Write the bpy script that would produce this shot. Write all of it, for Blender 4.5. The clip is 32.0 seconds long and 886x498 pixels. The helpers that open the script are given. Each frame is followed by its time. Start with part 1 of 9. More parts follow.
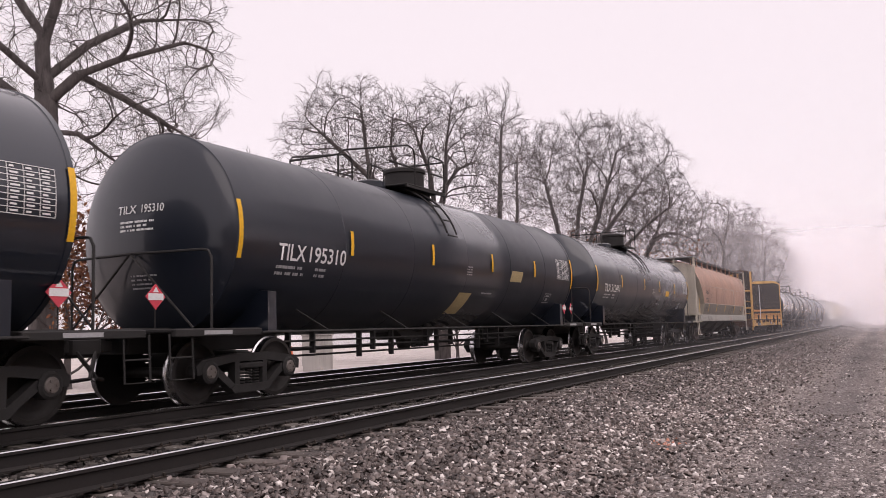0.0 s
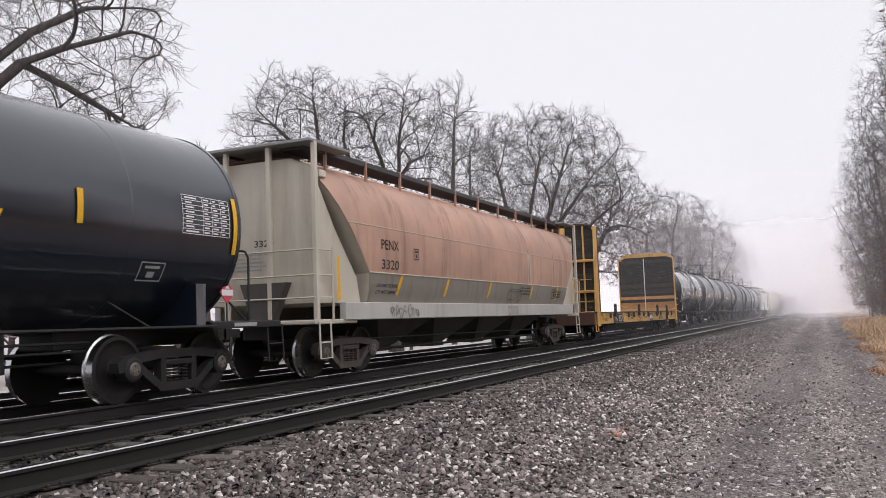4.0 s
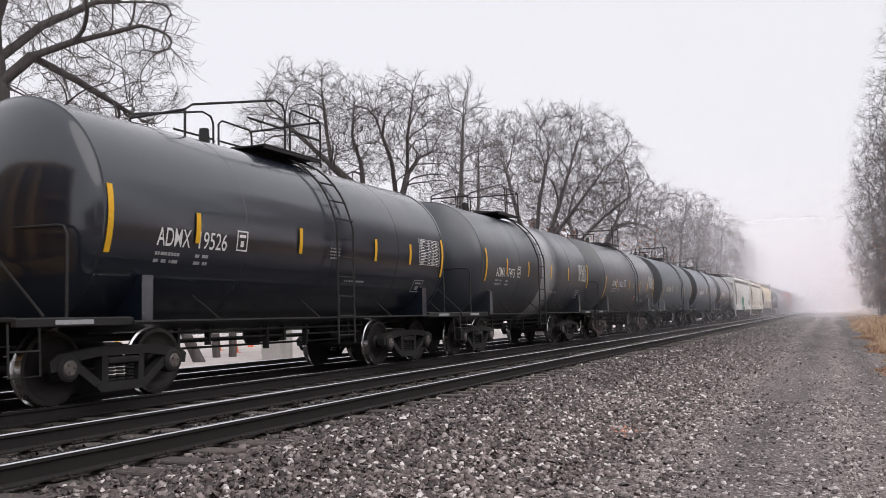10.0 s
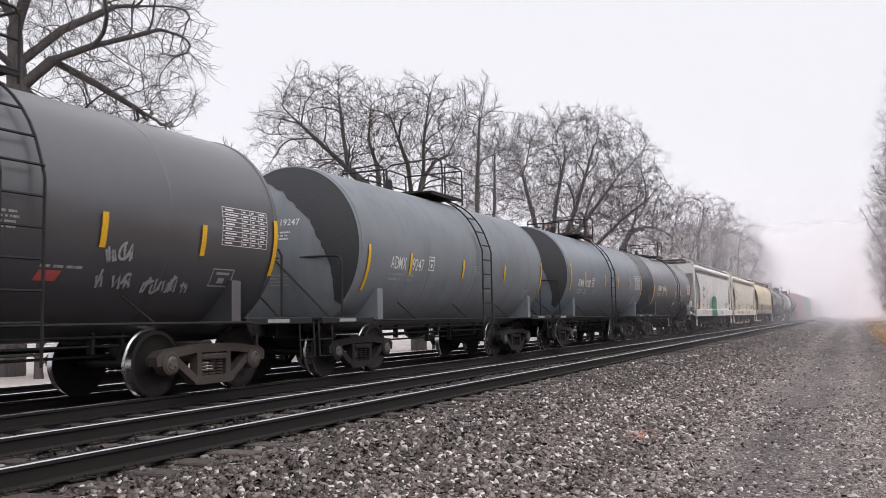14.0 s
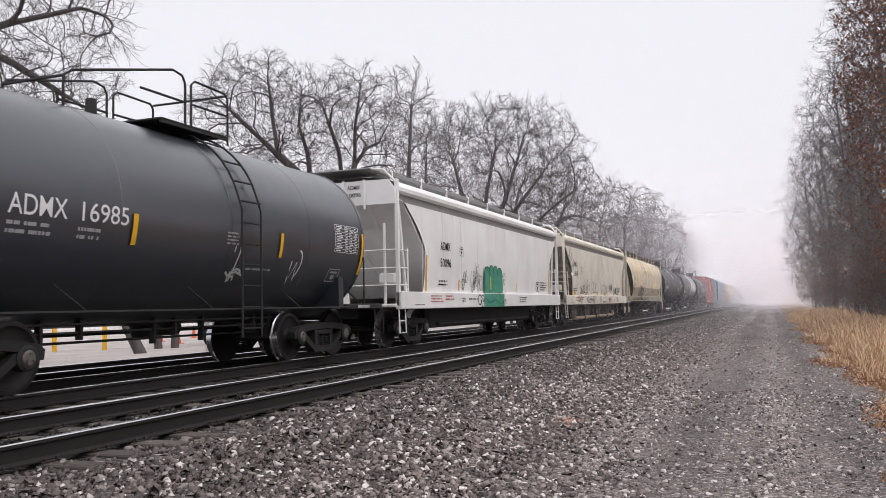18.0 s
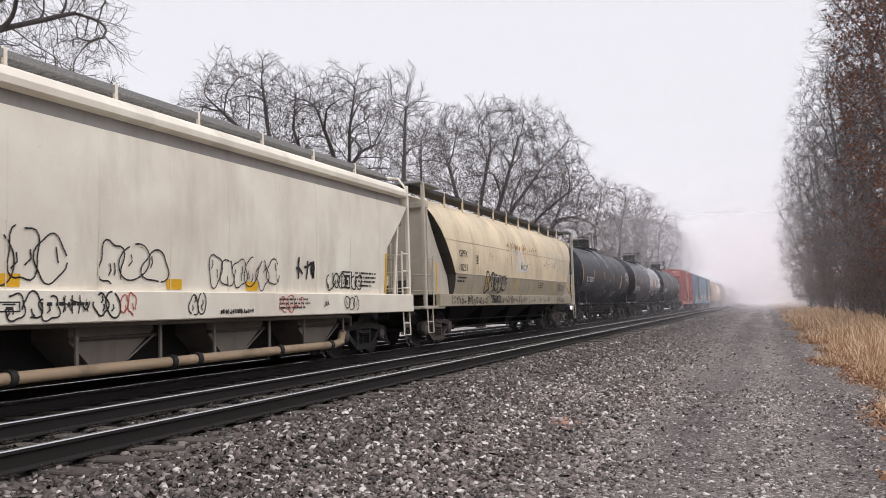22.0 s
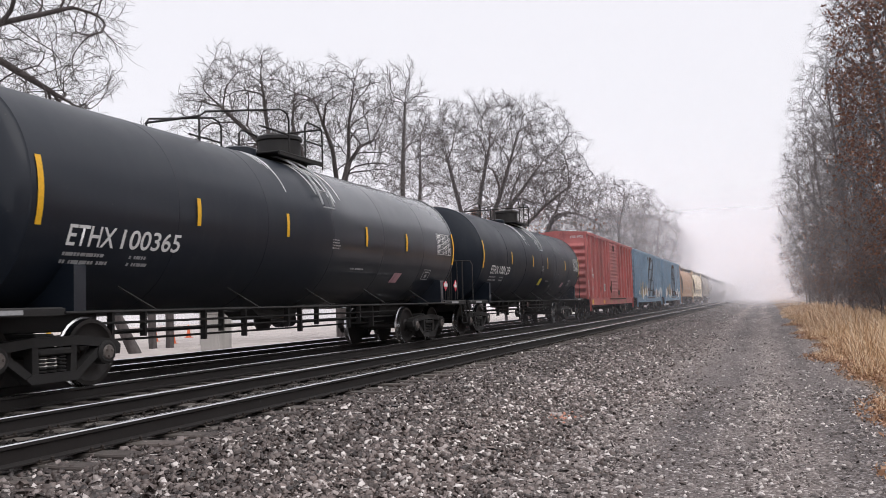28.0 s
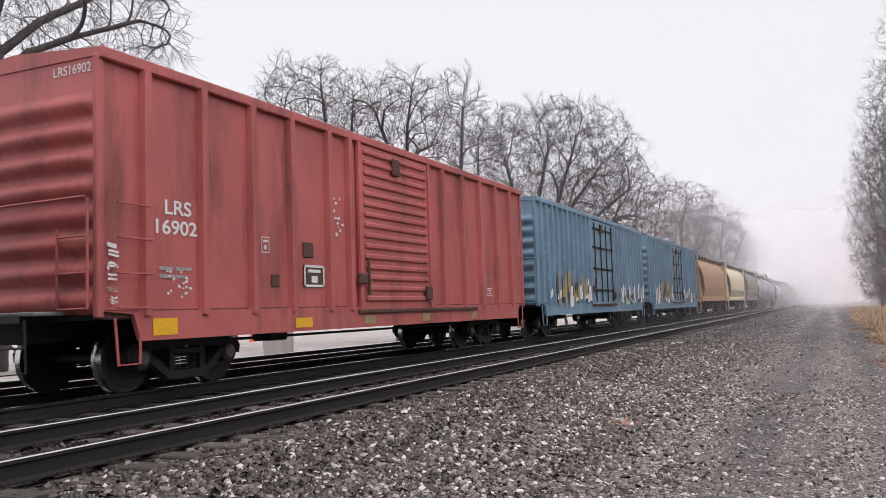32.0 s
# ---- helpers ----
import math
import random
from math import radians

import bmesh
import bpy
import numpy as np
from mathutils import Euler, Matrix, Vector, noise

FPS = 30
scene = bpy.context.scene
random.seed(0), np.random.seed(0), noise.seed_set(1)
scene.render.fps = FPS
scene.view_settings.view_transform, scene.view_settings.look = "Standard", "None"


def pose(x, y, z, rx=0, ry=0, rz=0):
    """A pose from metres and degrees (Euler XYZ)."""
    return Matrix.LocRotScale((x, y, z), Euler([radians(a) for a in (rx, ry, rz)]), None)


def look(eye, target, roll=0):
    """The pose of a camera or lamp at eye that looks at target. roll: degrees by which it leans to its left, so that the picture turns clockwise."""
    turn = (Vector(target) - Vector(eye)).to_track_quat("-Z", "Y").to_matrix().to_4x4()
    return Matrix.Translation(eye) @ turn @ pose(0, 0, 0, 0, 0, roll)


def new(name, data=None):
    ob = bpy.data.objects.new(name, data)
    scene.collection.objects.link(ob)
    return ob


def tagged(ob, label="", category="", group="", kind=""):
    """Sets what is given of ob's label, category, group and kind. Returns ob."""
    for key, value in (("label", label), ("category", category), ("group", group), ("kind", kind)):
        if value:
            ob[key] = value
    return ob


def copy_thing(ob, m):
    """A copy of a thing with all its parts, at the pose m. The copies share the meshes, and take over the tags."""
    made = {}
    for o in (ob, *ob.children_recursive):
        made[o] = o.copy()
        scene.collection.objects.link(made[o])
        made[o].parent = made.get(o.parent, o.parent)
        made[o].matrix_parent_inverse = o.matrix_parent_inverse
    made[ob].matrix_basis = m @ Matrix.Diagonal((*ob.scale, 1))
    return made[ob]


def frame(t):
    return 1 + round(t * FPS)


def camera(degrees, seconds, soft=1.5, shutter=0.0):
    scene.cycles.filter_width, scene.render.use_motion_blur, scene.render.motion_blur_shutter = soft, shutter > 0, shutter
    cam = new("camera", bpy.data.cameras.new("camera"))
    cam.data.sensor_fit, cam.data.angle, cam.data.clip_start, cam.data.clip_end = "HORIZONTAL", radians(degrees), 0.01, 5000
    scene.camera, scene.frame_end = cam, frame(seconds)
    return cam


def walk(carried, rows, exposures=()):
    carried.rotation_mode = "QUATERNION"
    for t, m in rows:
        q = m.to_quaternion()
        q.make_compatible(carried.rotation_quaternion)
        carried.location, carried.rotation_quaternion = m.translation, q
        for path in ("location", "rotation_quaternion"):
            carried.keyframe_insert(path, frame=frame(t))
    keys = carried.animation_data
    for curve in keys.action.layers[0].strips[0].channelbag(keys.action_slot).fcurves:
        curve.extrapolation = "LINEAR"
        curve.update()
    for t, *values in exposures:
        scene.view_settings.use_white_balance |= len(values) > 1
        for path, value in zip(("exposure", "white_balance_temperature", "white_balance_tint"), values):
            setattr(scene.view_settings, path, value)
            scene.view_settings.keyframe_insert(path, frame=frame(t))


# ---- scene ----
LENS = 55.22
CAM_Z = 1.581

# seconds, yaw, pitch, roll of the held camera
PATH = [
    (0.0, 27.24, 5.45, 1.57), (0.5, 25.78, 5.44, 1.63), (1.0, 24.86, 5.31, 1.61), (1.5, 24.25, 5.14, 1.60), (2.0, 23.87, 4.82, 1.52),
    (2.5, 23.83, 4.58, 1.57), (4.5, 24.27, 5.03, 2.18), (5.0, 24.41, 5.20, 2.33), (5.5, 24.48, 5.25, 2.31), (6.0, 24.46, 5.27, 2.26),
    (6.5, 24.42, 5.23, 2.24), (7.0, 24.42, 5.20, 2.19), (7.5, 24.45, 5.18, 2.14), (8.0, 24.47, 5.08, 1.95), (8.5, 24.49, 4.98, 1.76),
    (9.0, 24.51, 4.83, 1.61), (9.5, 24.55, 4.69, 1.53), (10.0, 24.59, 4.59, 1.47), (10.5, 24.64, 4.52, 1.47), (11.0, 24.73, 4.47, 1.40),
    (11.5, 24.88, 4.49, 1.31), (12.0, 25.13, 4.55, 1.23), (12.5, 25.40, 4.64, 1.20), (13.0, 25.64, 4.77, 1.12), (13.5, 25.70, 4.85, 1.09),
    (14.0, 25.64, 4.85, 1.17), (14.5, 25.53, 4.69, 1.24), (16.5, 24.05, 3.88, 1.47), (17.0, 23.05, 3.78, 1.48), (17.5, 21.89, 3.79, 1.34),
    (18.0, 20.99, 3.91, 1.32), (18.5, 20.51, 4.07, 1.33), (19.0, 20.42, 4.23, 1.35), (19.5, 20.56, 4.35, 1.53), (20.0, 20.61, 4.39, 1.61),
    (20.5, 20.66, 4.36, 1.75), (21.0, 20.67, 4.26, 1.83), (21.5, 20.67, 4.16, 1.83), (22.0, 20.72, 4.07, 1.80), (22.5, 20.77, 4.04, 1.73),
    (23.0, 20.84, 4.06, 1.75), (23.5, 20.88, 4.05, 1.72), (24.0, 20.87, 3.98, 1.68), (24.5, 20.81, 3.88, 1.62), (25.0, 20.72, 3.77, 1.63),
    (25.5, 20.64, 3.69, 1.58), (27.5, 20.60, 3.78, 1.68), (28.0, 20.65, 3.75, 1.73), (28.5, 20.74, 3.74, 1.80), (29.0, 20.85, 3.73, 1.73),
    (29.5, 20.94, 3.75, 1.65), (30.0, 21.05, 3.76, 1.46), (30.5, 21.30, 3.69, 1.31), (31.0, 21.79, 3.65, 1.35), (31.5, 22.77, 3.71, 1.49),
    (32.0, 24.64, 4.16, 1.84),
]

# seconds and metres that the train has rolled
ROLL = [
    (0.0, 0.19), (0.5, 3.84), (1.0, 7.68), (1.5, 11.49), (2.0, 15.28), (2.5, 19.02), (3.0, 22.92), (3.5, 26.75), (4.0, 30.52),
    (4.5, 34.21), (5.0, 38.04), (5.5, 41.89), (6.0, 45.72), (6.5, 49.51), (7.0, 53.35), (7.5, 57.24), (8.0, 61.14),
    (8.5, 65.07), (9.0, 69.04), (9.5, 72.97), (10.0, 76.82), (10.5, 80.71), (11.0, 84.64), (11.5, 88.60), (12.0, 92.57),
    (12.5, 96.53), (13.0, 100.50), (13.5, 104.48), (14.0, 108.46), (14.5, 112.44), (15.0, 116.44), (15.5, 120.44),
    (16.0, 124.46), (16.5, 128.48), (17.0, 132.52), (17.5, 136.57), (18.0, 140.62), (18.5, 144.68), (19.0, 148.73),
    (19.5, 152.78), (20.0, 156.82), (20.5, 160.85), (21.0, 164.87), (21.5, 168.89), (22.0, 172.92), (22.5, 176.96),
    (23.0, 181.02), (23.5, 185.09), (24.0, 189.19), (24.5, 193.32), (25.0, 197.48), (25.5, 201.66), (26.0, 205.86),
    (26.5, 210.07), (27.0, 214.29), (27.5, 218.52), (28.0, 222.75), (28.5, 226.98), (29.0, 231.21), (29.5, 235.43),
    (30.0, 239.65), (30.5, 243.87), (31.0, 248.09), (31.5, 252.31), (32.0, 256.53),
]
cam = camera(LENS, 32.0, soft=0.7, shutter=0.06)
walk(cam, [(t, pose(0, 0, CAM_Z, 90 + p, r, y)) for t, y, p, r in PATH],
     exposures=[(0.0, 0.06, 6850, 23), (0.5, 0.10, 6550, 15), (0.9, 0.10, 6400, 12), (2.0, 0.09, 6400, 11), (6.0, 0.05, 6400, 11), (7.5, 0.03, 6400, 11), (9.0, 0.03, 6400, 11), (13.0, 0.10, 6400, 11),
                (17.0, 0.09, 6400, 11), (19.0, 0.04, 6400, 11), (21.5, 0.03, 6400, 11), (25.0, 0.05, 6400, 11), (28.0, 0.10, 6400, 11), (32.0, 0.08, 6400, 11)])

# ---------------- light: a bright, even, foggy overcast ----------------
world = bpy.data.worlds.new("overcast")
scene.world = world
world.use_nodes = True
wn, wl = world.node_tree.nodes, world.node_tree.links
wn.clear()
w_sky = wn.new("ShaderNodeTexSky")
w_sky.sky_type = "NISHITA"
w_sky.sun_disc = False
w_sky.sun_elevation, w_sky.sun_rotation = radians(54), radians(110)
w_dim = wn.new("ShaderNodeMixRGB")
w_dim.blend_type, w_dim.inputs[0].default_value = "MULTIPLY", 1.0
w_dim.inputs[2].default_value = (0.09, 0.09, 0.09, 1)
w_mix = wn.new("ShaderNodeMixRGB")
w_mix.inputs[0].default_value = 0.94
w_mix.inputs[2].default_value = (0.895, 0.88, 0.915, 1)
w_bg = wn.new("ShaderNodeBackground")
w_bg.inputs[1].default_value = 1.0
w_out = wn.new("ShaderNodeOutputWorld")
wl.new(w_sky.outputs[0], w_dim.inputs[1])
wl.new(w_dim.outputs[0], w_mix.inputs[1])
wl.new(w_mix.outputs[0], w_bg.inputs[0])
wl.new(w_bg.outputs[0], w_out.inputs[0])
sun = new("sun", bpy.data.lights.new("sun", "SUN"))
sun.data.energy, sun.data.angle, sun.data.color = 1.5, radians(75), (1.0, 0.97, 0.93)
sun.matrix_world = look((17, -6, 25), (0, 0, 0))

# ---------------- plan ----------------
ZR = 0.62                                    # rail top over the road
RAILS = (-5.43, -6.935, -8.713, -10.218, -12.1, -13.605)
XC = -9.466                                  # centre line of the train
# ---------------- mesh helpers ----------------
class Shape:
    """Collects corners and faces of one mesh."""

    def __init__(self):
        self.v, self.f, self.m = [], [], []

    def add(self, verts, faces, mi=0):
        b = len(self.v)
        self.v.extend([tuple(p) for p in verts])
        self.f.extend([tuple(b + i for i in fc) for fc in faces])
        self.m.extend([mi] * len(faces))
        return self

    def box(self, x0, x1, y0, y1, z0, z1, mi=0, c=0.0):
        c = min(c, (x1 - x0) * .45, (y1 - y0) * .45, (z1 - z0) * .45)
        if c <= 0.0005:
            vs = [(x, y, z) for z in (z0, z1) for y in (y0, y1) for x in (x0, x1)]
            return self.add(vs, [(0, 2, 3, 1), (4, 5, 7, 6), (0, 1, 5, 4), (2, 6, 7, 3), (0, 4, 6, 2), (1, 3, 7, 5)], mi)
        vs, idx = [], {}
        X, Y, Z = (x0, x1), (y0, y1), (z0, z1)
        for i in (0, 1):
            for j in (0, 1):
                for k in (0, 1):
                    sx, sy, sz = (c if i == 0 else -c), (c if j == 0 else -c), (c if k == 0 else -c)
                    for a in range(3):
                        idx[i, j, k, a] = len(vs)
                        vs.append((X[i] + (0 if a == 0 else sx), Y[j] + (0 if a == 1 else sy), Z[k] + (0 if a == 2 else sz)))
        g = lambda i, j, k, a: idx[i, j, k, a]
        fs = []
        for i in (0, 1):
            q = [g(i, 0, 0, 0), g(i, 1, 0, 0), g(i, 1, 1, 0), g(i, 0, 1, 0)]
            fs.append(tuple(q if i else q[::-1]))
            q = [g(0, i, 0, 1), g(0, i, 1, 1), g(1, i, 1, 1), g(1, i, 0, 1)]
            fs.append(tuple(q if i else q[::-1]))
            q = [g(0, 0, i, 2), g(1, 0, i, 2), g(1, 1, i, 2), g(0, 1, i, 2)]
            fs.append(tuple(q if i else q[::-1]))
        for i in (0, 1):
            for j in (0, 1):
                fs.append((g(i, j, 0, 0), g(i, j, 1, 0), g(i, j, 1, 1), g(i, j, 0, 1)))
                fs.append((g(i, 0, j, 0), g(i, 1, j, 0), g(i, 1, j, 2), g(i, 0, j, 2)))
                fs.append((g(0, i, j, 1), g(1, i, j, 1), g(1, i, j, 2), g(0, i, j, 2)))
        for i in (0, 1):
            for j in (0, 1):
                for k in (0, 1):
                    fs.append((g(i, j, k, 0), g(i, j, k, 1), g(i, j, k, 2)))
        return self.add(vs, fs, mi)

    def rod(self, pts, r, n=6, mi=0, caps=True):
        """A round bar through the points."""
        pts = [Vector(p) for p in pts]
        rings, side = [], None
        for i, p in enumerate(pts):
            d = ((pts[min(i + 1, len(pts) - 1)] - pts[max(i - 1, 0)])).normalized()
            if side is None or abs(side.dot(d)) > 0.95:
                side = d.orthogonal().normalized()
            side = (side - d * side.dot(d)).normalized()
            up = d.cross(side)
            rr = r[i] if isinstance(r, (list, tuple)) else r
            rings.append([p + side * (rr * math.cos(2 * math.pi * k / n)) + up * (rr * math.sin(2 * math.pi * k / n)) for k in range(n)])
        vs = [q for ring in rings for q in ring]
        fs = [(a * n + k, a * n + (k + 1) % n, (a + 1) * n + (k + 1) % n, (a + 1) * n + k) for a in range(len(pts) - 1) for k in range(n)]
        if caps:
            fs += [tuple(range(n))[::-1], tuple((len(pts) - 1) * n + k for k in range(n))]
        return self.add(vs, fs, mi)

    def turn(self, axis, centre, profile, n=32, mi=0):
        """A body of revolution: profile of (distance along the axis, radius)."""
        cx, cy, cz = centre
        vs = []
        for a, r in profile:
            for k in range(n):
                c, s = r * math.cos(2 * math.pi * k / n), r * math.sin(2 * math.pi * k / n)
                vs.append({"x": (cx + a, cy + c, cz + s), "y": (cx + c, cy + a, cz + s), "z": (cx + c, cy + s, cz + a)}[axis])
        fs = [(i * n + k, i * n + (k + 1) % n, (i + 1) * n + (k + 1) % n, (i + 1) * n + k) for i in range(len(profile) - 1) for k in range(n)]
        fs += [tuple(range(n))[::-1], tuple((len(profile) - 1) * n + k for k in range(n))]
        return self.add(vs, fs, mi)

    def plate(self, outline, axis, a0, a1, mi=0):
        """A flat outline pushed along an axis. outline: (y, z) for x, (x, z) for y, (x, y) for z."""
        n = len(outline)
        put = {"x": lambda a, p: (a, p[0], p[1]), "y": lambda a, p: (p[0], a, p[1]), "z": lambda a, p: (p[0], p[1], a)}[axis]
        vs = [put(a0, p) for p in outline] + [put(a1, p) for p in outline]
        fs = [tuple(range(n))[::-1], tuple(range(n, 2 * n))] + [(k, (k + 1) % n, n + (k + 1) % n, n + k) for k in range(n)]
        return self.add(vs, fs, mi)

    def grid(self, rows, mi=0, close=False):
        m = len(rows[0])
        vs = [p for r in rows for p in r]
        fs = []
        for i in range(len(rows) - 1):
            for k in range(m if close else m - 1):
                fs.append((i * m + k, i * m + (k + 1) % m, (i + 1) * m + (k + 1) % m, (i + 1) * m + k))
        return self.add(vs, fs, mi)

    def mesh(self, name, mats, smooth=None):
        me = bpy.data.meshes.new(name)
        me.from_pydata(self.v, [], self.f)
        for m in (mats if isinstance(mats, (list, tuple)) else [mats]):
            me.materials.append(m)
        if any(self.m):
            me.polygons.foreach_set("material_index", self.m)
        bm = bmesh.new()
        bm.from_mesh(me)
        bmesh.ops.recalc_face_normals(bm, faces=bm.faces)
        bm.to_mesh(me)
        bm.free()
        if smooth:
            me.polygons.foreach_set("use_smooth", [True] * len(me.polygons))
            me.set_sharp_from_angle(angle=radians(smooth))
        me.update()
        return me


SMALL_MARKS = {"load_stencil", "small_stencil", "head_stencil", "end_stencil", "sill_stencil", "data_panel", "spray_tag", "spray_piece", "rust_scar", "rust_smear", "rust_stain", "peeled_paint", "white_residue", "test_table", "tag_outline", "walkway_grating"}


def part(name, shape, mats, parent, label="", smooth=None):
    """One mesh object under a thing or a part."""
    me = shape if isinstance(shape, bpy.types.Mesh) else shape.mesh(name, mats, smooth)
    ob = new(name, me)
    ob.parent = parent
    if label:
        ob["label"] = label
    if name in SMALL_MARKS:
        ob["kind"] = "stuff"
    return ob


def thing(name, label, category, group="", kind="", at=None):
    """An empty at a thing's base, to carry its parts."""
    ob = tagged(new(name), label, category, group, kind)
    if at is not None:
        ob.matrix_basis = at
    return ob


def arrays_mesh(name, verts, faces, mat, smooth=False):
    """A mesh from arrays of corners and of equal-sided faces."""
    verts, faces = np.asarray(verts, np.float32), np.asarray(faces, np.int32)
    k = faces.shape[1]
    me = bpy.data.meshes.new(name)
    me.vertices.add(len(verts))
    me.vertices.foreach_set("co", verts.ravel())
    me.loops.add(faces.size)
    me.loops.foreach_set("vertex_index", faces.ravel())
    me.polygons.add(len(faces))
    me.polygons.foreach_set("loop_start", np.arange(len(faces), dtype=np.int32) * k)
    me.materials.append(mat)
    if smooth:
        me.polygons.foreach_set("use_smooth", np.ones(len(faces), bool))
    me.update(calc_edges=True)
    me.validate()
    return me


# ---------------- materials ----------------
def nodes_of(name):
    m = bpy.data.materials.new(name)
    m.use_nodes = True
    n, l = m.node_tree.nodes, m.node_tree.links
    b = n["Principled BSDF"]
    return m, n, l, b


def ramp(n, stops):
    r = n.new("ShaderNodeValToRGB")
    while len(r.color_ramp.elements) < len(stops):
        r.color_ramp.elements.new(0.5)
    for e, (p, c) in zip(r.color_ramp.elements, stops):
        e.position, e.color = p, (*c, 1) if len(c) == 3 else c
    return r


def noise_tex(n, l, vec, scale, detail=4, rough=0.6, stretch=None):
    t = n.new("ShaderNodeTexNoise")
    t.inputs["Scale"].default_value, t.inputs["Detail"].default_value, t.inputs["Roughness"].default_value = scale, detail, rough
    if stretch:
        mp = n.new("ShaderNodeMapping")
        mp.inputs["Scale"].default_value = stretch
        l.new(vec, mp.inputs[0])
        vec = mp.outputs[0]
    l.new(vec, t.inputs["Vector"])
    return t


def mixed(n, l, fac, a, b, mode="MIX"):
    m = n.new("ShaderNodeMixRGB")
    m.blend_type = mode
    for sock, val in ((m.inputs[0], fac), (m.inputs[1], a), (m.inputs[2], b)):
        if isinstance(val, bpy.types.NodeSocket):
            l.new(val, sock)
        elif isinstance(val, (int, float)):
            sock.default_value = val
        else:
            sock.default_value = (*val, 1)
    return m.outputs[0]


def painted(name, base, wear=(0.10, 0.05, 0.03), dirt=(0.05, 0.045, 0.04), rough=0.5, metal=0.0, amount=0.35, streaks=0.4, bump=0.02, grain=18.0, coat=0.0, fall=(3.0, 3.0, 0.28)):
    """Paint on metal: slow tone shifts, upright streaks of dirt, small worn spots, fine relief."""
    m, n, l, b = nodes_of(name)
    tc = n.new("ShaderNodeTexCoord")
    o = tc.outputs["Object"]
    big = noise_tex(n, l, o, 0.7, 5, 0.6)
    fine = noise_tex(n, l, o, grain, 6, 0.7)
    streak = noise_tex(n, l, o, 1.0, 5, 0.65, fall)
    r1 = ramp(n, [(0.38, (0, 0, 0)), (0.72, (1, 1, 1))])
    l.new(big.outputs[0], r1.inputs[0])
    r2 = ramp(n, [(0.50, (0, 0, 0)), (0.74, (1, 1, 1))])
    l.new(streak.outputs[0], r2.inputs[0])
    r3 = ramp(n, [(0.63, (0, 0, 0)), (0.70, (1, 1, 1))])
    l.new(fine.outputs[0], r3.inputs[0])
    sc = n.new("ShaderNodeMath")
    sc.operation = "MULTIPLY"
    sc.inputs[1].default_value = amount
    l.new(r1.outputs[0], sc.inputs[0])
    lighter = tuple(min(1, c * 1.35 + 0.001) for c in base)
    c1 = mixed(n, l, sc.outputs[0], base, lighter)
    st = n.new("ShaderNodeMath")
    st.operation = "MULTIPLY"
    st.inputs[1].default_value = streaks
    l.new(r2.outputs[0], st.inputs[0])
    c2 = mixed(n, l, st.outputs[0], c1, dirt)
    sp = n.new("ShaderNodeMath")
    sp.operation = "MULTIPLY"
    sp.inputs[1].default_value = amount * 0.8
    l.new(r3.outputs[0], sp.inputs[0])
    c3 = mixed(n, l, sp.outputs[0], c2, wear)
    l.new(c3, b.inputs["Base Color"])
    rr = n.new("ShaderNodeMapRange")
    rr.inputs["To Min"].default_value, rr.inputs["To Max"].default_value = max(0.05, rough - 0.1), min(1, rough + 0.18)
    l.new(big.outputs[0], rr.inputs["Value"])
    l.new(rr.outputs[0], b.inputs["Roughness"])
    b.inputs["Metallic"].default_value = metal
    b.inputs["Coat Weight"].default_value = coat
    b.inputs["Coat Roughness"].default_value = 0.12
    if bump:
        bp = n.new("ShaderNodeBump")
        bp.inputs["Strength"].default_value, bp.inputs["Distance"].default_value = 0.4, bump
        l.new(fine.outputs[0], bp.inputs["Height"])
        l.new(bp.outputs[0], b.inputs["Normal"])
    return m


def simple(name, color, rough=0.6, metal=0.0, vary=0.15, scale=12.0, spec=0.5):
    m, n, l, b = nodes_of(name)
    tc = n.new("ShaderNodeTexCoord")
    nz = noise_tex(n, l, tc.outputs["Object"], scale, 5, 0.65)
    lo, hi = tuple(c * (1 - vary) for c in color), tuple(min(1, c * (1 + vary)) for c in color)
    r = ramp(n, [(0.3, lo), (0.7, hi)])
    l.new(nz.outputs[0], r.inputs[0])
    l.new(r.outputs[0], b.inputs["Base Color"])
    b.inputs["Roughness"].default_value, b.inputs["Metallic"].default_value = rough, metal
    b.inputs["Specular IOR Level"].default_value = spec
    return m


M_BLACK = painted("tank_black", (0.0055, 0.0095, 0.0185), dirt=(0.011, 0.015, 0.023), wear=(0.02, 0.022, 0.026), rough=0.36, amount=0.5, streaks=0.25, bump=0.001, coat=1.0)
M_BLACK.node_tree.nodes["Principled BSDF"].inputs["Specular IOR Level"].default_value = 0.3
M_BLACK.node_tree.nodes["Principled BSDF"].inputs["Coat IOR"].default_value = 1.65
M_BLACK_B = painted("tank_black_dusty", (0.018, 0.0225, 0.032), dirt=(0.034, 0.037, 0.043), wear=(0.04, 0.04, 0.04), rough=0.40, amount=0.6, streaks=0.35, bump=0.002, coat=0.9)
M_CHARCOAL = painted("tank_charcoal", (0.056, 0.056, 0.063), dirt=(0.055, 0.055, 0.058), wear=(0.11, 0.105, 0.10), rough=0.45, amount=0.6, streaks=0.35, bump=0.003, coat=0.8)
M_GREY = painted("tank_grey", (0.19, 0.207, 0.228), dirt=(0.10, 0.104, 0.11), wear=(0.2, 0.2, 0.2), rough=0.55, amount=0.7, streaks=0.4, bump=0.005)
M_SLATE = painted("tank_slate", (0.145, 0.17, 0.20), dirt=(0.08, 0.087, 0.098), wear=(0.14, 0.14, 0.14), rough=0.50, amount=0.6, streaks=0.35, bump=0.003, coat=0.55)
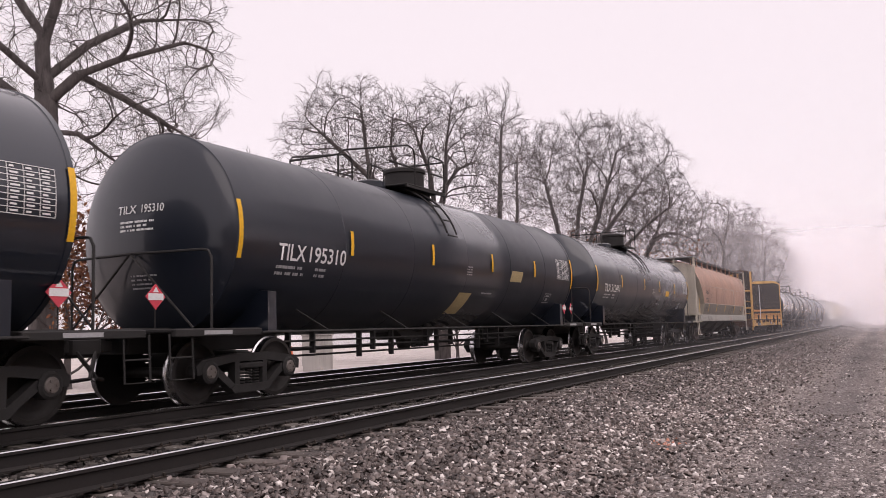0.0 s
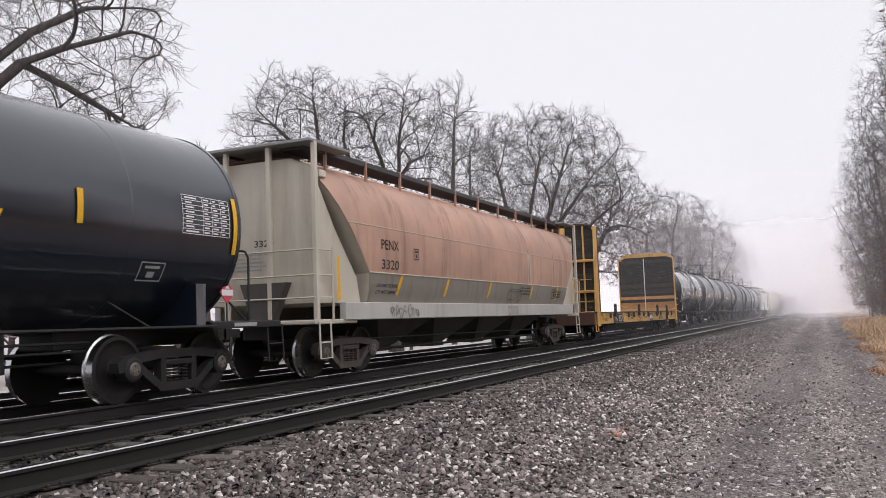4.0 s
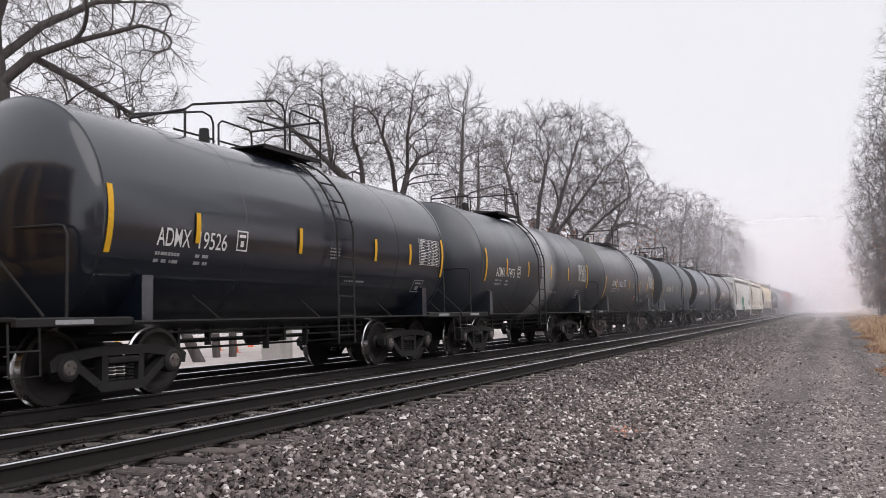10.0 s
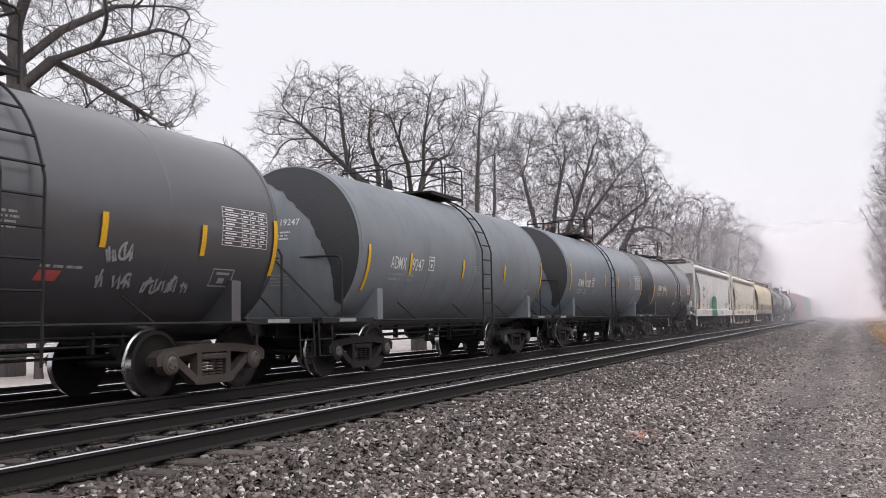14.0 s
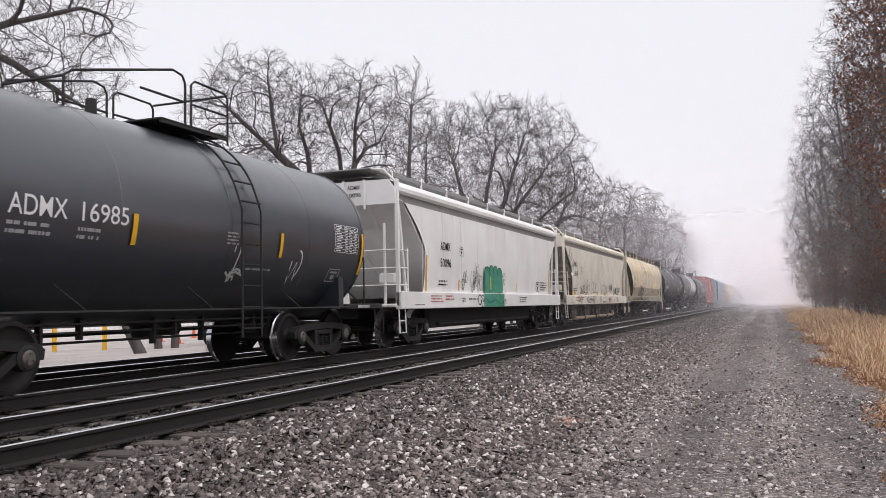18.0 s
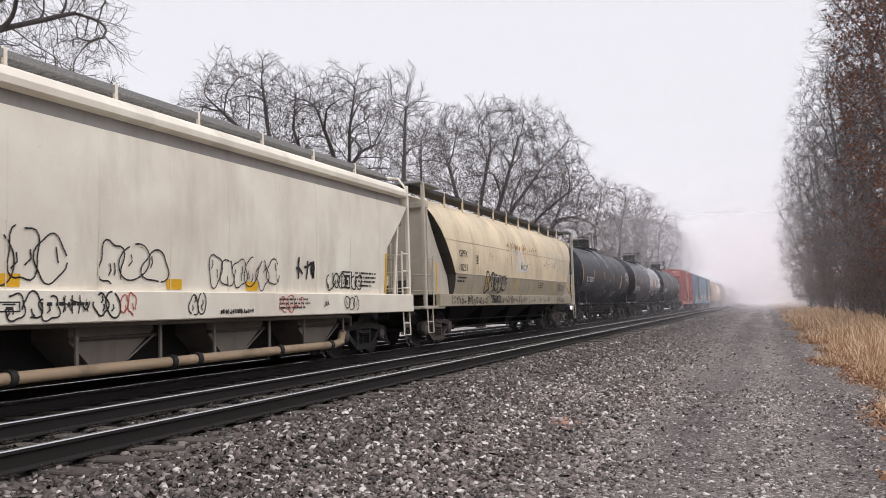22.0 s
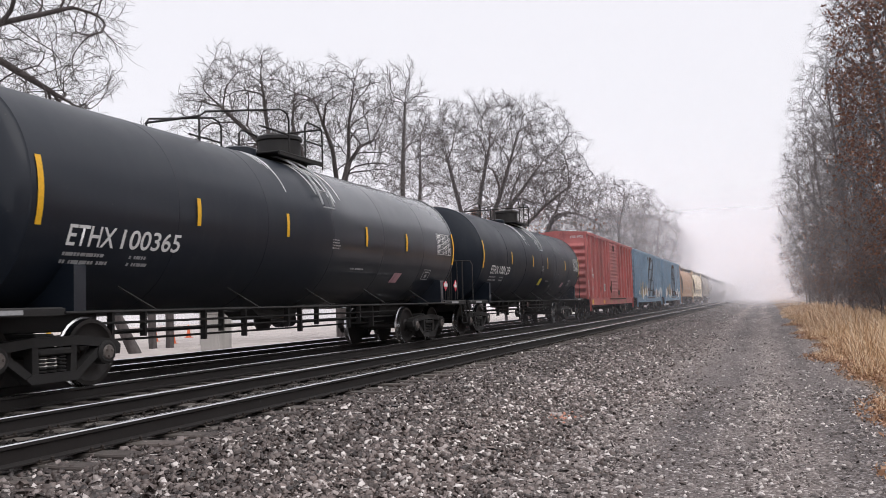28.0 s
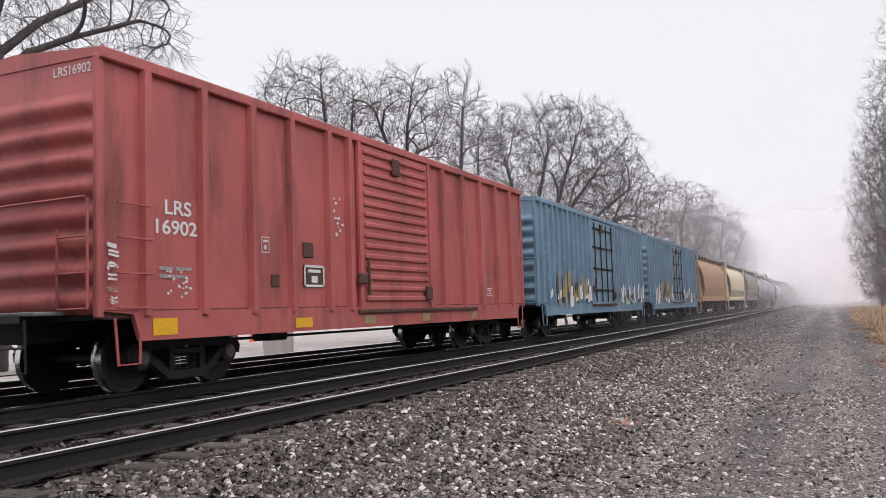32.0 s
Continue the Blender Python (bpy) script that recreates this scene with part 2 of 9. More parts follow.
for m in (M_BLACK_B, M_CHARCOAL, M_SLATE):
    m.node_tree.nodes["Principled BSDF"].inputs["Coat Roughness"].default_value = 0.26
    m.node_tree.nodes["Principled BSDF"].inputs["Coat IOR"].default_value = 1.7
M_DARKPATCH = painted("old_dark_paint", (0.03, 0.032, 0.036), rough=0.6, amount=0.5, streaks=0.2)
M_FRAME = painted("underframe_black", (0.014, 0.013, 0.013), dirt=(0.035, 0.03, 0.026), wear=(0.06, 0.04, 0.03), rough=0.7, amount=0.6, streaks=0.2, bump=0.01)
M_TRUCK = painted("cast_truck_steel", (0.066, 0.053, 0.048), dirt=(0.05, 0.036, 0.03), wear=(0.17, 0.10, 0.07), rough=0.75, amount=0.8, streaks=0.3, bump=0.015)
M_WHEEL = painted("wheel_steel", (0.024, 0.021, 0.020), dirt=(0.018, 0.015, 0.013), wear=(0.055, 0.040, 0.032), rough=0.6, metal=0.3, amount=0.6, streaks=0.1, bump=0.008)
M_TREAD = simple("polished_tread", (0.55, 0.55, 0.56), 0.25, 1.0, 0.1, 30)
M_YELLOW = simple("reflective_yellow", (0.78, 0.43, 0.015), 0.45, 0, 0.12, 25)
M_WHITE = simple("stencil_white", (0.72, 0.72, 0.72), 0.6, 0, 0.10, 40)
M_STENCIL_GREY = simple("faded_stencil", (0.34, 0.34, 0.35), 0.7, 0, 0.2, 40)
M_STENCIL_BLACK = simple("stencil_black", (0.022, 0.022, 0.024), 0.6, 0, 0.2, 40)
M_STENCIL_RED = simple("stencil_red", (0.45, 0.09, 0.08), 0.6, 0, 0.2, 40)
M_PLACARD = simple("placard_red", (0.62, 0.06, 0.09), 0.5, 0, 0.1, 30)
M_OCHRE = simple("tan_sticker", (0.36, 0.28, 0.14), 0.6, 0, 0.2, 30)
M_COPPER = painted("faded_copper_paint", (0.42, 0.255, 0.19), dirt=(0.20, 0.105, 0.075), wear=(0.48, 0.34, 0.27), rough=0.5, amount=1.0, streaks=0.9, bump=0.003, fall=(2.0, 2.4, 0.16))
M_PUTTY = painted("weathered_putty_paint", (0.52, 0.475, 0.40), dirt=(0.27, 0.225, 0.17), wear=(0.42, 0.26, 0.12), rough=0.6, amount=0.6, streaks=0.45, bump=0.005)
M_SILL_GREY = painted("grey_sill_paint", (0.43, 0.42, 0.39), dirt=(0.25, 0.23, 0.2), wear=(0.3, 0.2, 0.14), rough=0.6, amount=0.5, streaks=0.5, bump=0.004)
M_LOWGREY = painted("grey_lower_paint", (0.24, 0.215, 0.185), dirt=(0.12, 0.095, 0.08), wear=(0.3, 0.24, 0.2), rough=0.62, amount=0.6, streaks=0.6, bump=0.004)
M_WALKDARK = simple("dark_grating", (0.075, 0.075, 0.078), 0.7, 0.2, 0.3, 30)
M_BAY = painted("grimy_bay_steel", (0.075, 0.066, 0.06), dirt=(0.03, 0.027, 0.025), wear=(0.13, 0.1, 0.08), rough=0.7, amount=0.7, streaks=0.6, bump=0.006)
M_LADDER = simple("pale_ladder_paint", (0.42, 0.43, 0.44), 0.5, 0.1, 0.25, 30)
M_DRIP = simple("white_rain_drip", (0.72, 0.73, 0.74), 0.7, 0, 0.25, 14)
M_SOOT = painted("tank_black_part_sooty", (0.0065, 0.0100, 0.0180), dirt=(0.013, 0.016, 0.022), wear=(0.022, 0.023, 0.026), rough=0.42, amount=0.5, streaks=0.3, bump=0.001, coat=1.0)


def clean_stretch(m, stops):
    """Clear gloss on one stretch along the car, dull soot on the rest; stops: (metres along the car, gloss)."""
    n, l = m.node_tree.nodes, m.node_tree.links
    b = n["Principled BSDF"]
    b.inputs["Specular IOR Level"].default_value = 0.3
    b.inputs["Coat IOR"].default_value = 1.85
    tc, sep, add, rm = n.new("ShaderNodeTexCoord"), n.new("ShaderNodeSeparateXYZ"), n.new("ShaderNodeMath"), n.new("ShaderNodeMapRange")
    l.new(tc.outputs["Object"], sep.inputs[0])
    wob = noise_tex(n, l, tc.outputs["Object"], 1.3, 4, 0.6)
    add.operation = "MULTIPLY_ADD"
    add.inputs[1].default_value = 0.7
    l.new(wob.outputs[0], add.inputs[0])
    l.new(sep.outputs["Y"], add.inputs[2])
    rm.inputs["From Max"].default_value = 16.0
    l.new(add.outputs[0], rm.inputs["Value"])
    r = ramp(n, [(y / 16.0, (g, g, g)) for y, g in stops])
    l.new(rm.outputs[0], r.inputs[0])
    l.new(r.outputs[0], b.inputs["Coat Weight"])


M_BLACK_HALF = painted("tank_black_half_polished", (0.0085, 0.0125, 0.0205), dirt=(0.024, 0.027, 0.033), wear=(0.045, 0.045, 0.048), rough=0.42, amount=0.6, streaks=0.35, bump=0.002, coat=0.12)
clean_stretch(M_BLACK_HALF, [(7.2, 0.15), (8.6, 0.85), (11.5, 0.7), (14.2, 0.95)])
clean_stretch(M_SOOT, [(3.0, 0.32), (6.9, 0.35), (7.6, 1.0), (9.55, 1.0), (9.8, 0.22), (13.5, 0.4)])
M_BLACK_MATT = painted("tank_black_matt", (0.0085, 0.0125, 0.0205), dirt=(0.024, 0.027, 0.033), wear=(0.045, 0.045, 0.048), rough=0.42, amount=0.6, streaks=0.35, bump=0.002, coat=0.12)
M_BLACK_MATT.node_tree.nodes["Principled BSDF"].inputs["Specular IOR Level"].default_value = 0.2
M_WALKWAY = simple("galvanised_walkway", (0.26, 0.26, 0.26), 0.7, 0.2, 0.3, 30)
M_WHITECAR = painted("hopper_white", (0.81, 0.785, 0.77), dirt=(0.44, 0.41, 0.38), wear=(0.45, 0.4, 0.36), rough=0.55, amount=0.45, streaks=0.26, bump=0.003, fall=(1.0, 1.0, 0.2))
M_CREAM = painted("hopper_cream", (0.79, 0.72, 0.62), dirt=(0.50, 0.43, 0.35), wear=(0.6, 0.5, 0.38), rough=0.55, amount=0.7, streaks=0.5, fall=(1.2, 1.2, 0.3), bump=0.004)
M_BUFF = painted("hopper_buff", (0.72, 0.605, 0.43), dirt=(0.42, 0.31, 0.20), wear=(0.50, 0.40, 0.26), rough=0.58, amount=0.9, streaks=0.6, bump=0.003, fall=(1.3, 1.3, 0.22))
M_BUFFLOW = painted("hopper_lower_grime", (0.40, 0.35, 0.265), dirt=(0.17, 0.14, 0.11), wear=(0.46, 0.38, 0.28), rough=0.65, amount=0.6, streaks=0.5, bump=0.004)
M_RED = painted("boxcar_red", (0.40, 0.102, 0.096), dirt=(0.15, 0.048, 0.045), wear=(0.54, 0.25, 0.23), rough=0.42, amount=0.95, streaks=0.95, fall=(1.6, 1.6, 0.3), bump=0.004)
M_BLUE = painted("boxcar_blue", (0.16, 0.255, 0.345), dirt=(0.07, 0.11, 0.15), wear=(0.38, 0.42, 0.44), rough=0.55, amount=0.95, streaks=0.5, bump=0.004)
M_TTYELLOW = painted("flatcar_yellow", (0.62, 0.365, 0.12), dirt=(0.21, 0.105, 0.045), wear=(0.16, 0.07, 0.035), rough=0.6, amount=0.9, streaks=0.8, bump=0.006, fall=(2.5, 2.5, 0.5))
M_RUST = painted("brown_rust", (0.085, 0.043, 0.03), dirt=(0.05, 0.035, 0.03), wear=(0.2, 0.1, 0.05), rough=0.8, amount=0.8, streaks=0.4, bump=0.01)
M_TANHOP = painted("hopper_tan", (0.44, 0.26, 0.15), dirt=(0.25, 0.15, 0.1), wear=(0.5, 0.36, 0.25), rough=0.6, amount=0.6, streaks=0.6)
M_GREENTAG = simple("green_spray", (0.06, 0.29, 0.20), 0.6, 0, 0.25, 6)
M_YELLOWTAG = simple("yellow_spray", (0.55, 0.47, 0.05), 0.6, 0, 0.2, 6)
M_TAGBLACK = simple("black_spray", (0.02, 0.02, 0.022), 0.6, 0, 0.2, 6)


def wood(name, dark, light, scale=6.0, axis=(0.6, 9.0, 9.0)):
    m, n, l, b = nodes_of(name)
    tc, oi = n.new("ShaderNodeTexCoord"), n.new("ShaderNodeObjectInfo")
    g = noise_tex(n, l, tc.outputs["Object"], scale, 7, 0.7, axis)
    k = noise_tex(n, l, tc.outputs["Object"], 1.3, 3, 0.6)
    r = ramp(n, [(0.3, dark), (0.55, tuple((a + c) / 2 for a, c in zip(dark, light))), (0.75, light)])
    l.new(g.outputs[0], r.inputs[0])
    tone = n.new("ShaderNodeMapRange")
    tone.inputs["To Min"].default_value, tone.inputs["To Max"].default_value = 0.7, 1.25
    l.new(oi.outputs["Random"], tone.inputs["Value"])
    c = mixed(n, l, 1.0, r.outputs[0], tone.outputs[0], "MULTIPLY")
    c = mixed(n, l, 0.25, c, k.outputs[1], "MULTIPLY")
    l.new(c, b.inputs["Base Color"])
    b.inputs["Roughness"].default_value = 0.8
    bp = n.new("ShaderNodeBump")
    bp.inputs["Strength"].default_value, bp.inputs["Distance"].default_value = 0.6, 0.01
    l.new(g.outputs[0], bp.inputs["Height"])
    l.new(bp.outputs[0], b.inputs["Normal"])
    return m


M_PLANK_OLD = wood("weathered_dark_plank", (0.020, 0.018, 0.017), (0.11, 0.097, 0.09))
M_PLANK_NEW = wood("fresh_pine_plank", (0.42, 0.155, 0.04), (0.98, 0.57, 0.22))
M_TIE = wood("weathered_sleeper", (0.042, 0.035, 0.030), (0.19, 0.165, 0.148), 5.0, (0.7, 8, 8))
M_POLE = wood("utility_pole_wood", (0.10, 0.085, 0.075), (0.22, 0.19, 0.17), 6.0, (8, 8, 0.5))
M_RAILSIDE = painted("rail_rust", (0.011, 0.0085, 0.008), dirt=(0.02, 0.014, 0.012), wear=(0.035, 0.022, 0.016), rough=0.75, metal=0.0, amount=0.6, streaks=0.2, bump=0.004, grain=40)
M_RAILTOP = simple("rail_head_bright", (0.72, 0.72, 0.73), 0.22, 1.0, 0.08, 20)


def bark(name, dark, light):
    m, n, l, b = nodes_of(name)
    tc = n.new("ShaderNodeTexCoord")
    g = noise_tex(n, l, tc.outputs["Object"], 2.0, 6, 0.7, (3, 3, 0.7))
    r = ramp(n, [(0.3, dark), (0.7, light)])
    l.new(g.outputs[0], r.inputs[0])
    l.new(r.outputs[0], b.inputs["Base Color"])
    b.inputs["Roughness"].default_value = 0.9
    bp = n.new("ShaderNodeBump")
    bp.inputs["Strength"].default_value, bp.inputs["Distance"].default_value = 0.7, 0.04
    l.new(g.outputs[0], bp.inputs["Height"])
    l.new(bp.outputs[0], b.inputs["Normal"])
    return m


M_BARK = bark("grey_brown_bark", (0.047, 0.040, 0.040), (0.135, 0.117, 0.114))


def leafy(name, stops, rough=0.75, spec=0.2):
    m, n, l, b = nodes_of(name)
    gi = n.new("ShaderNodeNewGeometry")
    r = ramp(n, stops)
    l.new(gi.outputs["Random Per Island"], r.inputs[0])
    l.new(r.outputs[0], b.inputs["Base Color"])
    b.inputs["Roughness"].default_value = rough
    b.inputs["Specular IOR Level"].default_value = spec
    return m


M_LEAF = leafy("dry_oak_leaves", [(0.0, (0.09, 0.035, 0.022)), (0.5, (0.16, 0.065, 0.038)), (1.0, (0.26, 0.12, 0.06))])
M_GRASS = leafy("dry_golden_grass", [(0.0, (0.40, 0.22, 0.12)), (0.45, (0.64, 0.43, 0.25)), (0.8, (0.76, 0.59, 0.41)), (1.0, (0.84, 0.72, 0.56))])
M_LITTER = leafy("fallen_leaves", [(0.0, (0.20, 0.10, 0.058)), (0.5, (0.43, 0.245, 0.15)), (1.0, (0.64, 0.44, 0.31))])
M_STONE = leafy("ballast_stone", [(0.0, (0.034, 0.025, 0.022)), (0.35, (0.118, 0.090, 0.080)), (0.68, (0.242, 0.194, 0.177)), (0.86, (0.41, 0.35, 0.33)), (0.95, (0.80, 0.74, 0.71))], 0.42, 0.6)
M_STONE_NEAR = leafy("grimy_ballast_stone", [(0.0, (0.024, 0.0175, 0.0155)), (0.4, (0.075, 0.056, 0.050)), (0.72, (0.145, 0.114, 0.103)), (0.9, (0.28, 0.235, 0.22)), (0.97, (0.70, 0.64, 0.61))], 0.42, 0.6)
M_GRIT = leafy("road_grit", [(0.0, (0.06, 0.049, 0.046)), (0.4, (0.17, 0.144, 0.135)), (0.8, (0.32, 0.278, 0.263)), (1.0, (0.80, 0.74, 0.71))], 0.55, 0.45)
M_STONE_DARK = leafy("oily_track_stone", [(0.0, (0.012, 0.010, 0.009)), (0.6, (0.03, 0.026, 0.024)), (0.94, (0.07, 0.062, 0.058)), (1.0, (0.36, 0.34, 0.32))])
# ---------------- ground: one sheet ----------------
def ground_material():
    m, n, l, b = nodes_of("ground_mixed")
    g = n.new("ShaderNodeNewGeometry")
    p = g.outputs["Position"]
    sep = n.new("ShaderNodeSeparateXYZ")
    l.new(p, sep.inputs[0])
    wob = noise_tex(n, l, p, 0.45, 5, 0.65)
    ww = n.new("ShaderNodeMath")
    ww.operation = "MULTIPLY_ADD"
    ww.inputs[1].default_value, ww.inputs[2].default_value = 1.6, -0.8
    l.new(wob.outputs[0], ww.inputs[0])
    xs = n.new("ShaderNodeMath")
    xs.operation = "ADD"
    l.new(sep.outputs[0], xs.inputs[0])
    l.new(ww.outputs[0], xs.inputs[1])

    def step(a, c):
        r = n.new("ShaderNodeMapRange")
        r.interpolation_type = "SMOOTHSTEP"
        r.inputs["From Min"].default_value, r.inputs["From Max"].default_value = a, c
        l.new(xs.outputs[0], r.inputs["Value"])
        return r.outputs[0]
    vor = n.new("ShaderNodeTexVoronoi")
    vor.inputs["Scale"].default_value = 19.0
    l.new(p, vor.inputs["Vector"])
    vor2 = n.new("ShaderNodeTexVoronoi")
    vor2.inputs["Scale"].default_value = 42.0
    l.new(p, vor2.inputs["Vector"])
    grit = noise_tex(n, l, p, 30.0, 6, 0.75)
    slow = noise_tex(n, l, p, 0.5, 5, 0.6)
    damp = noise_tex(n, l, p, 1.0, 5, 0.6, (1.2, 0.12, 1.0))
    sepc = n.new("ShaderNodeSeparateColor")
    l.new(vor.outputs["Color"], sepc.inputs[0])
    # ballast tones kept dark to add shade in the gaps between stones
    ball = ramp(n, [(0.0, (0.02, 0.016, 0.015)), (0.5, (0.085, 0.07, 0.064)), (0.85, (0.22, 0.187, 0.174)), (1.0, (0.6, 0.55, 0.52))])
    l.new(sepc.outputs[0], ball.inputs[0])
    sepd = n.new("ShaderNodeSeparateColor")
    l.new(vor2.outputs["Color"], sepd.inputs[0])
    road = ramp(n, [(0.0, (0.132, 0.114, 0.108)), (0.55, (0.230, 0.202, 0.192)), (0.88, (0.39, 0.352, 0.336)), (1.0, (0.74, 0.71, 0.69))])
    l.new(sepd.outputs[0], road.inputs[0])
    ru = ramp(n, [(0.35, (0.62, 0.61, 0.62)), (0.65, (1.12, 1.1, 1.08))])
    l.new(damp.outputs[0], ru.inputs[0])
    roadc = mixed(n, l, 0.85, road.outputs[0], ru.outputs[0], "MULTIPLY")
    sl = ramp(n, [(0.3, (0.8, 0.78, 0.78)), (0.7, (1.15, 1.12, 1.1))])
    l.new(slow.outputs[0], sl.inputs[0])
    roadc = mixed(n, l, 0.7, roadc, sl.outputs[0], "MULTIPLY")
    rx = n.new("ShaderNodeMapRange")
    rx.inputs["From Min"].default_value, rx.inputs["From Max"].default_value = -3.0, 2.0
    xw = n.new("ShaderNodeMath")
    xw.operation = "MULTIPLY_ADD"
    xw.inputs[1].default_value = 0.5
    l.new(wob.outputs[0], xw.inputs[0])
    l.new(sep.outputs[0], xw.inputs[2])
    l.new(xw.outputs[0], rx.inputs["Value"])
    rut = ramp(n, [(0.0, (1.0, 1.0, 1.0)), (0.16, (0.80, 0.80, 0.81)), (0.30, (1.3, 1.28, 1.26)), (0.44, (0.74, 0.74, 0.76)), (0.52, (0.80, 0.80, 0.82)), (0.66, (1.3, 1.29, 1.28)), (0.80, (0.70, 0.70, 0.72)), (0.93, (0.95, 0.95, 0.95))])
    l.new(rx.outputs[0], rut.inputs[0])
    roadc = mixed(n, l, 0.85, roadc, rut.outputs[0], "MULTIPLY")
    soil = ramp(n, [(0.3, (0.13, 0.075, 0.04)), (0.7, (0.30, 0.18, 0.085))])
    l.new(grit.outputs[0], soil.inputs[0])
    lot = ramp(n, [(0.3, (0.52, 0.46, 0.43)), (0.7, (0.66, 0.60, 0.57))])
    l.new(slow.outputs[0], lot.inputs[0])
    oily = mixed(n, l, 0.7, ball.outputs[0], (0.016, 0.014, 0.013))
    bed = mixed(n, l, step(-5.3, -4.8), oily, ball.outputs[0])
    c = mixed(n, l, step(-15.6, -14.9), lot.outputs[0], bed)
    c = mixed(n, l, step(-3.3, -1.5), c, roadc)
    c = mixed(n, l, step(1.35, 1.75), c, soil.outputs[0])
    l.new(c, b.inputs["Base Color"])
    b.inputs["Roughness"].default_value = 0.8
    b.inputs["Specular IOR Level"].default_value = 0.35
    hb = n.new("ShaderNodeMath")
    hb.operation = "ADD"
    l.new(vor.outputs["Distance"], hb.inputs[0])
    l.new(vor2.outputs["Distance"], hb.inputs[1])
    bp = n.new("ShaderNodeBump")
    bp.invert = True
    bp.inputs["Strength"].default_value, bp.inputs["Distance"].default_value = 0.8, 0.03
    l.new(hb.outputs[0], bp.inputs["Height"])
    l.new(bp.outputs[0], b.inputs["Normal"])
    return m


M_GROUND = ground_material()
PROFILE = [(-420, 0.7), (-120, 0.30), (-60, 0.20), (-24, 0.22), (-17, 0.30), (-15.6, 0.36), (-14.9, 0.40), (-9.5, 0.40), (-5.3, 0.40), (-4.75, 0.40), (-4.2, 0.37), (-3.6, 0.24), (-3.0, 0.11),
           (-2.4, 0.035), (-1.8, 0.0), (-1.2, -0.025), (-0.6, 0.0), (0.0, 0.02), (0.5, -0.02), (1.0, 0.0), (1.5, 0.03), (2.2, 0.10), (3.5, 0.16), (8, 0.25), (30, 0.5), (420, 1.2)]


def ground_z(x, y):
    z = float(np.interp(x, [p[0] for p in PROFILE], [p[1] for p in PROFILE]))
    k = 0.05 if -4.4 < x < 6 else 0.01
    return z + k * (noise.noise((x * 0.6, y * 0.35, 3.1)) + 0.5 * noise.noise((x * 1.9, y * 1.4, 7.7)))


def build_ground():
    xs = [p[0] for p in PROFILE[:10]] + list(np.arange(-4.4, 3.01, 0.2)) + [p[0] for p in PROFILE[-3:]]
    ys = list(np.arange(-30, 4, 2.0)) + list(np.arange(4, 40, 0.5)) + list(np.arange(40, 120, 4.0)) + [120, 160, 220, 300, 420, 600, 900, 1400]
    s = Shape()
    s.grid([[(x, y, ground_z(x, y)) for x in xs] for y in ys])
    ob = new("ground", s.mesh("ground", M_GROUND, 60))
    tagged(ob, "grey gravel service road, ballast bank and pale lot", "ground", kind="structure")


build_ground()


# ---------------- track ----------------
RAIL_OUT = [(-0.07, 0), (0.07, 0), (0.07, 0.012), (0.012, 0.03), (0.009, 0.125), (0.036, 0.14), (0.036, 0.166), (0.028, 0.175), (-0.028, 0.175), (-0.036, 0.166), (-0.036, 0.14), (-0.009, 0.125), (-0.012, 0.03), (-0.07, 0.012)]


def rail(x, z, name):
    s = Shape()
    n = len(RAIL_OUT)
    ys = [-25, 0, 40, 120, 400, 900]
    s.grid([[(x + a, y, z + c) for a, c in RAIL_OUT] for y in ys], close=True)
    s.m = [1 if (k % n) in (6, 7, 8) else 0 for k in range(len(s.f))]
    ob = new(name, s.mesh(name, [M_RAILSIDE, M_RAILTOP], 40))
    tagged(ob, "long steel rail, rusty web, bright worn head", "rail", "rails of the line", kind="structure")
    return ob


for i, rx in enumerate(RAILS):
    rail(rx, ZR - 0.175 - (0.05 if i > 3 else 0), "rail")

tie_shape = Shape().box(-1.3, 1.3, -0.115, 0.115, -0.17, 0.0, 0, 0.012)
TIE_MESH = tie_shape.mesh("sleeper", M_TIE)
plate_shape = Shape().box(-0.09, 0.09, -0.09, 0.09, 0, 0.018, 0, 0.004)
for sx in (-0.085, 0.085):
    for sy in (-0.06, 0.06):
        plate_shape.box(sx - 0.012, sx + 0.012, sy - 0.012, sy + 0.012, 0.015, 0.045, 0, 0.004)
M_PLATE = painted("tie_plate_steel", (0.05, 0.04, 0.034), wear=(0.3, 0.28, 0.26), rough=0.5, metal=0.5, amount=0.7, bump=0.004, grain=40)
PLATE_MESH = plate_shape.mesh("tie_plate", M_PLATE)


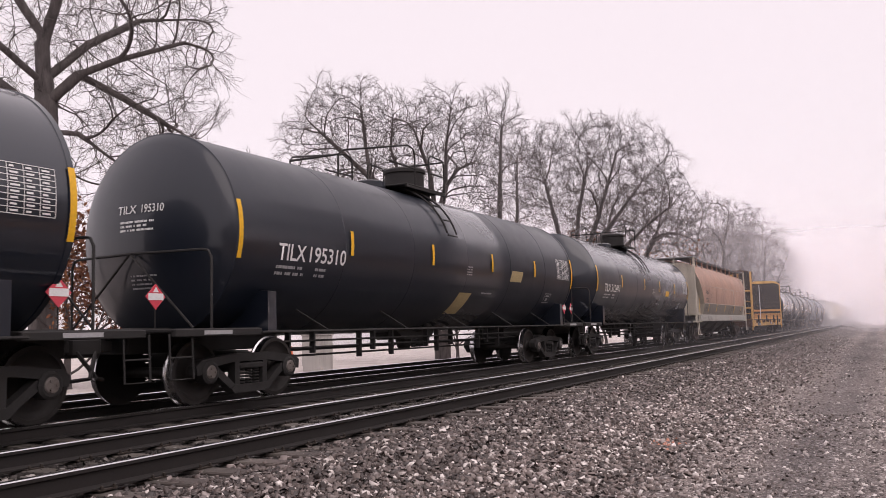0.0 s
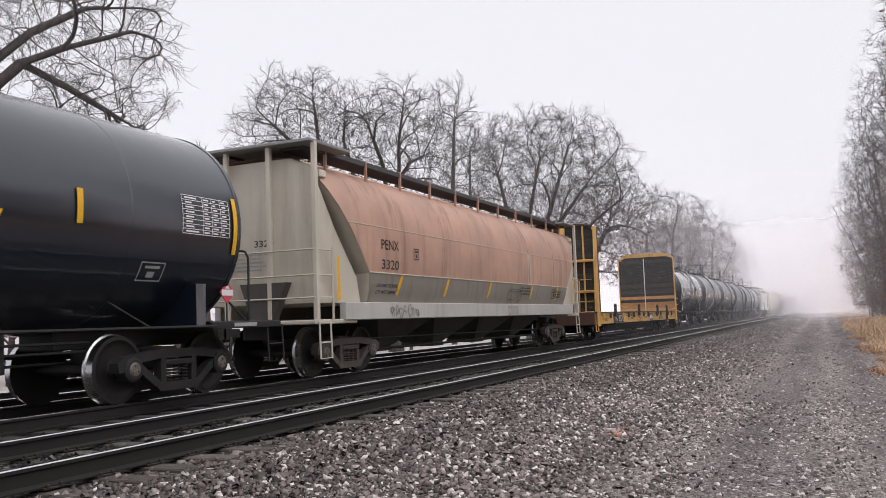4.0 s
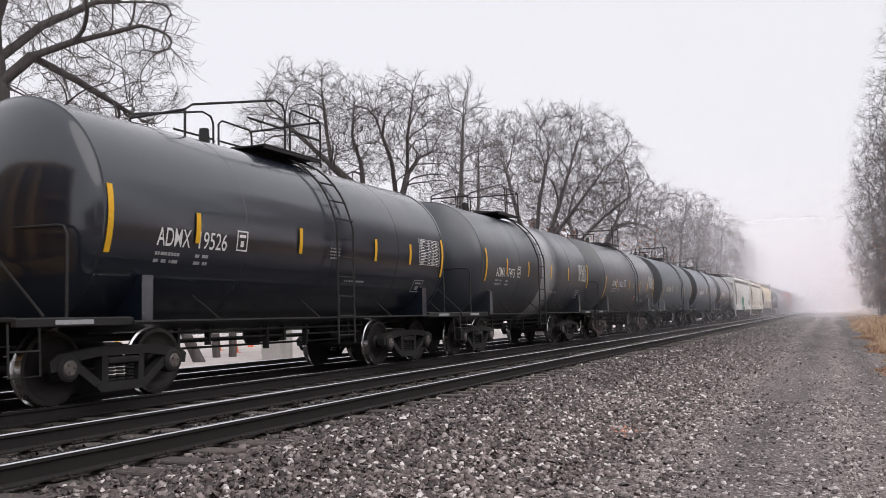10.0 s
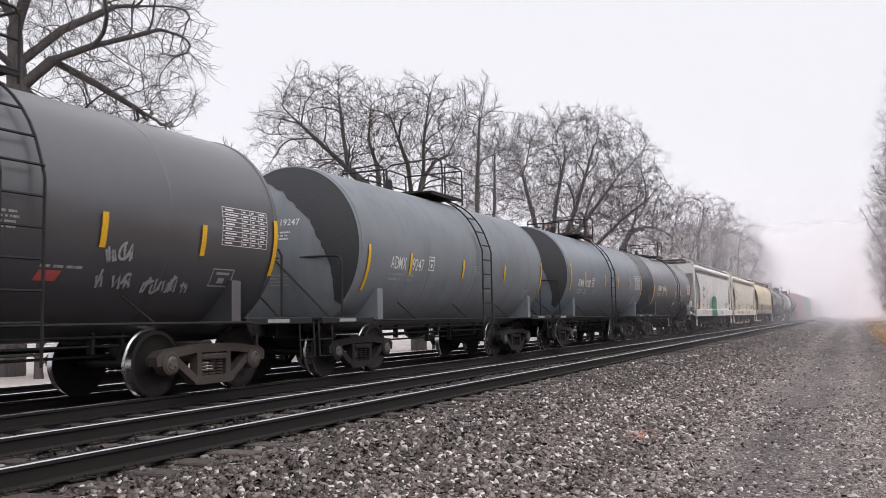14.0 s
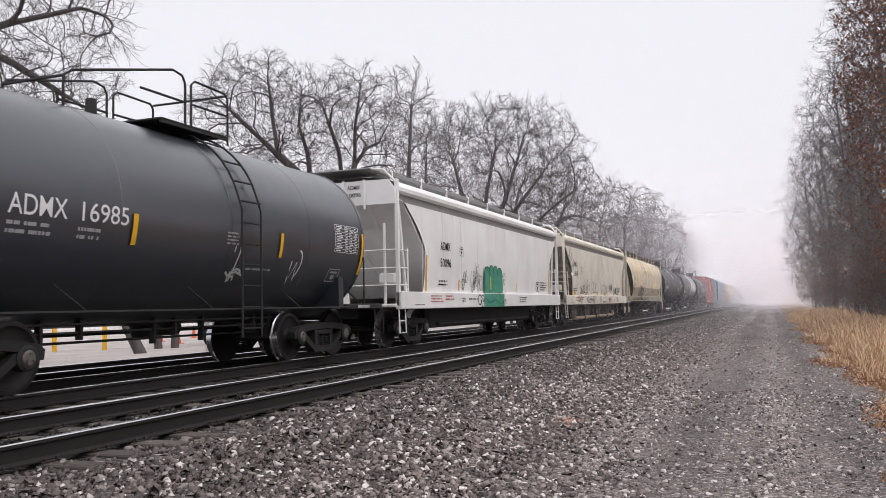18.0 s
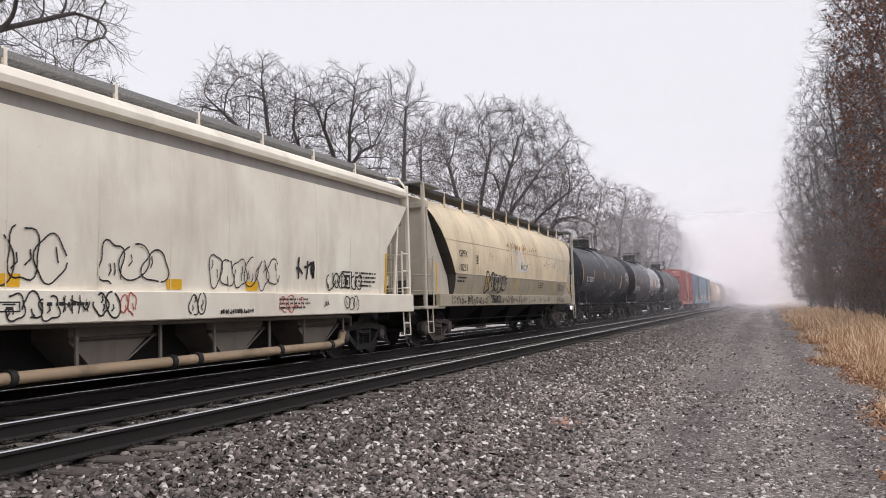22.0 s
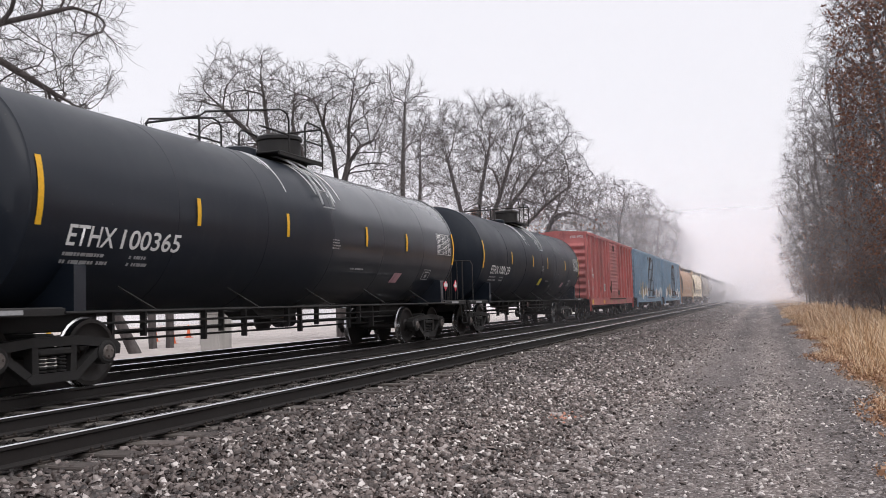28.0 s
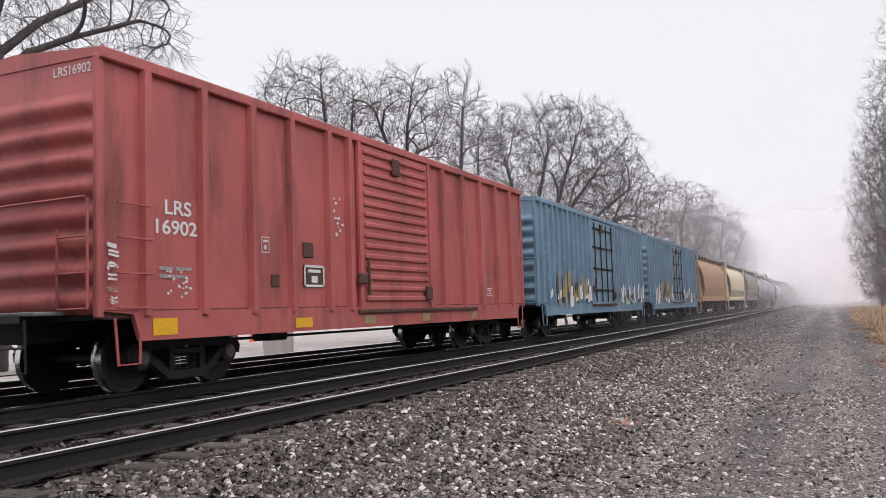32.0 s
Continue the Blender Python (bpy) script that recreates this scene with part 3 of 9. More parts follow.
def sleepers():
    rng = random.Random(5)
    bed = thing("track_bed", "wooden sleepers with tie plates under the near track", "track", kind="structure", at=pose(-6.18, 0, ZR - 0.193))
    for k in range(80):
        y = 1.5 + k * 0.53 + rng.uniform(-0.03, 0.03)
        t = part("sleeper", TIE_MESH, None, bed)
        t.matrix_basis = pose(rng.uniform(-0.06, 0.06), y, rng.uniform(-0.012, 0.004), 0, rng.uniform(-0.5, 0.5), rng.uniform(-1.2, 1.2))
        for rx in (RAILS[0], RAILS[1]):
            q = part("tie_plate", PLATE_MESH, None, bed)
            q.matrix_basis = pose(rx + 6.18, y, 0.0)
    for nm, xc, y0, k0, dz in (("sleepers_far", -6.18, 1.5 + 80 * 0.53, 400, 0), ("sleepers_train_track", XC, 0.0, 500, 0), ("sleepers_third_track", -12.85, 0.0, 500, -0.05)):
        s = Shape()
        for k in range(k0):
            y = y0 + k * 0.53
            s.box(xc - 1.3, xc + 1.3, y - 0.115, y + 0.115, ZR - 0.36 + dz, ZR - 0.193 + dz)
        tagged(new(nm, s.mesh(nm, M_TIE)), "row of weathered wooden sleepers", "sleepers", kind="stuff")


sleepers()


# ---------------- loose stone ----------------
def stones(name, label, boxes, mat, rng, sizes, sink=0.35, sparse=None):
    """Many angular stones in one mesh. boxes: x0, x1, y0, y1, how many."""
    base = np.array([(-1, -1, -1), (1, -1, -1), (1, 1, -1), (-1, 1, -1), (-0.75, -0.75, 1), (0.75, -0.75, 1), (0.75, 0.75, 1), (-0.75, 0.75, 1)], float) * 0.72
    quad = np.array([(4, 5, 6), (4, 6, 7), (0, 1, 5), (0, 5, 4), (1, 2, 6), (1, 6, 5), (2, 3, 7), (2, 7, 6), (3, 0, 4), (3, 4, 7)])
    P, S = [], []
    for x0, x1, y0, y1, k in boxes:
        x = rng.uniform(x0, x1, k)
        y = y0 + (y1 - y0) * rng.random(k) ** 1.5
        P.append(np.stack([x, y], -1))
    P = np.concatenate(P)
    if sparse:
        P = P[rng.random(len(P)) < np.interp(P[:, 0] + 0.2 * np.sin(P[:, 1] * 0.7), *sparse)]
    k = len(P)
    z = np.array([ground_z(float(a), float(c)) for a, c in P])
    r = sizes[0] + (sizes[1] - sizes[0]) * rng.random(k) ** 2
    flat = rng.normal(size=(k, 3)) * np.array([1.0, 1.0, 0.0])
    flat /= np.linalg.norm(flat, axis=1)[:, None]
    yaw = rng.uniform(0, 6.28, k)[:, None]
    V = base[None] * rng.uniform(0.65, 1.1, (k, 8, 1)) * rng.uniform(0.55, 1.0, (k, 1, 3)) * np.array([1.5, 1.0, 0.62]) + rng.normal(size=(k, 8, 3)) * 0.14
    V = np.stack([V[..., 0] * np.cos(yaw) - V[..., 1] * np.sin(yaw), V[..., 0] * np.sin(yaw) + V[..., 1] * np.cos(yaw), V[..., 2]], -1)
    ax, an = flat, np.abs(rng.normal(0, 0.75, k))
    c, s_ = np.cos(an)[:, None, None], np.sin(an)[:, None, None]
    A = np.broadcast_to(ax[:, None], V.shape)
    V = V * c + np.cross(A, V) * s_ + A * (A * V).sum(-1, keepdims=True) * (1 - c)
    V = V * r[:, None, None] * 0.9
    V[..., 0] += P[:, 0, None]
    V[..., 1] += P[:, 1, None]
    V[..., 2] += (z + r * sink)[:, None]
    F = (quad[None] + 8 * np.arange(k)[:, None, None]).reshape(-1, 3)
    me = arrays_mesh(name, V.reshape(-1, 3), F, mat)
    return tagged(new(name, me), label, "gravel", kind="stuff")


srng = np.random.default_rng(11)
stones("ballast_stones", "loose angular grey and brown ballast stones", [(-3.7, -0.6, 3.0, 15, 30000), (-3.7, -0.8, 13, 36, 13000), (-3.7, -0.9, 35, 75, 5000)], M_STONE, srng, (0.016, 0.048), 0.45, ((-5.3, -4.7, -4.6, -2.9, -2.2, -1.5, -0.8), (0.7, 0.8, 1.0, 1.0, 0.5, 0.10, 0.02)))
stones("bank_stones", "grimy ballast stones along the sleeper ends", [(-4.72, -3.4, 3.0, 15, 14500), (-4.7, -3.4, 13, 36, 6500), (-4.7, -3.4, 35, 75, 2500), (-5.3, -4.5, 3, 26, 2400)], M_STONE_NEAR, srng, (0.016, 0.050), 0.45)
stones("track_stones", "dark oily stones between the rails", [(-6.8, -5.55, 2, 24, 6500), (-8.5, -7.1, 3, 20, 2500)], M_STONE_DARK, srng, (0.022, 0.05))
stones("road_grit_stones", "small pale stones pressed in the gravel road", [(-2.3, 1.7, 3.5, 16, 26000), (-2.3, 1.8, 14, 34, 8500), (-2.3, 1.8, 33, 65, 3500)], M_GRIT, srng, (0.010, 0.040), 0.08, ((-2.4, -1.9, -1.5, -1.0, -0.6, 0.1, 0.8, 1.4), (0.9, 0.5, 1.0, 0.35, 0.45, 1.0, 0.5, 0.7)))
s = Shape()
rr = random.Random(3)
for k in range(24):
    x, y = -2.56 + rr.gauss(0, 0.09), 11.0 + rr.gauss(0, 0.22)
    r = rr.uniform(0.012, 0.030)
    z = ground_z(x, y) + 0.012
    s.add([(x + r * math.cos(a + rr.uniform(-.3, .3)), y + r * 1.4 * math.sin(a), z + rr.uniform(0, 0.02)) for a in (0, 1.3, 2.5, 3.8, 5.1)] + [(x, y, z + 0.03)], [(0, 1, 5), (1, 2, 5), (2, 3, 5), (3, 4, 5), (4, 0, 5)])
M_MARK = simple("faded_pink_paint", (0.50, 0.24, 0.17), 0.8, 0, 0.25, 20)
tagged(new("survey_paint_mark", s.mesh("survey_paint_mark", M_MARK)), "faded pink survey paint sprayed on the stones", "paint mark", kind="stuff")


# ---------------- trees ----------------
def tree_arrays(seed, height, trunk_r, clear=0.22, limbs=5, levels=5, angle=50, leader=0.0, lift=0.05, droop=0.0, lean=(0.0, 0.0), wig=0.17, side=1.5, ratio=0.71, fine=0.006, spread=0.28, low=0.45, reach=0.32):
    """A bare crooked tree, grown level by level: each limb winds, throws side shoots and forks at its end.
    leader: how far up the trunk runs on through the crown. Gives segment ends, radii and twig tips."""
    rng = np.random.default_rng(seed)
    P0, P1, R0, R1 = [], [], [], []

    def note(a, b, r, q):
        P0.append(a), P1.append(b), R0.append(r), R1.append(q)
    # trunk
    p, d = np.zeros(3), np.array([lean[0], lean[1], 1.0])
    top = clear + (1 - clear) * leader
    n = 7 + int(12 * leader)
    trunk = [p]
    for k in range(n):
        d = d + rng.normal(size=3) * np.array([0.07, 0.07, 0.02])
        d = d / np.linalg.norm(d)
        p = p + d * height * top / n
        trunk.append(p)
    trunk = np.array(trunk)
    f = np.arange(n + 1) / n
    tr = trunk_r * (1 - (0.35 + 0.5 * leader) * f) * (1 + 0.35 * np.exp(-f * 9))
    note(trunk[:-1], trunk[1:], tr[:-1], tr[1:])
    # first limbs
    start = clear / top
    where = np.clip(start + (1 - start) * (np.arange(limbs) + rng.random(limbs)) / limbs, 0, 1) if leader > 0.1 else np.clip(1 - 0.22 * rng.random(limbs) ** 1.5, 0, 1)
    pos = np.stack([np.interp(where * n, np.arange(n + 1), trunk[:, i]) for i in range(3)], -1)
    az = np.arange(limbs) * 2.4 + rng.uniform(-0.4, 0.4, limbs) + seed
    th = np.radians(angle * rng.uniform(0.55, 1.25, limbs))
    if leader <= 0.1:
        th[0] *= 0.25
    dr = np.stack([np.sin(th) * np.cos(az), np.sin(th) * np.sin(az), np.cos(th)], -1) + np.array([lean[0], lean[1], 0])
    crown = height * (1 - clear)
    L = height * spread * 0.55 * rng.uniform(0.8, 1.2, limbs) * (1.2 - 0.7 * where) if leader > 0.1 else crown * reach * rng.uniform(0.75, 1.2, limbs)
    r = np.interp(where, f, tr) * rng.uniform(0.55, 0.8, limbs) * (0.7 if leader > 0.1 else 1.0)
    tips = []
    mid = np.array([lean[0] * height * 0.5, lean[1] * height * 0.5, height * (clear + (1 - clear) * low)])
    size = np.array([height * spread, height * spread, height - mid[2]])
    ph = rng.uniform(0, 6.28, 3)

    def inside(q):
        e = (q - mid) / size
        a = np.arctan2(e[:, 1], e[:, 0])
        lump = 1 + 0.06 * np.sin(3 * a + ph[0]) + 0.05 * np.sin(5 * a + 4 * e[:, 2] + ph[1]) + 0.06 * np.sin(9 * a - 6 * e[:, 2] + ph[2])
        return np.linalg.norm(e, axis=1) < lump * rng.uniform(0.9, 1.04, len(q))
    for lev in range(levels):
        ns = 5 if lev < 3 else 4 if lev < levels - 1 else 2
        G = L
        if lev < 5 and leader <= 0.1:
            for _ in range(6):
                end = pos + dr / np.linalg.norm(dr, axis=1)[:, None] * G[:, None]
                G = np.where(np.linalg.norm((end - mid) / size, axis=1) > 0.66 + 0.08 * lev, G * 0.8, G)
        kids = []
        q, dd = pos, dr
        r_end = r * 0.69
        pull = np.array([0, 0, lift * (0.6 if lev else 1.2) - droop * lev * 0.5])
        for k in range(ns):
            dd = dd + rng.normal(size=dd.shape) * wig + pull
            dd = dd / np.linalg.norm(dd, axis=1)[:, None]
            q2 = q + dd * (G / ns)[:, None]
            if lev > 2 or leader > 0.1 and lev > 1:
                live = inside(q2)
                q, q2, dd, L, G, r, r_end = q[live], q2[live], dd[live], L[live], G[live], r[live], r_end[live]
            ra, rb = r + (r_end - r) * k / ns, r + (r_end - r) * (k + 1) / ns
            note(q, q2, ra, rb)
            if lev < levels - 1 and k >= 1 - (lev > 0):
                pick = rng.random(len(q)) < side / ns
                m = int(pick.sum())
                if m:
                    ax = rng.normal(size=(m, 3))
                    ax -= dd[pick] * (ax * dd[pick]).sum(1)[:, None]
                    ax /= np.linalg.norm(ax, axis=1)[:, None]
                    an = np.radians(rng.uniform(38, 68, m))[:, None]
                    kids.append((q2[pick], dd[pick] * np.cos(an) + ax * np.sin(an), L[pick] * rng.uniform(0.42, 0.75, m), rb[pick] * rng.uniform(0.36, 0.6, m)))
            q = q2
        if lev == levels - 1:
            tips.append(q)
            break
        m = len(q)
        ax = rng.normal(size=(m, 3))
        ax -= dd * (ax * dd).sum(1)[:, None]
        ax /= np.linalg.norm(ax, axis=1)[:, None]
        for sg, share in ((1, 0.86), (-1, 0.68)):
            an = np.radians(rng.uniform(12, 36, m))[:, None] * (1 if sg > 0 else 1.25)
            kids.append((q, dd * np.cos(an) + sg * ax * np.sin(an), L * ratio * rng.uniform(0.75, 1.15, m), r_end * share))
        pos, dr, L, r = [np.concatenate([c[i] for c in kids]) for i in range(4)]
    P0, P1, R0, R1 = [np.concatenate(v) for v in (P0, P1, R0, R1)]
    tips = np.concatenate(tips)
    return P0, P1, np.maximum(R0, fine), np.maximum(R1, fine * 0.8), tips


def tubes(P0, P1, R0, R1, mat, name):
    d = P1 - P0
    d /= np.linalg.norm(d, axis=1)[:, None] + 1e-9
    ref = np.where(np.abs(d[:, 2:3]) > 0.9, np.array([[1.0, 0, 0]]), np.array([[0, 0, 1.0]]))
    lap = np.where(R0 > 0.04, R0 * 0.2, 0)[:, None]
    P0, P1 = P0 - d * lap, P1 + d * lap
    a = np.cross(d, ref)
    a /= np.linalg.norm(a, axis=1)[:, None]
    b = np.cross(d, a)
    V, F, base = [], [], 0
    for n, sel in ((8, R0 > 0.06), (3, R0 <= 0.06)):
        if not sel.any():
            continue
        k = int(sel.sum())
        th = 2 * np.pi * np.arange(n) / n
        ring = a[sel][:, None] * np.cos(th)[None, :, None] + b[sel][:, None] * np.sin(th)[None, :, None]
        v = np.concatenate([P0[sel][:, None] + ring * R0[sel][:, None, None], P1[sel][:, None] + ring * R1[sel][:, None, None]], 1)
        i = np.arange(n)
        f = np.stack([i, (i + 1) % n, n + (i + 1) % n, n + i], -1)
        F.append((f[None] + base + 2 * n * np.arange(k)[:, None, None]).reshape(-1, 4))
        V.append(v.reshape(-1, 3))
        base += 2 * n * k
    return arrays_mesh(name, np.concatenate(V), np.concatenate(F), mat, True)


def leaves_mesh(tips, rng, per, size, mat, name, jitter=0.25):
    P = np.repeat(tips, per, 0) + rng.normal(size=(len(tips) * per, 3)) * jitter
    k = len(P)
    u = rng.normal(size=(k, 3))
    u /= np.linalg.norm(u, axis=1)[:, None]
    w = np.cross(u, rng.normal(size=(k, 3)))
    w /= np.linalg.norm(w, axis=1)[:, None] + 1e-9
    sz = size * rng.uniform(0.6, 1.3, (k, 1))
    V = np.stack([P - u * sz, P - w * sz * 0.45 + u * sz * 0.1, P + u * sz, P + w * sz * 0.45 + u * sz * 0.1], 1)
    return arrays_mesh(name, V.reshape(-1, 3), np.arange(4 * k).reshape(-1, 4), mat)


def tree(at, seed, height, trunk_r, label, leaf=0, leaf_size=0.06, leaf_low=None, turn=0.0, **kw):
    a = tree_arrays(seed, height, trunk_r, **kw)
    t = thing("tree", label, "tree", at=pose(*at, 0, 0, turn))
    big = a[2] > 0.05
    part("trunk", tubes(a[0][big], a[1][big], a[2][big], a[3][big], M_BARK, "trunk"), None, t)
    part("crown", tubes(a[0][~big], a[1][~big], a[2][~big], a[3][~big], M_BARK, "crown"), None, t, "bare twigs and branches")
    if leaf:
        tips = a[4]
        if leaf_low is not None:
            tips = tips[tips[:, 2] < leaf_low]
        if len(tips):
            part("leaves", leaves_mesh(tips, np.random.default_rng(seed), leaf, leaf_size, M_LEAF, "leaves", 0.13), None, t, "dry reddish-brown leaves still hanging")
    return t


def polar(az, r, z=0.22):
    return (-r * math.sin(radians(az)), r * math.cos(radians(az)), z)


def grown_arrays(seed, lobes, limbs, count, step=0.26, kill=0.42, see=2.6, base_r=0.4, fine=0.007, twigs=2, twig=0.55, sag=0.0, curl=0.22, shell=0.5, fork=0.45, power=0.53, lift=0.0):
    """A tree grown towards free places in its crown: limbs are laid out first, then every branch reaches for
    the nearest open spots in the lobes (x, y, z, rx, ry, rz), and the ends carry fine crooked twigs."""
    rng = np.random.default_rng(seed)
    vol = np.array([a[3] * a[4] * a[5] for a in lobes])
    goal = []
    for (x, y, z, rx, ry, rz), v in zip(lobes, vol):
        k = int(count * v / vol.sum())
        d = rng.normal(size=(k, 3))
        d /= np.linalg.norm(d, axis=1)[:, None]
        az, el = np.arctan2(d[:, 1], d[:, 0]), d[:, 2]
        lump = 1 + 0.10 * np.sin(4 * az + 3 * el + seed) + 0.08 * np.sin(9 * az - 7 * el + x)
        rad = rng.random(k) ** (1 / (3 + 3 * shell)) * lump
        goal.append(np.array([x, y, z]) + d * rad[:, None] * np.array([rx, ry, rz]))
    goal = np.concatenate(goal)
    P, par = [np.array(limbs[0][0], float)], [-1]
    for line in limbs:
        line = [np.array(q, float) for q in line]
        all_p = np.array(P)
        at = int(np.argmin(np.linalg.norm(all_p - line[0], axis=1)))
        for a, b in zip(line[:-1], line[1:]):
            k = max(1, int(np.linalg.norm(b - a) / step))
            for q in range(1, k + 1):
                P.append(a + (b - a) * q / k + rng.normal(size=3) * step * 0.02)
                par.append(at)
                at = len(P) - 1
    P = np.array(P)
    n0 = len(P)
    par = np.array(par)
    D = np.zeros_like(P)
    D[1:] = P[1:] - P[par[1:]]
    D /= np.linalg.norm(D, axis=1)[:, None] + 1e-9
    rng.shuffle(goal)
    heart = np.array(limbs[0][2], float)
    # boughs first, then branches, then the finest shoots
    for share, reach, far, stride in ((len(goal) // 26, kill * 3.2, 6.0, step * 1.5), (len(goal) // 5, kill * 1.8, 3.0, step * 1.2), (len(goal), kill, see, step)):
        want = goal[:share]
        near, who = np.full(len(want), 1e9), np.zeros(len(want), int)
        fresh = np.arange(len(P))
        kids_of = np.bincount(par[1:], minlength=len(P))
        for turn in range(70):
            for part_of in np.array_split(fresh, max(1, len(fresh) // 400)):
                dist = np.linalg.norm(want[:, None] - P[part_of][None], axis=2)
                j = dist.argmin(1)
                d = dist[np.arange(len(want)), j]
                better = d < near
                near[better], who[better] = d[better], part_of[j[better]]
            keep = near > reach
            want, near, who = want[keep], near[keep], who[keep]
            use = near < far
            if not use.any():
                break
            pull = want[use] - P[who[use]]
            pull /= np.linalg.norm(pull, axis=1)[:, None]
            tot = np.zeros_like(P)
            np.add.at(tot, who[use], pull)
            live = np.unique(who[use])
            live = live[kids_of[live] < 3]
            kids_of[live] += 1
            if not len(live):
                break
            dd = tot[live]
            dd /= np.linalg.norm(dd, axis=1)[:, None] + 1e-9
            away = P[live] - heart
            dd = dd + 0.6 * D[live] + 0.5 * away / (np.linalg.norm(away, axis=1)[:, None] + 0.5) + rng.normal(size=dd.shape) * curl + np.array([0, 0, lift])
            dd /= np.linalg.norm(dd, axis=1)[:, None]
            fresh = np.arange(len(P), len(P) + len(live))
            P, D, par = np.concatenate([P, P[live] + dd * stride]), np.concatenate([D, dd]), np.concatenate([par, live])
            kids_of = np.concatenate([kids_of, np.zeros(len(live), int)])
            if len(P) > 30000:
                break
    # pipe model: a limb is as thick as the twigs that it feeds
    load = np.zeros(len(P))
    kids = np.bincount(par[1:], minlength=len(P))
    load[kids == 0] = 1.0
    for i in range(len(P) - 1, 0, -1):
        load[par[i]] += load[i]
    rad = base_r * (load / load[0]) ** power
    rad[:] = np.maximum(rad, fine)
    ra = rad[par[1:]]
    heir = np.zeros(len(P), int)
    for i in np.argsort(load[1:]) + 1:
        heir[par[i]] = i
    ra = np.where(heir[par[1:]] == np.arange(1, len(P)), ra, np.minimum(ra, rad[1:] * 1.3))
    S = [(P[par[1:]], P[1:], ra, rad[1:])]
    # twigs
    thin = np.where((rad < fine * 2.2) & (np.arange(len(P)) >= n0 * 0.4))[0]
    tips = [P[kids == 0]]
    q = np.repeat(P[thin], twigs, 0)
    d = np.repeat(D[thin], twigs, 0) + rng.normal(size=(len(q), 3)) * 0.5
    d = d / np.linalg.norm(d, axis=1)[:, None]
    ln = twig * rng.uniform(0.35, 1.0, len(q))
    for lev in range(2):
        for k in range(2 - lev):
            d2 = d + rng.normal(size=d.shape) * 0.26 - np.array([0, 0, sag])
            d2 /= np.linalg.norm(d2, axis=1)[:, None]
            q2 = q + d2 * (ln / (2 - lev))[:, None]
            S.append((q, q2, np.full(len(q), fine * (1 - 0.15 * lev)), np.full(len(q), fine * (0.85 - 0.15 * lev))))
            if lev == 0:
                pick = rng.random(len(q)) < fork
                nq, nd, nl = q2[pick], d2[pick] + rng.normal(size=(int(pick.sum()), 3)) * 0.6, ln[pick] * 0.55
                if k == 0:
                    more = [(nq, nd, nl)]
                else:
                    more.append((nq, nd, nl))
            q, d = q2, d2
        tips.append(q)
        if lev == 0:
            q, d, ln = [np.concatenate([m[i] for m in more]) for i in range(3)]
            d = d / np.linalg.norm(d, axis=1)[:, None]
    out = [np.concatenate([c[i] for c in S]) for i in range(4)]
    return (*out, np.concatenate(tips))


def grown_tree(az, r, seed, label, lobes, limbs, count, leaf=0, leaf_size=0.1, leaf_low=99.0, z=0.22, at=None, **kw):
    """lobes and limbs: x across the line of sight from the road, y away from the road, z up."""
    a = grown_arrays(seed, lobes, limbs, count, **kw)
    t = thing("tree", label, "tree", at=at or pose(*polar(az, r, z), 0, 0, az))
    big = a[2] > 0.05
    part("trunk", tubes(a[0][big], a[1][big], a[2][big], a[3][big], M_BARK, "trunk"), None, t)
    part("crown", tubes(a[0][~big], a[1][~big], a[2][~big], a[3][~big], M_BARK, "crown"), None, t, "bare twigs and branches")
    if leaf:
        tips = a[4][a[4][:, 2] < leaf_low]
        tips = tips[::max(1, int(1 / leaf))] if leaf < 1 else tips
        part("leaves", leaves_mesh(tips, np.random.default_rng(seed), max(1, int(leaf)), leaf_size, M_LEAF, "leaves", 0.13), None, t, "dry reddish-brown leaves still hanging")
    return t


# beyond the line, at the lot's edge
grown_tree(52.5, 27.5, 23, "tall bare tree with long drooping limbs near the lot",
           [(2.6, 0, 10.2, 2.8, 3.6, 3.4), (2.5, 0, 7.4, 2.2, 2.6, 2.0), (-2.2, 0, 10.6, 2.8, 2.8, 3.2), (0.0, 0, 14.4, 3.4, 3.4, 2.8), (1.7, -0.5, 5.8, 1.3, 1.4, 1.2)],
           [[(0, 0, -0.2), (0.05, 0, 4.1), (0, 0, 8.4), (-0.15, 0, 10.6), (-0.9, 0.2, 11.8), (-2.0, 0.6, 14.2)], [(-0.1, 0, 10.2), (0.35, -0.3, 11.9), (1.0, -0.6, 15.0)],
            [(0, 0, 8.4), (0.9, -0.4, 9.3), (2.0, -0.7, 9.8), (3.9, -0.9, 10.5), (5.0, -1.0, 10.3)], [(0, 0, 9.2), (1.2, 0.6, 10.6), (2.8, 1.2, 11.8), (4.6, 1.5, 12.2)],
            [(0.9, -0.4, 9.3), (2.2, 0.3, 8.9), (3.6, 0.6, 8.2), (4.8, 0.6, 7.6)], [(0, 0, 7.6), (0.9, -0.8, 7.4), (1.9, -1.0, 6.6), (2.6, -1.0, 5.4)],
            [(0, 0, 8.0), (-1.6, 0.4, 9.4), (-3.4, 0.7, 10.4)], [(0, 0, 9.0), (-1.4, -0.8, 10.0), (-3.0, -1.4, 12.2)]],
           3300, base_r=0.38, step=0.20, kill=0.30, fine=0.0062, twigs=2, twig=0.55, sag=0.14, curl=0.16)
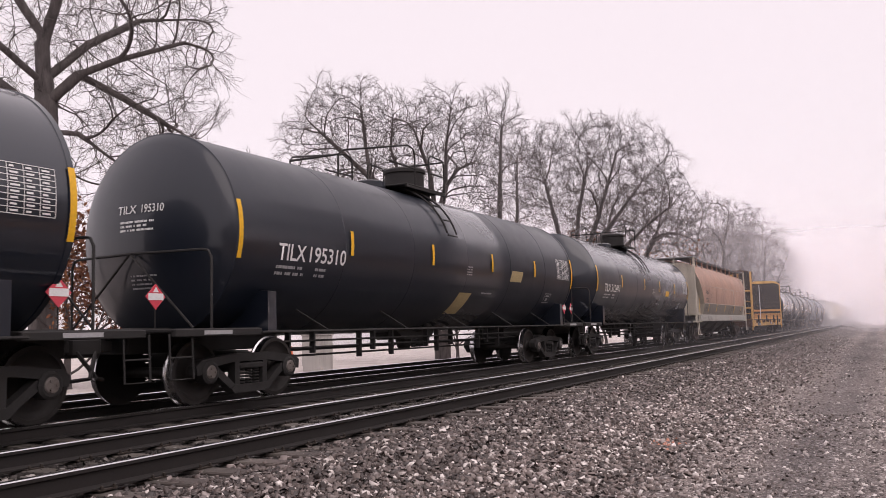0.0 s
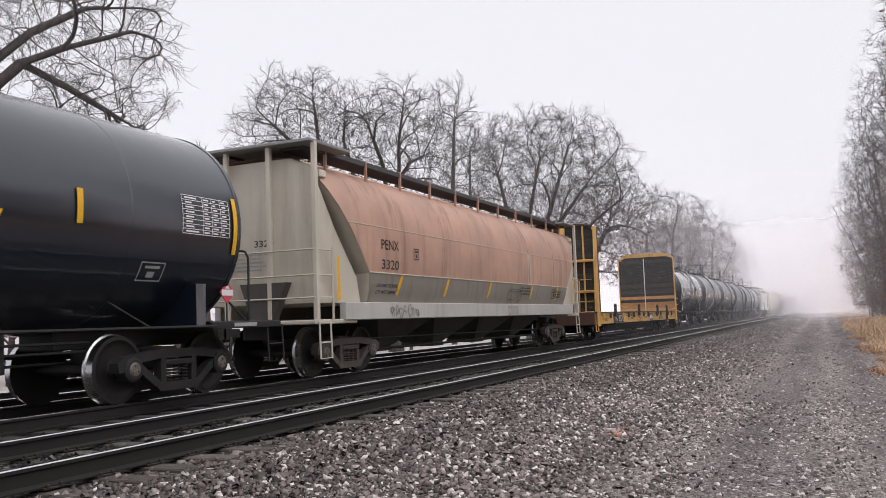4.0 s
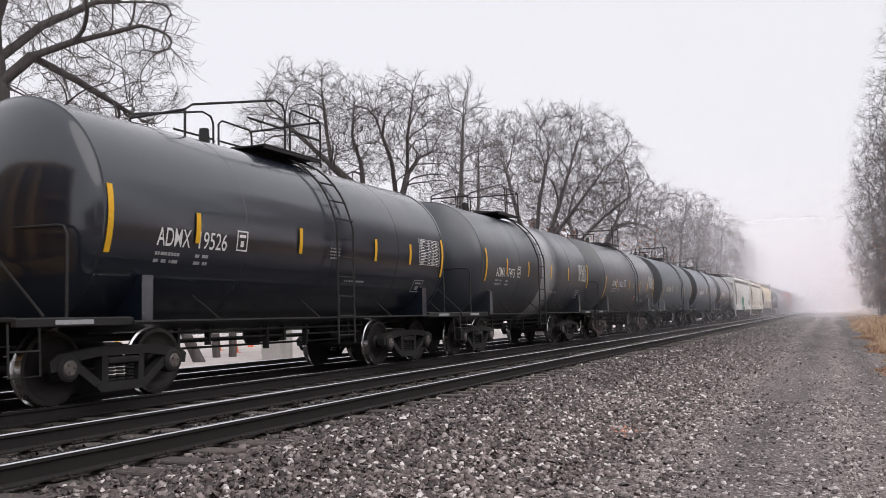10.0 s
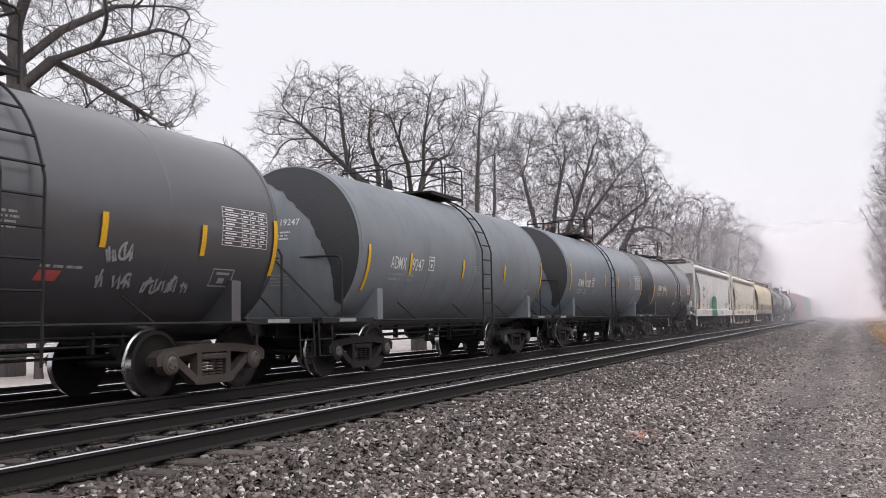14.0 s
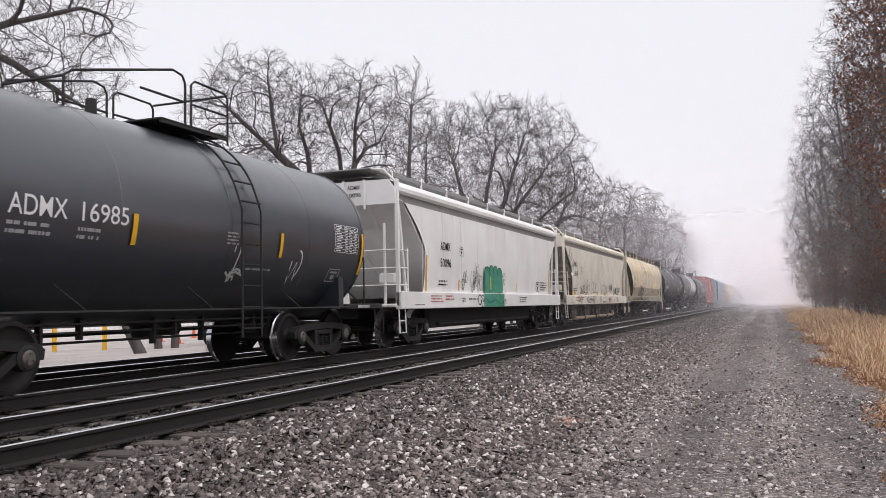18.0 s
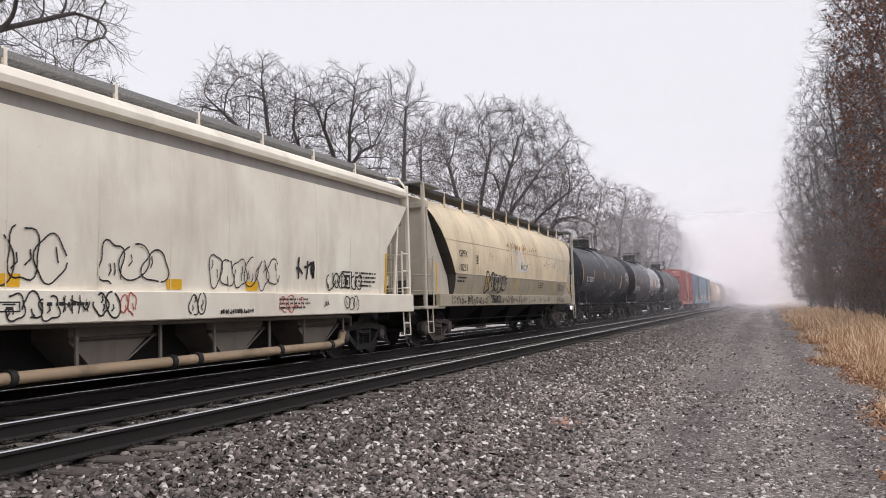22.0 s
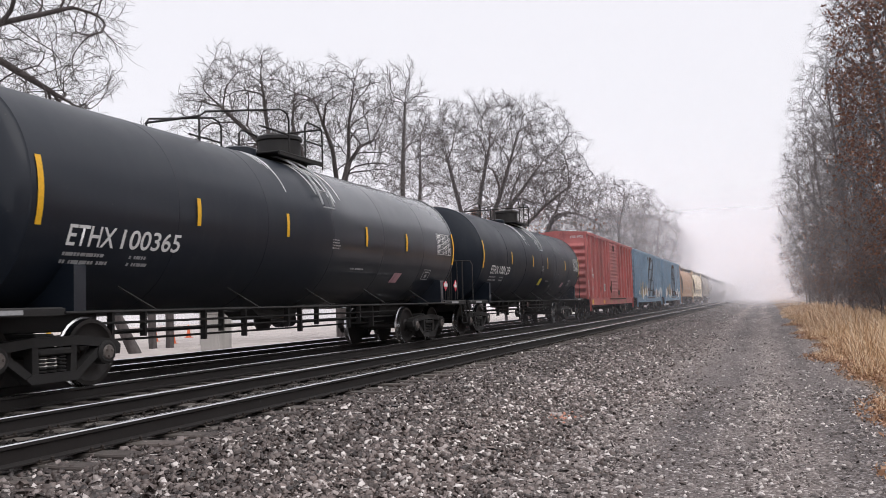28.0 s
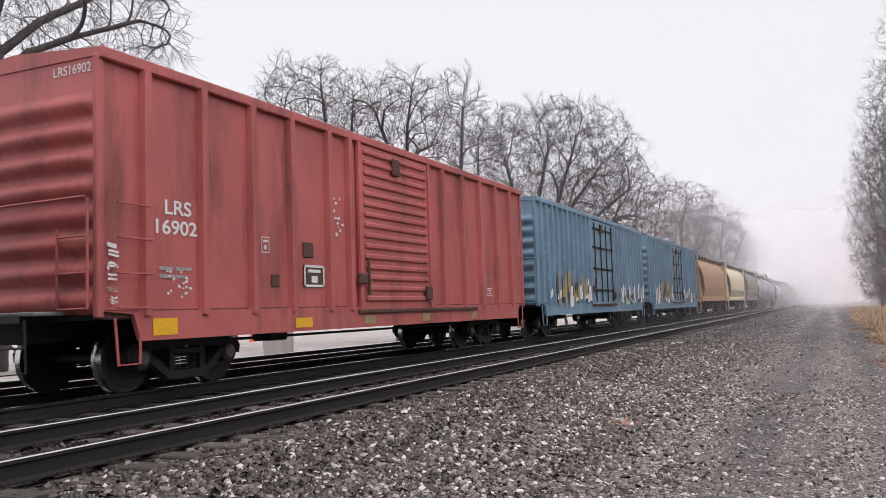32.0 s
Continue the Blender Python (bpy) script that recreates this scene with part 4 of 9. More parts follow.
grown_tree(27.3, 38, 8, "bare broad oak with thick crooked limbs",
           [(-4.0, 0, 10.0, 3.0, 3.2, 2.7), (0.4, 0, 10.0, 2.2, 2.7, 2.35), (-4.9, 0, 6.7, 3.0, 2.8, 1.9), (-5.0, 0, 4.5, 2.0, 2.0, 1.4), (-2.9, 0, 5.0, 2.0, 1.8, 1.0), (1.6, 0, 7.4, 1.5, 2.0, 1.9), (-1.6, 0, 9.4, 1.9, 2.4, 2.4)],
           [[(0, 0, -0.2), (0, 0, 2.4), (-0.05, 0, 4.3), (-0.7, -0.1, 5.5), (-1.6, -0.3, 6.9), (-3.0, -0.5, 8.2), (-3.95, -0.6, 9.1), (-5.6, -0.8, 10.7)],
            [(-1.6, -0.3, 6.9), (-1.75, 0.3, 8.4), (-2.15, 0.6, 9.8), (-2.0, 0.8, 11.6)], [(-3.0, -0.5, 8.2), (-3.3, 0.4, 10.0), (-3.5, 0.7, 12.0)],
            [(-0.05, 0, 4.3), (-0.1, 0.3, 6.1), (0.35, 0.5, 7.9), (0.9, 0.6, 8.7), (1.7, 0.8, 9.1)], [(-0.1, 0.3, 6.1), (-0.35, -0.3, 8.4), (-1.0, -0.5, 10.3)], [(0.35, 0.5, 7.9), (0.4, -0.1, 9.6), (0.7, -0.2, 11.6)],
            [(-0.03, 0, 4.0), (-1.1, -0.6, 4.8), (-2.7, -1.0, 5.2), (-4.7, -1.2, 5.5), (-6.9, -1.3, 6.3)], [(-2.7, -1.0, 5.2), (-4.0, -0.3, 4.6), (-5.4, 0.2, 3.9)]],
           6300, base_r=0.36, step=0.20, kill=0.29, fine=0.0066, twigs=2, twig=0.45, curl=0.2, lift=0.16)
grown_tree(23.4, 46, 9, "slim bare tree with short side branches", [(0.4, 0, 9.6, 1.7, 1.7, 5.3), (0.3, 0, 5.6, 1.3, 1.3, 2.6)], [[(0, 0, -0.2), (0.1, 0, 5), (0.25, 0, 9), (0.5, 0, 13.2)]], 700, base_r=0.16, step=0.26, kill=0.36, fine=0.007, twigs=2, twig=0.6, sag=-0.18, lift=0.4)
grown_tree(22.2, 49, 10, "thin bare tree with upswept side branches", [(0.2, 0, 8.0, 1.8, 1.7, 4.6)], [[(0, 0, -0.2), (-0.1, 0, 5), (0.2, 0, 8), (0.3, 0, 11.2)]], 560, base_r=0.13, step=0.26, kill=0.36, fine=0.007, twigs=2, twig=0.6, sag=-0.18, lift=0.4)
grown_tree(18.2, 54, 13, "bare broad tree with a full fan of twigs",
           [(2.1, 0, 10.2, 4.6, 4.2, 4.1), (-1.3, 0, 10.9, 2.5, 3.3, 3.4), (5.0, 0, 8.2, 2.7, 3.0, 2.7)],
           [[(0, 0, -0.2), (-0.1, 0, 3.0), (0, 0, 5.6), (0.3, 0.3, 8.4), (1.0, 0.5, 11.6)], [(-0.1, 0, 3.0), (0.6, -0.3, 5.6), (1.7, -0.6, 8.6), (2.8, -0.8, 12.0)], [(0.6, -0.3, 5.6), (2.4, 0.4, 7.8), (4.4, 0.8, 10.4)],
            [(0, 0, 4.4), (-1.0, 0.3, 7.4), (-1.8, 0.6, 11.0)], [(0, 0, 3.4), (1.8, -0.8, 5.0), (4.2, -1.4, 7.2), (6.0, -1.6, 8.6)]],
           4000, base_r=0.33, step=0.26, kill=0.36, fine=0.0072, twigs=2, twig=0.6, sag=-0.14, curl=0.12, lift=0.4)
grown_tree(15.0, 62, 15, "bare tree behind the train, some brown leaves", [(0.6, 0, 8.0, 4.2, 4, 3.8), (3.0, 0, 6.4, 3.0, 3, 3.0)], [[(0, 0, -0.2), (0, 0, 2.4), (-0.6, 0.2, 5.6), (-1.0, 0.4, 8.6)], [(0, 0, 2.4), (1.0, 0, 5.0), (2.4, -0.4, 8.0)]],
           1200, leaf=0.34, leaf_size=0.10, leaf_low=7.0, base_r=0.30, step=0.32, kill=0.46, fine=0.011, twigs=2, twig=0.7, sag=-0.1)
for crook_az, crook_seed, crook_line, crook_lobes in (
        (39.5, 4, [[(0, 0, -0.2), (-0.1, 0, 2.2), (-0.2, 0, 4.0), (0.25, 0.1, 5.0), (0.35, 0.1, 6.0), (-0.2, 0, 6.9), (-0.1, 0, 7.8), (-0.35, 0, 8.5)], [(0.35, 0.1, 6.0), (-0.5, -0.2, 6.7), (-1.1, -0.3, 7.2)], [(-0.2, 0, 4.0), (-0.1, 0.3, 5.6), (0.1, 0.4, 6.4)]],
         [(-0.2, 0, 6.6, 1.0, 0.9, 1.8), (-0.9, 0, 7.0, 0.7, 0.6, 0.7), (0, 0, 4.6, 0.8, 0.8, 1.2)]),
        (38.5, 5, [[(0, 0, -0.2), (0, 0, 1.6), (0.35, 0, 3.0), (0.3, 0.1, 4.2), (0.8, 0.1, 5.2), (0.7, 0.1, 6.2)], [(0.3, 0.1, 4.2), (-0.3, 0, 5.2), (-0.5, 0, 6.2), (-0.4, 0, 7.0)], [(0.8, 0.1, 5.2), (1.3, 0, 5.6), (1.7, 0, 5.5)]],
         [(0.8, 0, 5.4, 1.3, 0.9, 1.4), (-0.3, 0, 6.2, 0.8, 0.7, 1.1), (0.9, 0, 3.8, 0.9, 0.8, 1.2)])):
    grown_tree(crook_az, 34, crook_seed, "crooked old bare tree beside the lot", crook_lobes, crook_line, 760, base_r=0.15, step=0.16, kill=0.24, fine=0.007, twigs=2, twig=0.4, curl=0.3)
FAR_TREES = []
for k, (xx, yy) in enumerate(((-16.5, 104), (-21.0, 112), (-17.0, 122), (-20.0, 133), (-16.5, 145), (-20.0, 158), (-17.0, 172), (-19.0, 190), (-17.0, 212))):
    if k < 3:
        hh = (16.5, 18.5, 17.5)[k]
        FAR_TREES.append(grown_tree(0, 0, 31 + k, "bare tree standing in the fog", [(0, 0, hh * 0.62, 4.6, 4.2, hh * 0.38), (0.4, 0, hh * 0.36, 4.0, 3.8, hh * 0.24)],
                                    [[(0, 0, -0.2), (0, 0, hh * 0.16), (0.1, 0, hh * 0.3), (0.6, 0, hh * 0.6)], [(0, 0, hh * 0.16), (-1.0, 0.4, hh * 0.4), (-2.0, 0.6, hh * 0.62)], [(0, 0, hh * 0.2), (1.6, -0.5, hh * 0.36), (3.0, -0.6, hh * 0.5)]],
                                    1100, at=pose(xx, yy, 0.2), base_r=0.30, step=0.36, kill=0.55, fine=0.011, twigs=2, twig=0.8, sag=-0.14, curl=0.12, lift=0.3))
    else:
        copy_thing(FAR_TREES[k % 3], pose(xx, yy, 0.2, 0, 0, (k * 97) % 360))
tree(polar(51.0, 25), 45, 5.4, 0.10, "low shrub tree thick with brown leaves", clear=0.05, limbs=20, levels=4, angle=64, leader=0.7, spread=0.55, leaf=9, leaf_size=0.08)
tree(polar(26.3, 36.5), 46, 5.2, 0.07, "low shrub with dry brown leaves", clear=0.05, limbs=18, levels=4, angle=66, leader=0.6, spread=0.55, leaf=5, leaf_size=0.07)
tree(polar(16.4, 58), 47, 8.6, 0.09, "leafy orange-brown thicket behind the train", clear=0.1, limbs=14, levels=4, angle=50, leader=0.7, spread=0.4, leaf=14, leaf_size=0.12)

snag = thing("dead_tree", "leaning dead trunk with a broken top", "tree", at=pose(-19.5, 22.8, 0.2))
part("trunk", Shape().rod([(0, 0, 0), (-0.62, -0.55, 1.84), (-1.2, -1.09, 3.62), (-1.55, -1.43, 4.85), (-1.96, -1.84, 5.47), (-2.23, -2.12, 6.2)], [0.2, 0.155, 0.14, 0.125, 0.11, 0.05], 9), M_BARK, snag, smooth=60)
part("side_stem", Shape().rod([(-1.31, -1.19, 3.75), (-1.55, -1.4, 4.5), (-1.77, -1.64, 4.95), (-1.8, -1.7, 5.3)], [0.05, 0.04, 0.035, 0.02], 6), M_BARK, snag)
snag_rng = random.Random(77)
for k in range(9):
    f = 0.45 + 0.06 * k
    b0 = Vector((-2.2 * f, -2.05 * f, 6.1 * f))
    d0 = Vector((snag_rng.uniform(-0.6, 1.0), snag_rng.uniform(-0.3, 0.3), snag_rng.uniform(-0.1, 0.6)))
    part("twig", Shape().rod([b0, b0 + d0 * 0.5 + Vector((0, 0, 0.1)), b0 + d0 * 1.1], [0.014, 0.01, 0.006], 4), M_BARK, snag)

# beside the road: an edge of woodland
right_rng = random.Random(8)
wood_rows = []
yy = 36.0
while yy < 112:
    wood_rows.append(yy)
    yy += 4.4 + yy * 0.06
for k, yy in enumerate(wood_rows):
    for row, (xa, xb) in enumerate(((6.4, 7.6), (9.5, 12.5))):
        xx = right_rng.uniform(xa, xb)
        hh = right_rng.uniform(20, 25)
        near = yy < 62
        if row == 0:
            continue
        leafy_tree = k in (0, 1)
        tree((xx, yy + right_rng.uniform(-1.5, 1.5), 0.25), 60 + 2 * k + row, hh, right_rng.uniform(0.16, 0.25), "woodland tree still full of russet leaves" if leafy_tree else "bare woodland tree at the wood's edge" if near else "bare woodland tree fading in the fog",
             clear=0.08, limbs=26 if near else 20, levels=5 if near else 4, angle=62, leader=0.85, lift=0.05, side=1.5 if near else 1.5, wig=0.15, fine=0.007 if near else 0.011, spread=0.205 if leafy_tree else 0.25, leaf=6 if leafy_tree else 0 if k % 3 else 1, leaf_size=0.07 if near else 0.11, leaf_low=None if leafy_tree else 6.0)
EDGE = []
for k, (xx, yy, leafs) in enumerate(((5.9, 38.0, 2), (6.7, 44.0, 0), (7.0, 52.5, 0.4), (6.2, 62.0, 0), (6.4, 73.0, 0), (5.8, 86.0, 0), (6.2, 101.0, 0), (5.8, 120.0, 0))):
    if k < 4:
        hh = (21.0, 19.5, 20.5, 18.5)[k]
        lobes = [(-0.5, 0, hh * 0.72, 3.0, 3.0, hh * 0.28), (-0.6, 0, hh * 0.42, 3.1, 3.1, hh * 0.26), (-0.1, 0, hh * 0.2, 2.5, 2.6, hh * 0.16)]
        lines = [[(0, 0, -0.2), (0.1, 0, hh * 0.2), (-0.1, 0, hh * 0.45), (-0.5, 0.2, hh * 0.7), (-0.8, 0, hh * 0.9)], [(0.1, 0, hh * 0.2), (1.0, 0.4, hh * 0.4), (1.4, 0.4, hh * 0.66)],
                 [(0.1, 0, hh * 0.25), (-1.2, -0.4, hh * 0.36), (-2.6, -0.8, hh * 0.43)], [(-0.1, 0, hh * 0.45), (-1.3, 0.6, hh * 0.58), (-2.6, 0.9, hh * 0.67)], [(-0.3, 0, hh * 0.58), (-1.3, -0.6, hh * 0.72), (-2.5, -1.0, hh * 0.83)]]
        if leafs == 2:
            lobes = [(x + 0.7, y, z, a * 0.9, b, c) for x, y, z, a, b, c in lobes]
        EDGE.append(grown_tree(0, 0, 300 + k, "woodland tree still full of russet leaves" if leafs == 2 else "bare woodland tree leaning over the road edge", lobes, lines, 2100, leaf=leafs * 1.5, leaf_size=0.085, leaf_low=99.0 if leafs == 2 else 7.0,
                               at=pose(xx, yy, 0.25), base_r=0.24, step=0.27, kill=0.42, fine=0.0068, twigs=2, twig=0.6, sag=-0.05, curl=0.14, lift=0.12))
    else:
        copy_thing(EDGE[1 + k % 3], pose(xx, yy, 0.25, 0, 0, (0, 25, -20, 12)[k % 4]))
SHRUB_DATA = {}
for k in range(40):
    yy = 33 + 75 * (k / 40) ** 1.25 + right_rng.uniform(-1, 1)
    at = (right_rng.uniform(4.6, 5.9) if k % 2 else right_rng.uniform(6.5, 9.5), yy, 0.2)
    if k < 8:
        SHRUB_DATA[k] = tree(at, 130 + k, right_rng.uniform(3.4, 6.0), 0.05, "tangled bare shrub at the wood's edge", clear=0.03, limbs=17, levels=3, angle=50, leader=0.6, lift=0.03, side=2.2, fine=0.007, spread=0.4, leaf=1 if k % 2 else 0, leaf_size=0.06)
    else:
        copy_thing(SHRUB_DATA[k % 8], pose(*at, 0, 0, right_rng.uniform(0, 360)))


# the wood goes on beside and behind the camera
def side_wood():
    rng = np.random.default_rng(91)
    cols, tips = [[], [], [], []], []
    for k in range(84):
        a = tree_arrays(900 + k, float(rng.uniform(8.5, 12.5)), 0.18, clear=0.04, limbs=13, levels=2, angle=60, leader=0.85, side=2.0, fine=0.035, spread=0.24)
        off = np.array([rng.uniform(11.0, 13.5) if k % 2 else rng.uniform(14, 22), -62 + k * 1.08, 0.25])
        cols[0].append(a[0] + off), cols[1].append(a[1] + off), cols[2].append(a[2]), cols[3].append(a[3])
        tips.append(a[4] + off)
    me = tubes(*[np.concatenate(c) for c in cols], M_BARK, "woodland")
    tagged(new("woodland", me), "tall thick woodland beside the gravel road", "woods", kind="stuff")
    # large leaves added out of view, so tank sides mirror a dark wood
    tips = np.concatenate(tips)
    tagged(new("woodland_leaves", leaves_mesh(tips, rng, 4, 0.24, M_LEAF, "woodland_leaves", 0.7)), "dry brown leaves hanging in the roadside wood", "leaves", kind="stuff")


side_wood()


# the thick far wood along the road, soft in the fog
def far_wood():
    rng = np.random.default_rng(93)
    cols = [[], [], [], []]
    for k in range(14):
        yy = 70 + 120 * (k / 14) ** 1.15
        hh = float(rng.uniform(15, 21)) if k % 2 else float(rng.uniform(6, 11))
        a = tree_arrays(700 + k, hh, 0.17 if k % 2 else 0.08, clear=0.05, limbs=20 if k % 2 else 14, levels=4, angle=66, leader=0.85, lift=0.04, side=1.5, fine=0.017 + 0.00008 * yy, spread=0.27 if k % 2 else 0.36)
        off = np.array([float(rng.uniform(6.8, 10.5)) if k % 2 else float(rng.uniform(5.6, 7.4)), yy, 0.25])
        cols[0].append(a[0] + off), cols[1].append(a[1] + off), cols[2].append(a[2]), cols[3].append(a[3])
    me = tubes(*[np.concatenate(c) for c in cols], M_BARK, "far_woodland")
    tagged(new("far_woodland", me), "dense bare woodland fading into the fog along the road", "woods", kind="stuff")
    return len(me.polygons)


far_wood()


# ---------------- grass and litter beside the road ----------------
def grass_strip():
    rng = np.random.default_rng(17)
    n = 60000
    y = 9 + 75 * rng.random(n) ** 1.6
    edge = 1.55 + 0.25 * np.sin(y * 0.5) + 0.2 * np.sin(y * 1.3 + 1)
    x = edge + 3.8 * rng.random(n) ** 1.3
    z = np.array([ground_z(float(a), float(c)) for a, c in zip(x, y)])
    clump = 0.75 + 0.4 * np.sin(x * 4.1 + np.sin(y * 1.7) * 2) * np.cos(y * 2.3 + x)
    h = (0.10 + 0.58 * rng.random(n) ** 2.0) * np.clip(0.4 + (x - edge) * 0.7, 0.35, 1.2) * clump
    a = rng.uniform(0, 6.28, n)
    ln = rng.uniform(0.2, 1.3, n) * h
    w = 0.0026 + 0.00016 * y
    dx, dy = np.cos(a), np.sin(a)
    base = np.stack([x, y, z], -1)
    side = np.stack([-dy * w, dx * w, 0 * w], -1)
    mid = base + np.stack([dx * ln * .35, dy * ln * .35, h * .6], -1)
    tip = base + np.stack([dx * ln, dy * ln, h], -1)
    V = np.stack([base - side, base + side, mid + side * .7, mid - side * .7, tip, tip], 1)
    V[:, 5] += side * 0.2
    F = np.concatenate([np.stack([6 * np.arange(n) + i for i in q], -1) for q in ((0, 1, 2, 3), (3, 2, 5, 4))])
    tagged(new("dry_grass", arrays_mesh("dry_grass", V.reshape(-1, 3), F, M_GRASS)), "tall dry golden grass along the road edge", "grass", kind="stuff")
    m = 30000
    y = 8 + 40 * rng.random(m) ** 1.5
    x = 1.55 + 0.25 * np.sin(y * 0.5) + 0.2 * np.sin(y * 1.3 + 1) + np.abs(rng.normal(0, 0.75, m)) - 0.4 * rng.random(m) ** 3
    z = np.array([ground_z(float(a_), float(c)) for a_, c in zip(x, y)]) + 0.02
    tips = np.stack([x, y, z + 0.02], -1)
    tagged(new("leaf_litter", leaves_mesh(tips, rng, 1, 0.034, M_LITTER, "leaf_litter", 0.015)), "brown fallen leaves at the grass edge", "leaves", kind="stuff")


grass_strip()
# ---------------- far side: lot, buildings, pole ----------------
# both wall colours lightened to put the fog's haze into the paint
M_WALL = painted("fog_paled_metal_wall", (0.80, 0.79, 0.81), rough=0.6, amount=0.3, streaks=0.2)
M_WALL2 = painted("fog_paled_grey_wall", (0.66, 0.66, 0.68), rough=0.7, amount=0.3, streaks=0.2)
M_CONC = painted("concrete", (0.42, 0.40, 0.38), rough=0.85, amount=0.5, streaks=0.4, bump=0.01)
M_ORANGE = simple("cone_orange", (0.75, 0.14, 0.04), 0.5)


def warehouse(name, label, x0, x1, y0, y1, h, mat):
    w = thing(name, label, "building", at=pose(x1, y0, 0.15))
    part("wall", Shape().box(x0 - x1, 0, 0, y1 - y0, 0, h), mat, w)
    part("roof_edge", Shape().box(x0 - x1 - .15, .15, -.15, y1 - y0 + .15, h, h + 0.35, 0, 0.04), M_WALL2, w)
    k = 0
    y = 3.0
    while y < y1 - y0 - 4:
        s_ = Shape().box(0.0, 0.05, y, y + 3.0, 0.1, 3.2, 0, 0.02)
        part("dock_door", s_, M_WALL2, w)
        y += 9.0
    return w


warehouse("warehouse", "long pale flat-roofed warehouse across the lot", -95, -62, 10, 95, 5.6, M_WALL)
warehouse("warehouse", "low grey outbuilding beyond the lot", -60, -50, 84, 130, 5.0, M_WALL2)

pole = thing("utility_pole", "weathered wooden utility pole with a crossarm", "utility pole", at=pose(*polar(47.2, 36, 0.2)))
part("shaft", Shape().rod([(0, 0, 0), (0, 0, 6.95)], [0.19, 0.15], 10), M_POLE, pole, smooth=50)
part("crossarm", Shape().box(-1.15, 1.15, -0.06, 0.06, 6.45, 6.57, 0, 0.01), M_POLE, pole)
for px in (-1.0, -0.4, 0.4, 1.0):
    part("insulator", Shape().turn("z", (px, 0, 6.57), [(0, 0.03), (0.05, 0.05), (0.12, 0.05), (0.15, 0.02)], 8), M_CONC, pole)


def stump(at, w, h):
    b = thing("concrete_post", "square grey concrete foundation post beyond the track", "post", at=pose(*at))
    part("block", Shape().box(-w / 2, w / 2, -w / 2, w / 2, 0, h, 0, 0.03), M_CONC, b)
    part("cap", Shape().box(-w / 2 - .03, w / 2 + .03, -w / 2 - .03, w / 2 + .03, h, h + .06, 0, 0.015), M_CONC, b)


stump((-17.2, 24.0, 0.25), 0.75, 1.25)
stump((-21.0, 29.0, 0.22), 0.7, 1.3)
for bx, by in ((-24, 26), (-25.5, 25)):
    bo = thing("bollard", "short yellow steel bollard on the lot", "bollard", at=pose(bx, by, 0.2))
    part("tube", Shape().turn("z", (0, 0, 0), [(0, 0.09), (0.95, 0.09), (1.0, 0.05), (1.02, 0.01)], 12), M_YELLOW, bo, smooth=40)
for bx, by in ((-24.5, 31.0), (-27.5, 33.5), (-29, 38)):
    co = thing("traffic_cone", "orange traffic cone on the pale lot", "cone", "cones on the lot", at=pose(bx, by, 0.2))
    part("base", Shape().box(-0.18, 0.18, -0.18, 0.18, 0, 0.04, 0, 0.01), M_ORANGE, co)
    part("cone", Shape().turn("z", (0, 0, 0), [(0.04, 0.14), (0.5, 0.06), (0.68, 0.03), (0.7, 0.01)], 12), M_ORANGE, co, smooth=40)


# ---------------- fog: upright translucent sheets that stand in for the haze -------
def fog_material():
    m, n, l, b = nodes_of("fog_haze_sheet")
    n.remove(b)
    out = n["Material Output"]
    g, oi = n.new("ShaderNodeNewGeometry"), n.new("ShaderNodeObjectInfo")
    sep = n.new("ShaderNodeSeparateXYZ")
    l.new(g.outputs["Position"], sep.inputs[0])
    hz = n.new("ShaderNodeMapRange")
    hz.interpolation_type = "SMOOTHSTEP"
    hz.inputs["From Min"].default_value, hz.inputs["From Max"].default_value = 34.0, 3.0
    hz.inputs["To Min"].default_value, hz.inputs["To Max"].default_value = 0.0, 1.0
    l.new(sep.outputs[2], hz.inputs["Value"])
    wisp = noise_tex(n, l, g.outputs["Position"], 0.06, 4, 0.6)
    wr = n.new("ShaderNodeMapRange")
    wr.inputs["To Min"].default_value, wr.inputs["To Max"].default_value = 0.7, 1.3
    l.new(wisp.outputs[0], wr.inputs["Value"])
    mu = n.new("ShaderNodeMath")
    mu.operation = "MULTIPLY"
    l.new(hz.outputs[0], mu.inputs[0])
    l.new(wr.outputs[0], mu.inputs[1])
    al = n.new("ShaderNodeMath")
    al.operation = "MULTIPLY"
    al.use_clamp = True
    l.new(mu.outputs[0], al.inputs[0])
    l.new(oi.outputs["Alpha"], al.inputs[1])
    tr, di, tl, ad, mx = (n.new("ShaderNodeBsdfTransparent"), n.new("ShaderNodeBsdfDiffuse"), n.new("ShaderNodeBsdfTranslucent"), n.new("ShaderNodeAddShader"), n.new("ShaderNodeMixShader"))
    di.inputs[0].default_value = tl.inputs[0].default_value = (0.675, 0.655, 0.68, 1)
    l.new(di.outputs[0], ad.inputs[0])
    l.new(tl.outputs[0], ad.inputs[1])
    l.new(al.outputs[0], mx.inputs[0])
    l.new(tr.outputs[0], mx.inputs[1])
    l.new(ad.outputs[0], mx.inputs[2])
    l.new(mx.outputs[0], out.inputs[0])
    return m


M_FOG = fog_material()
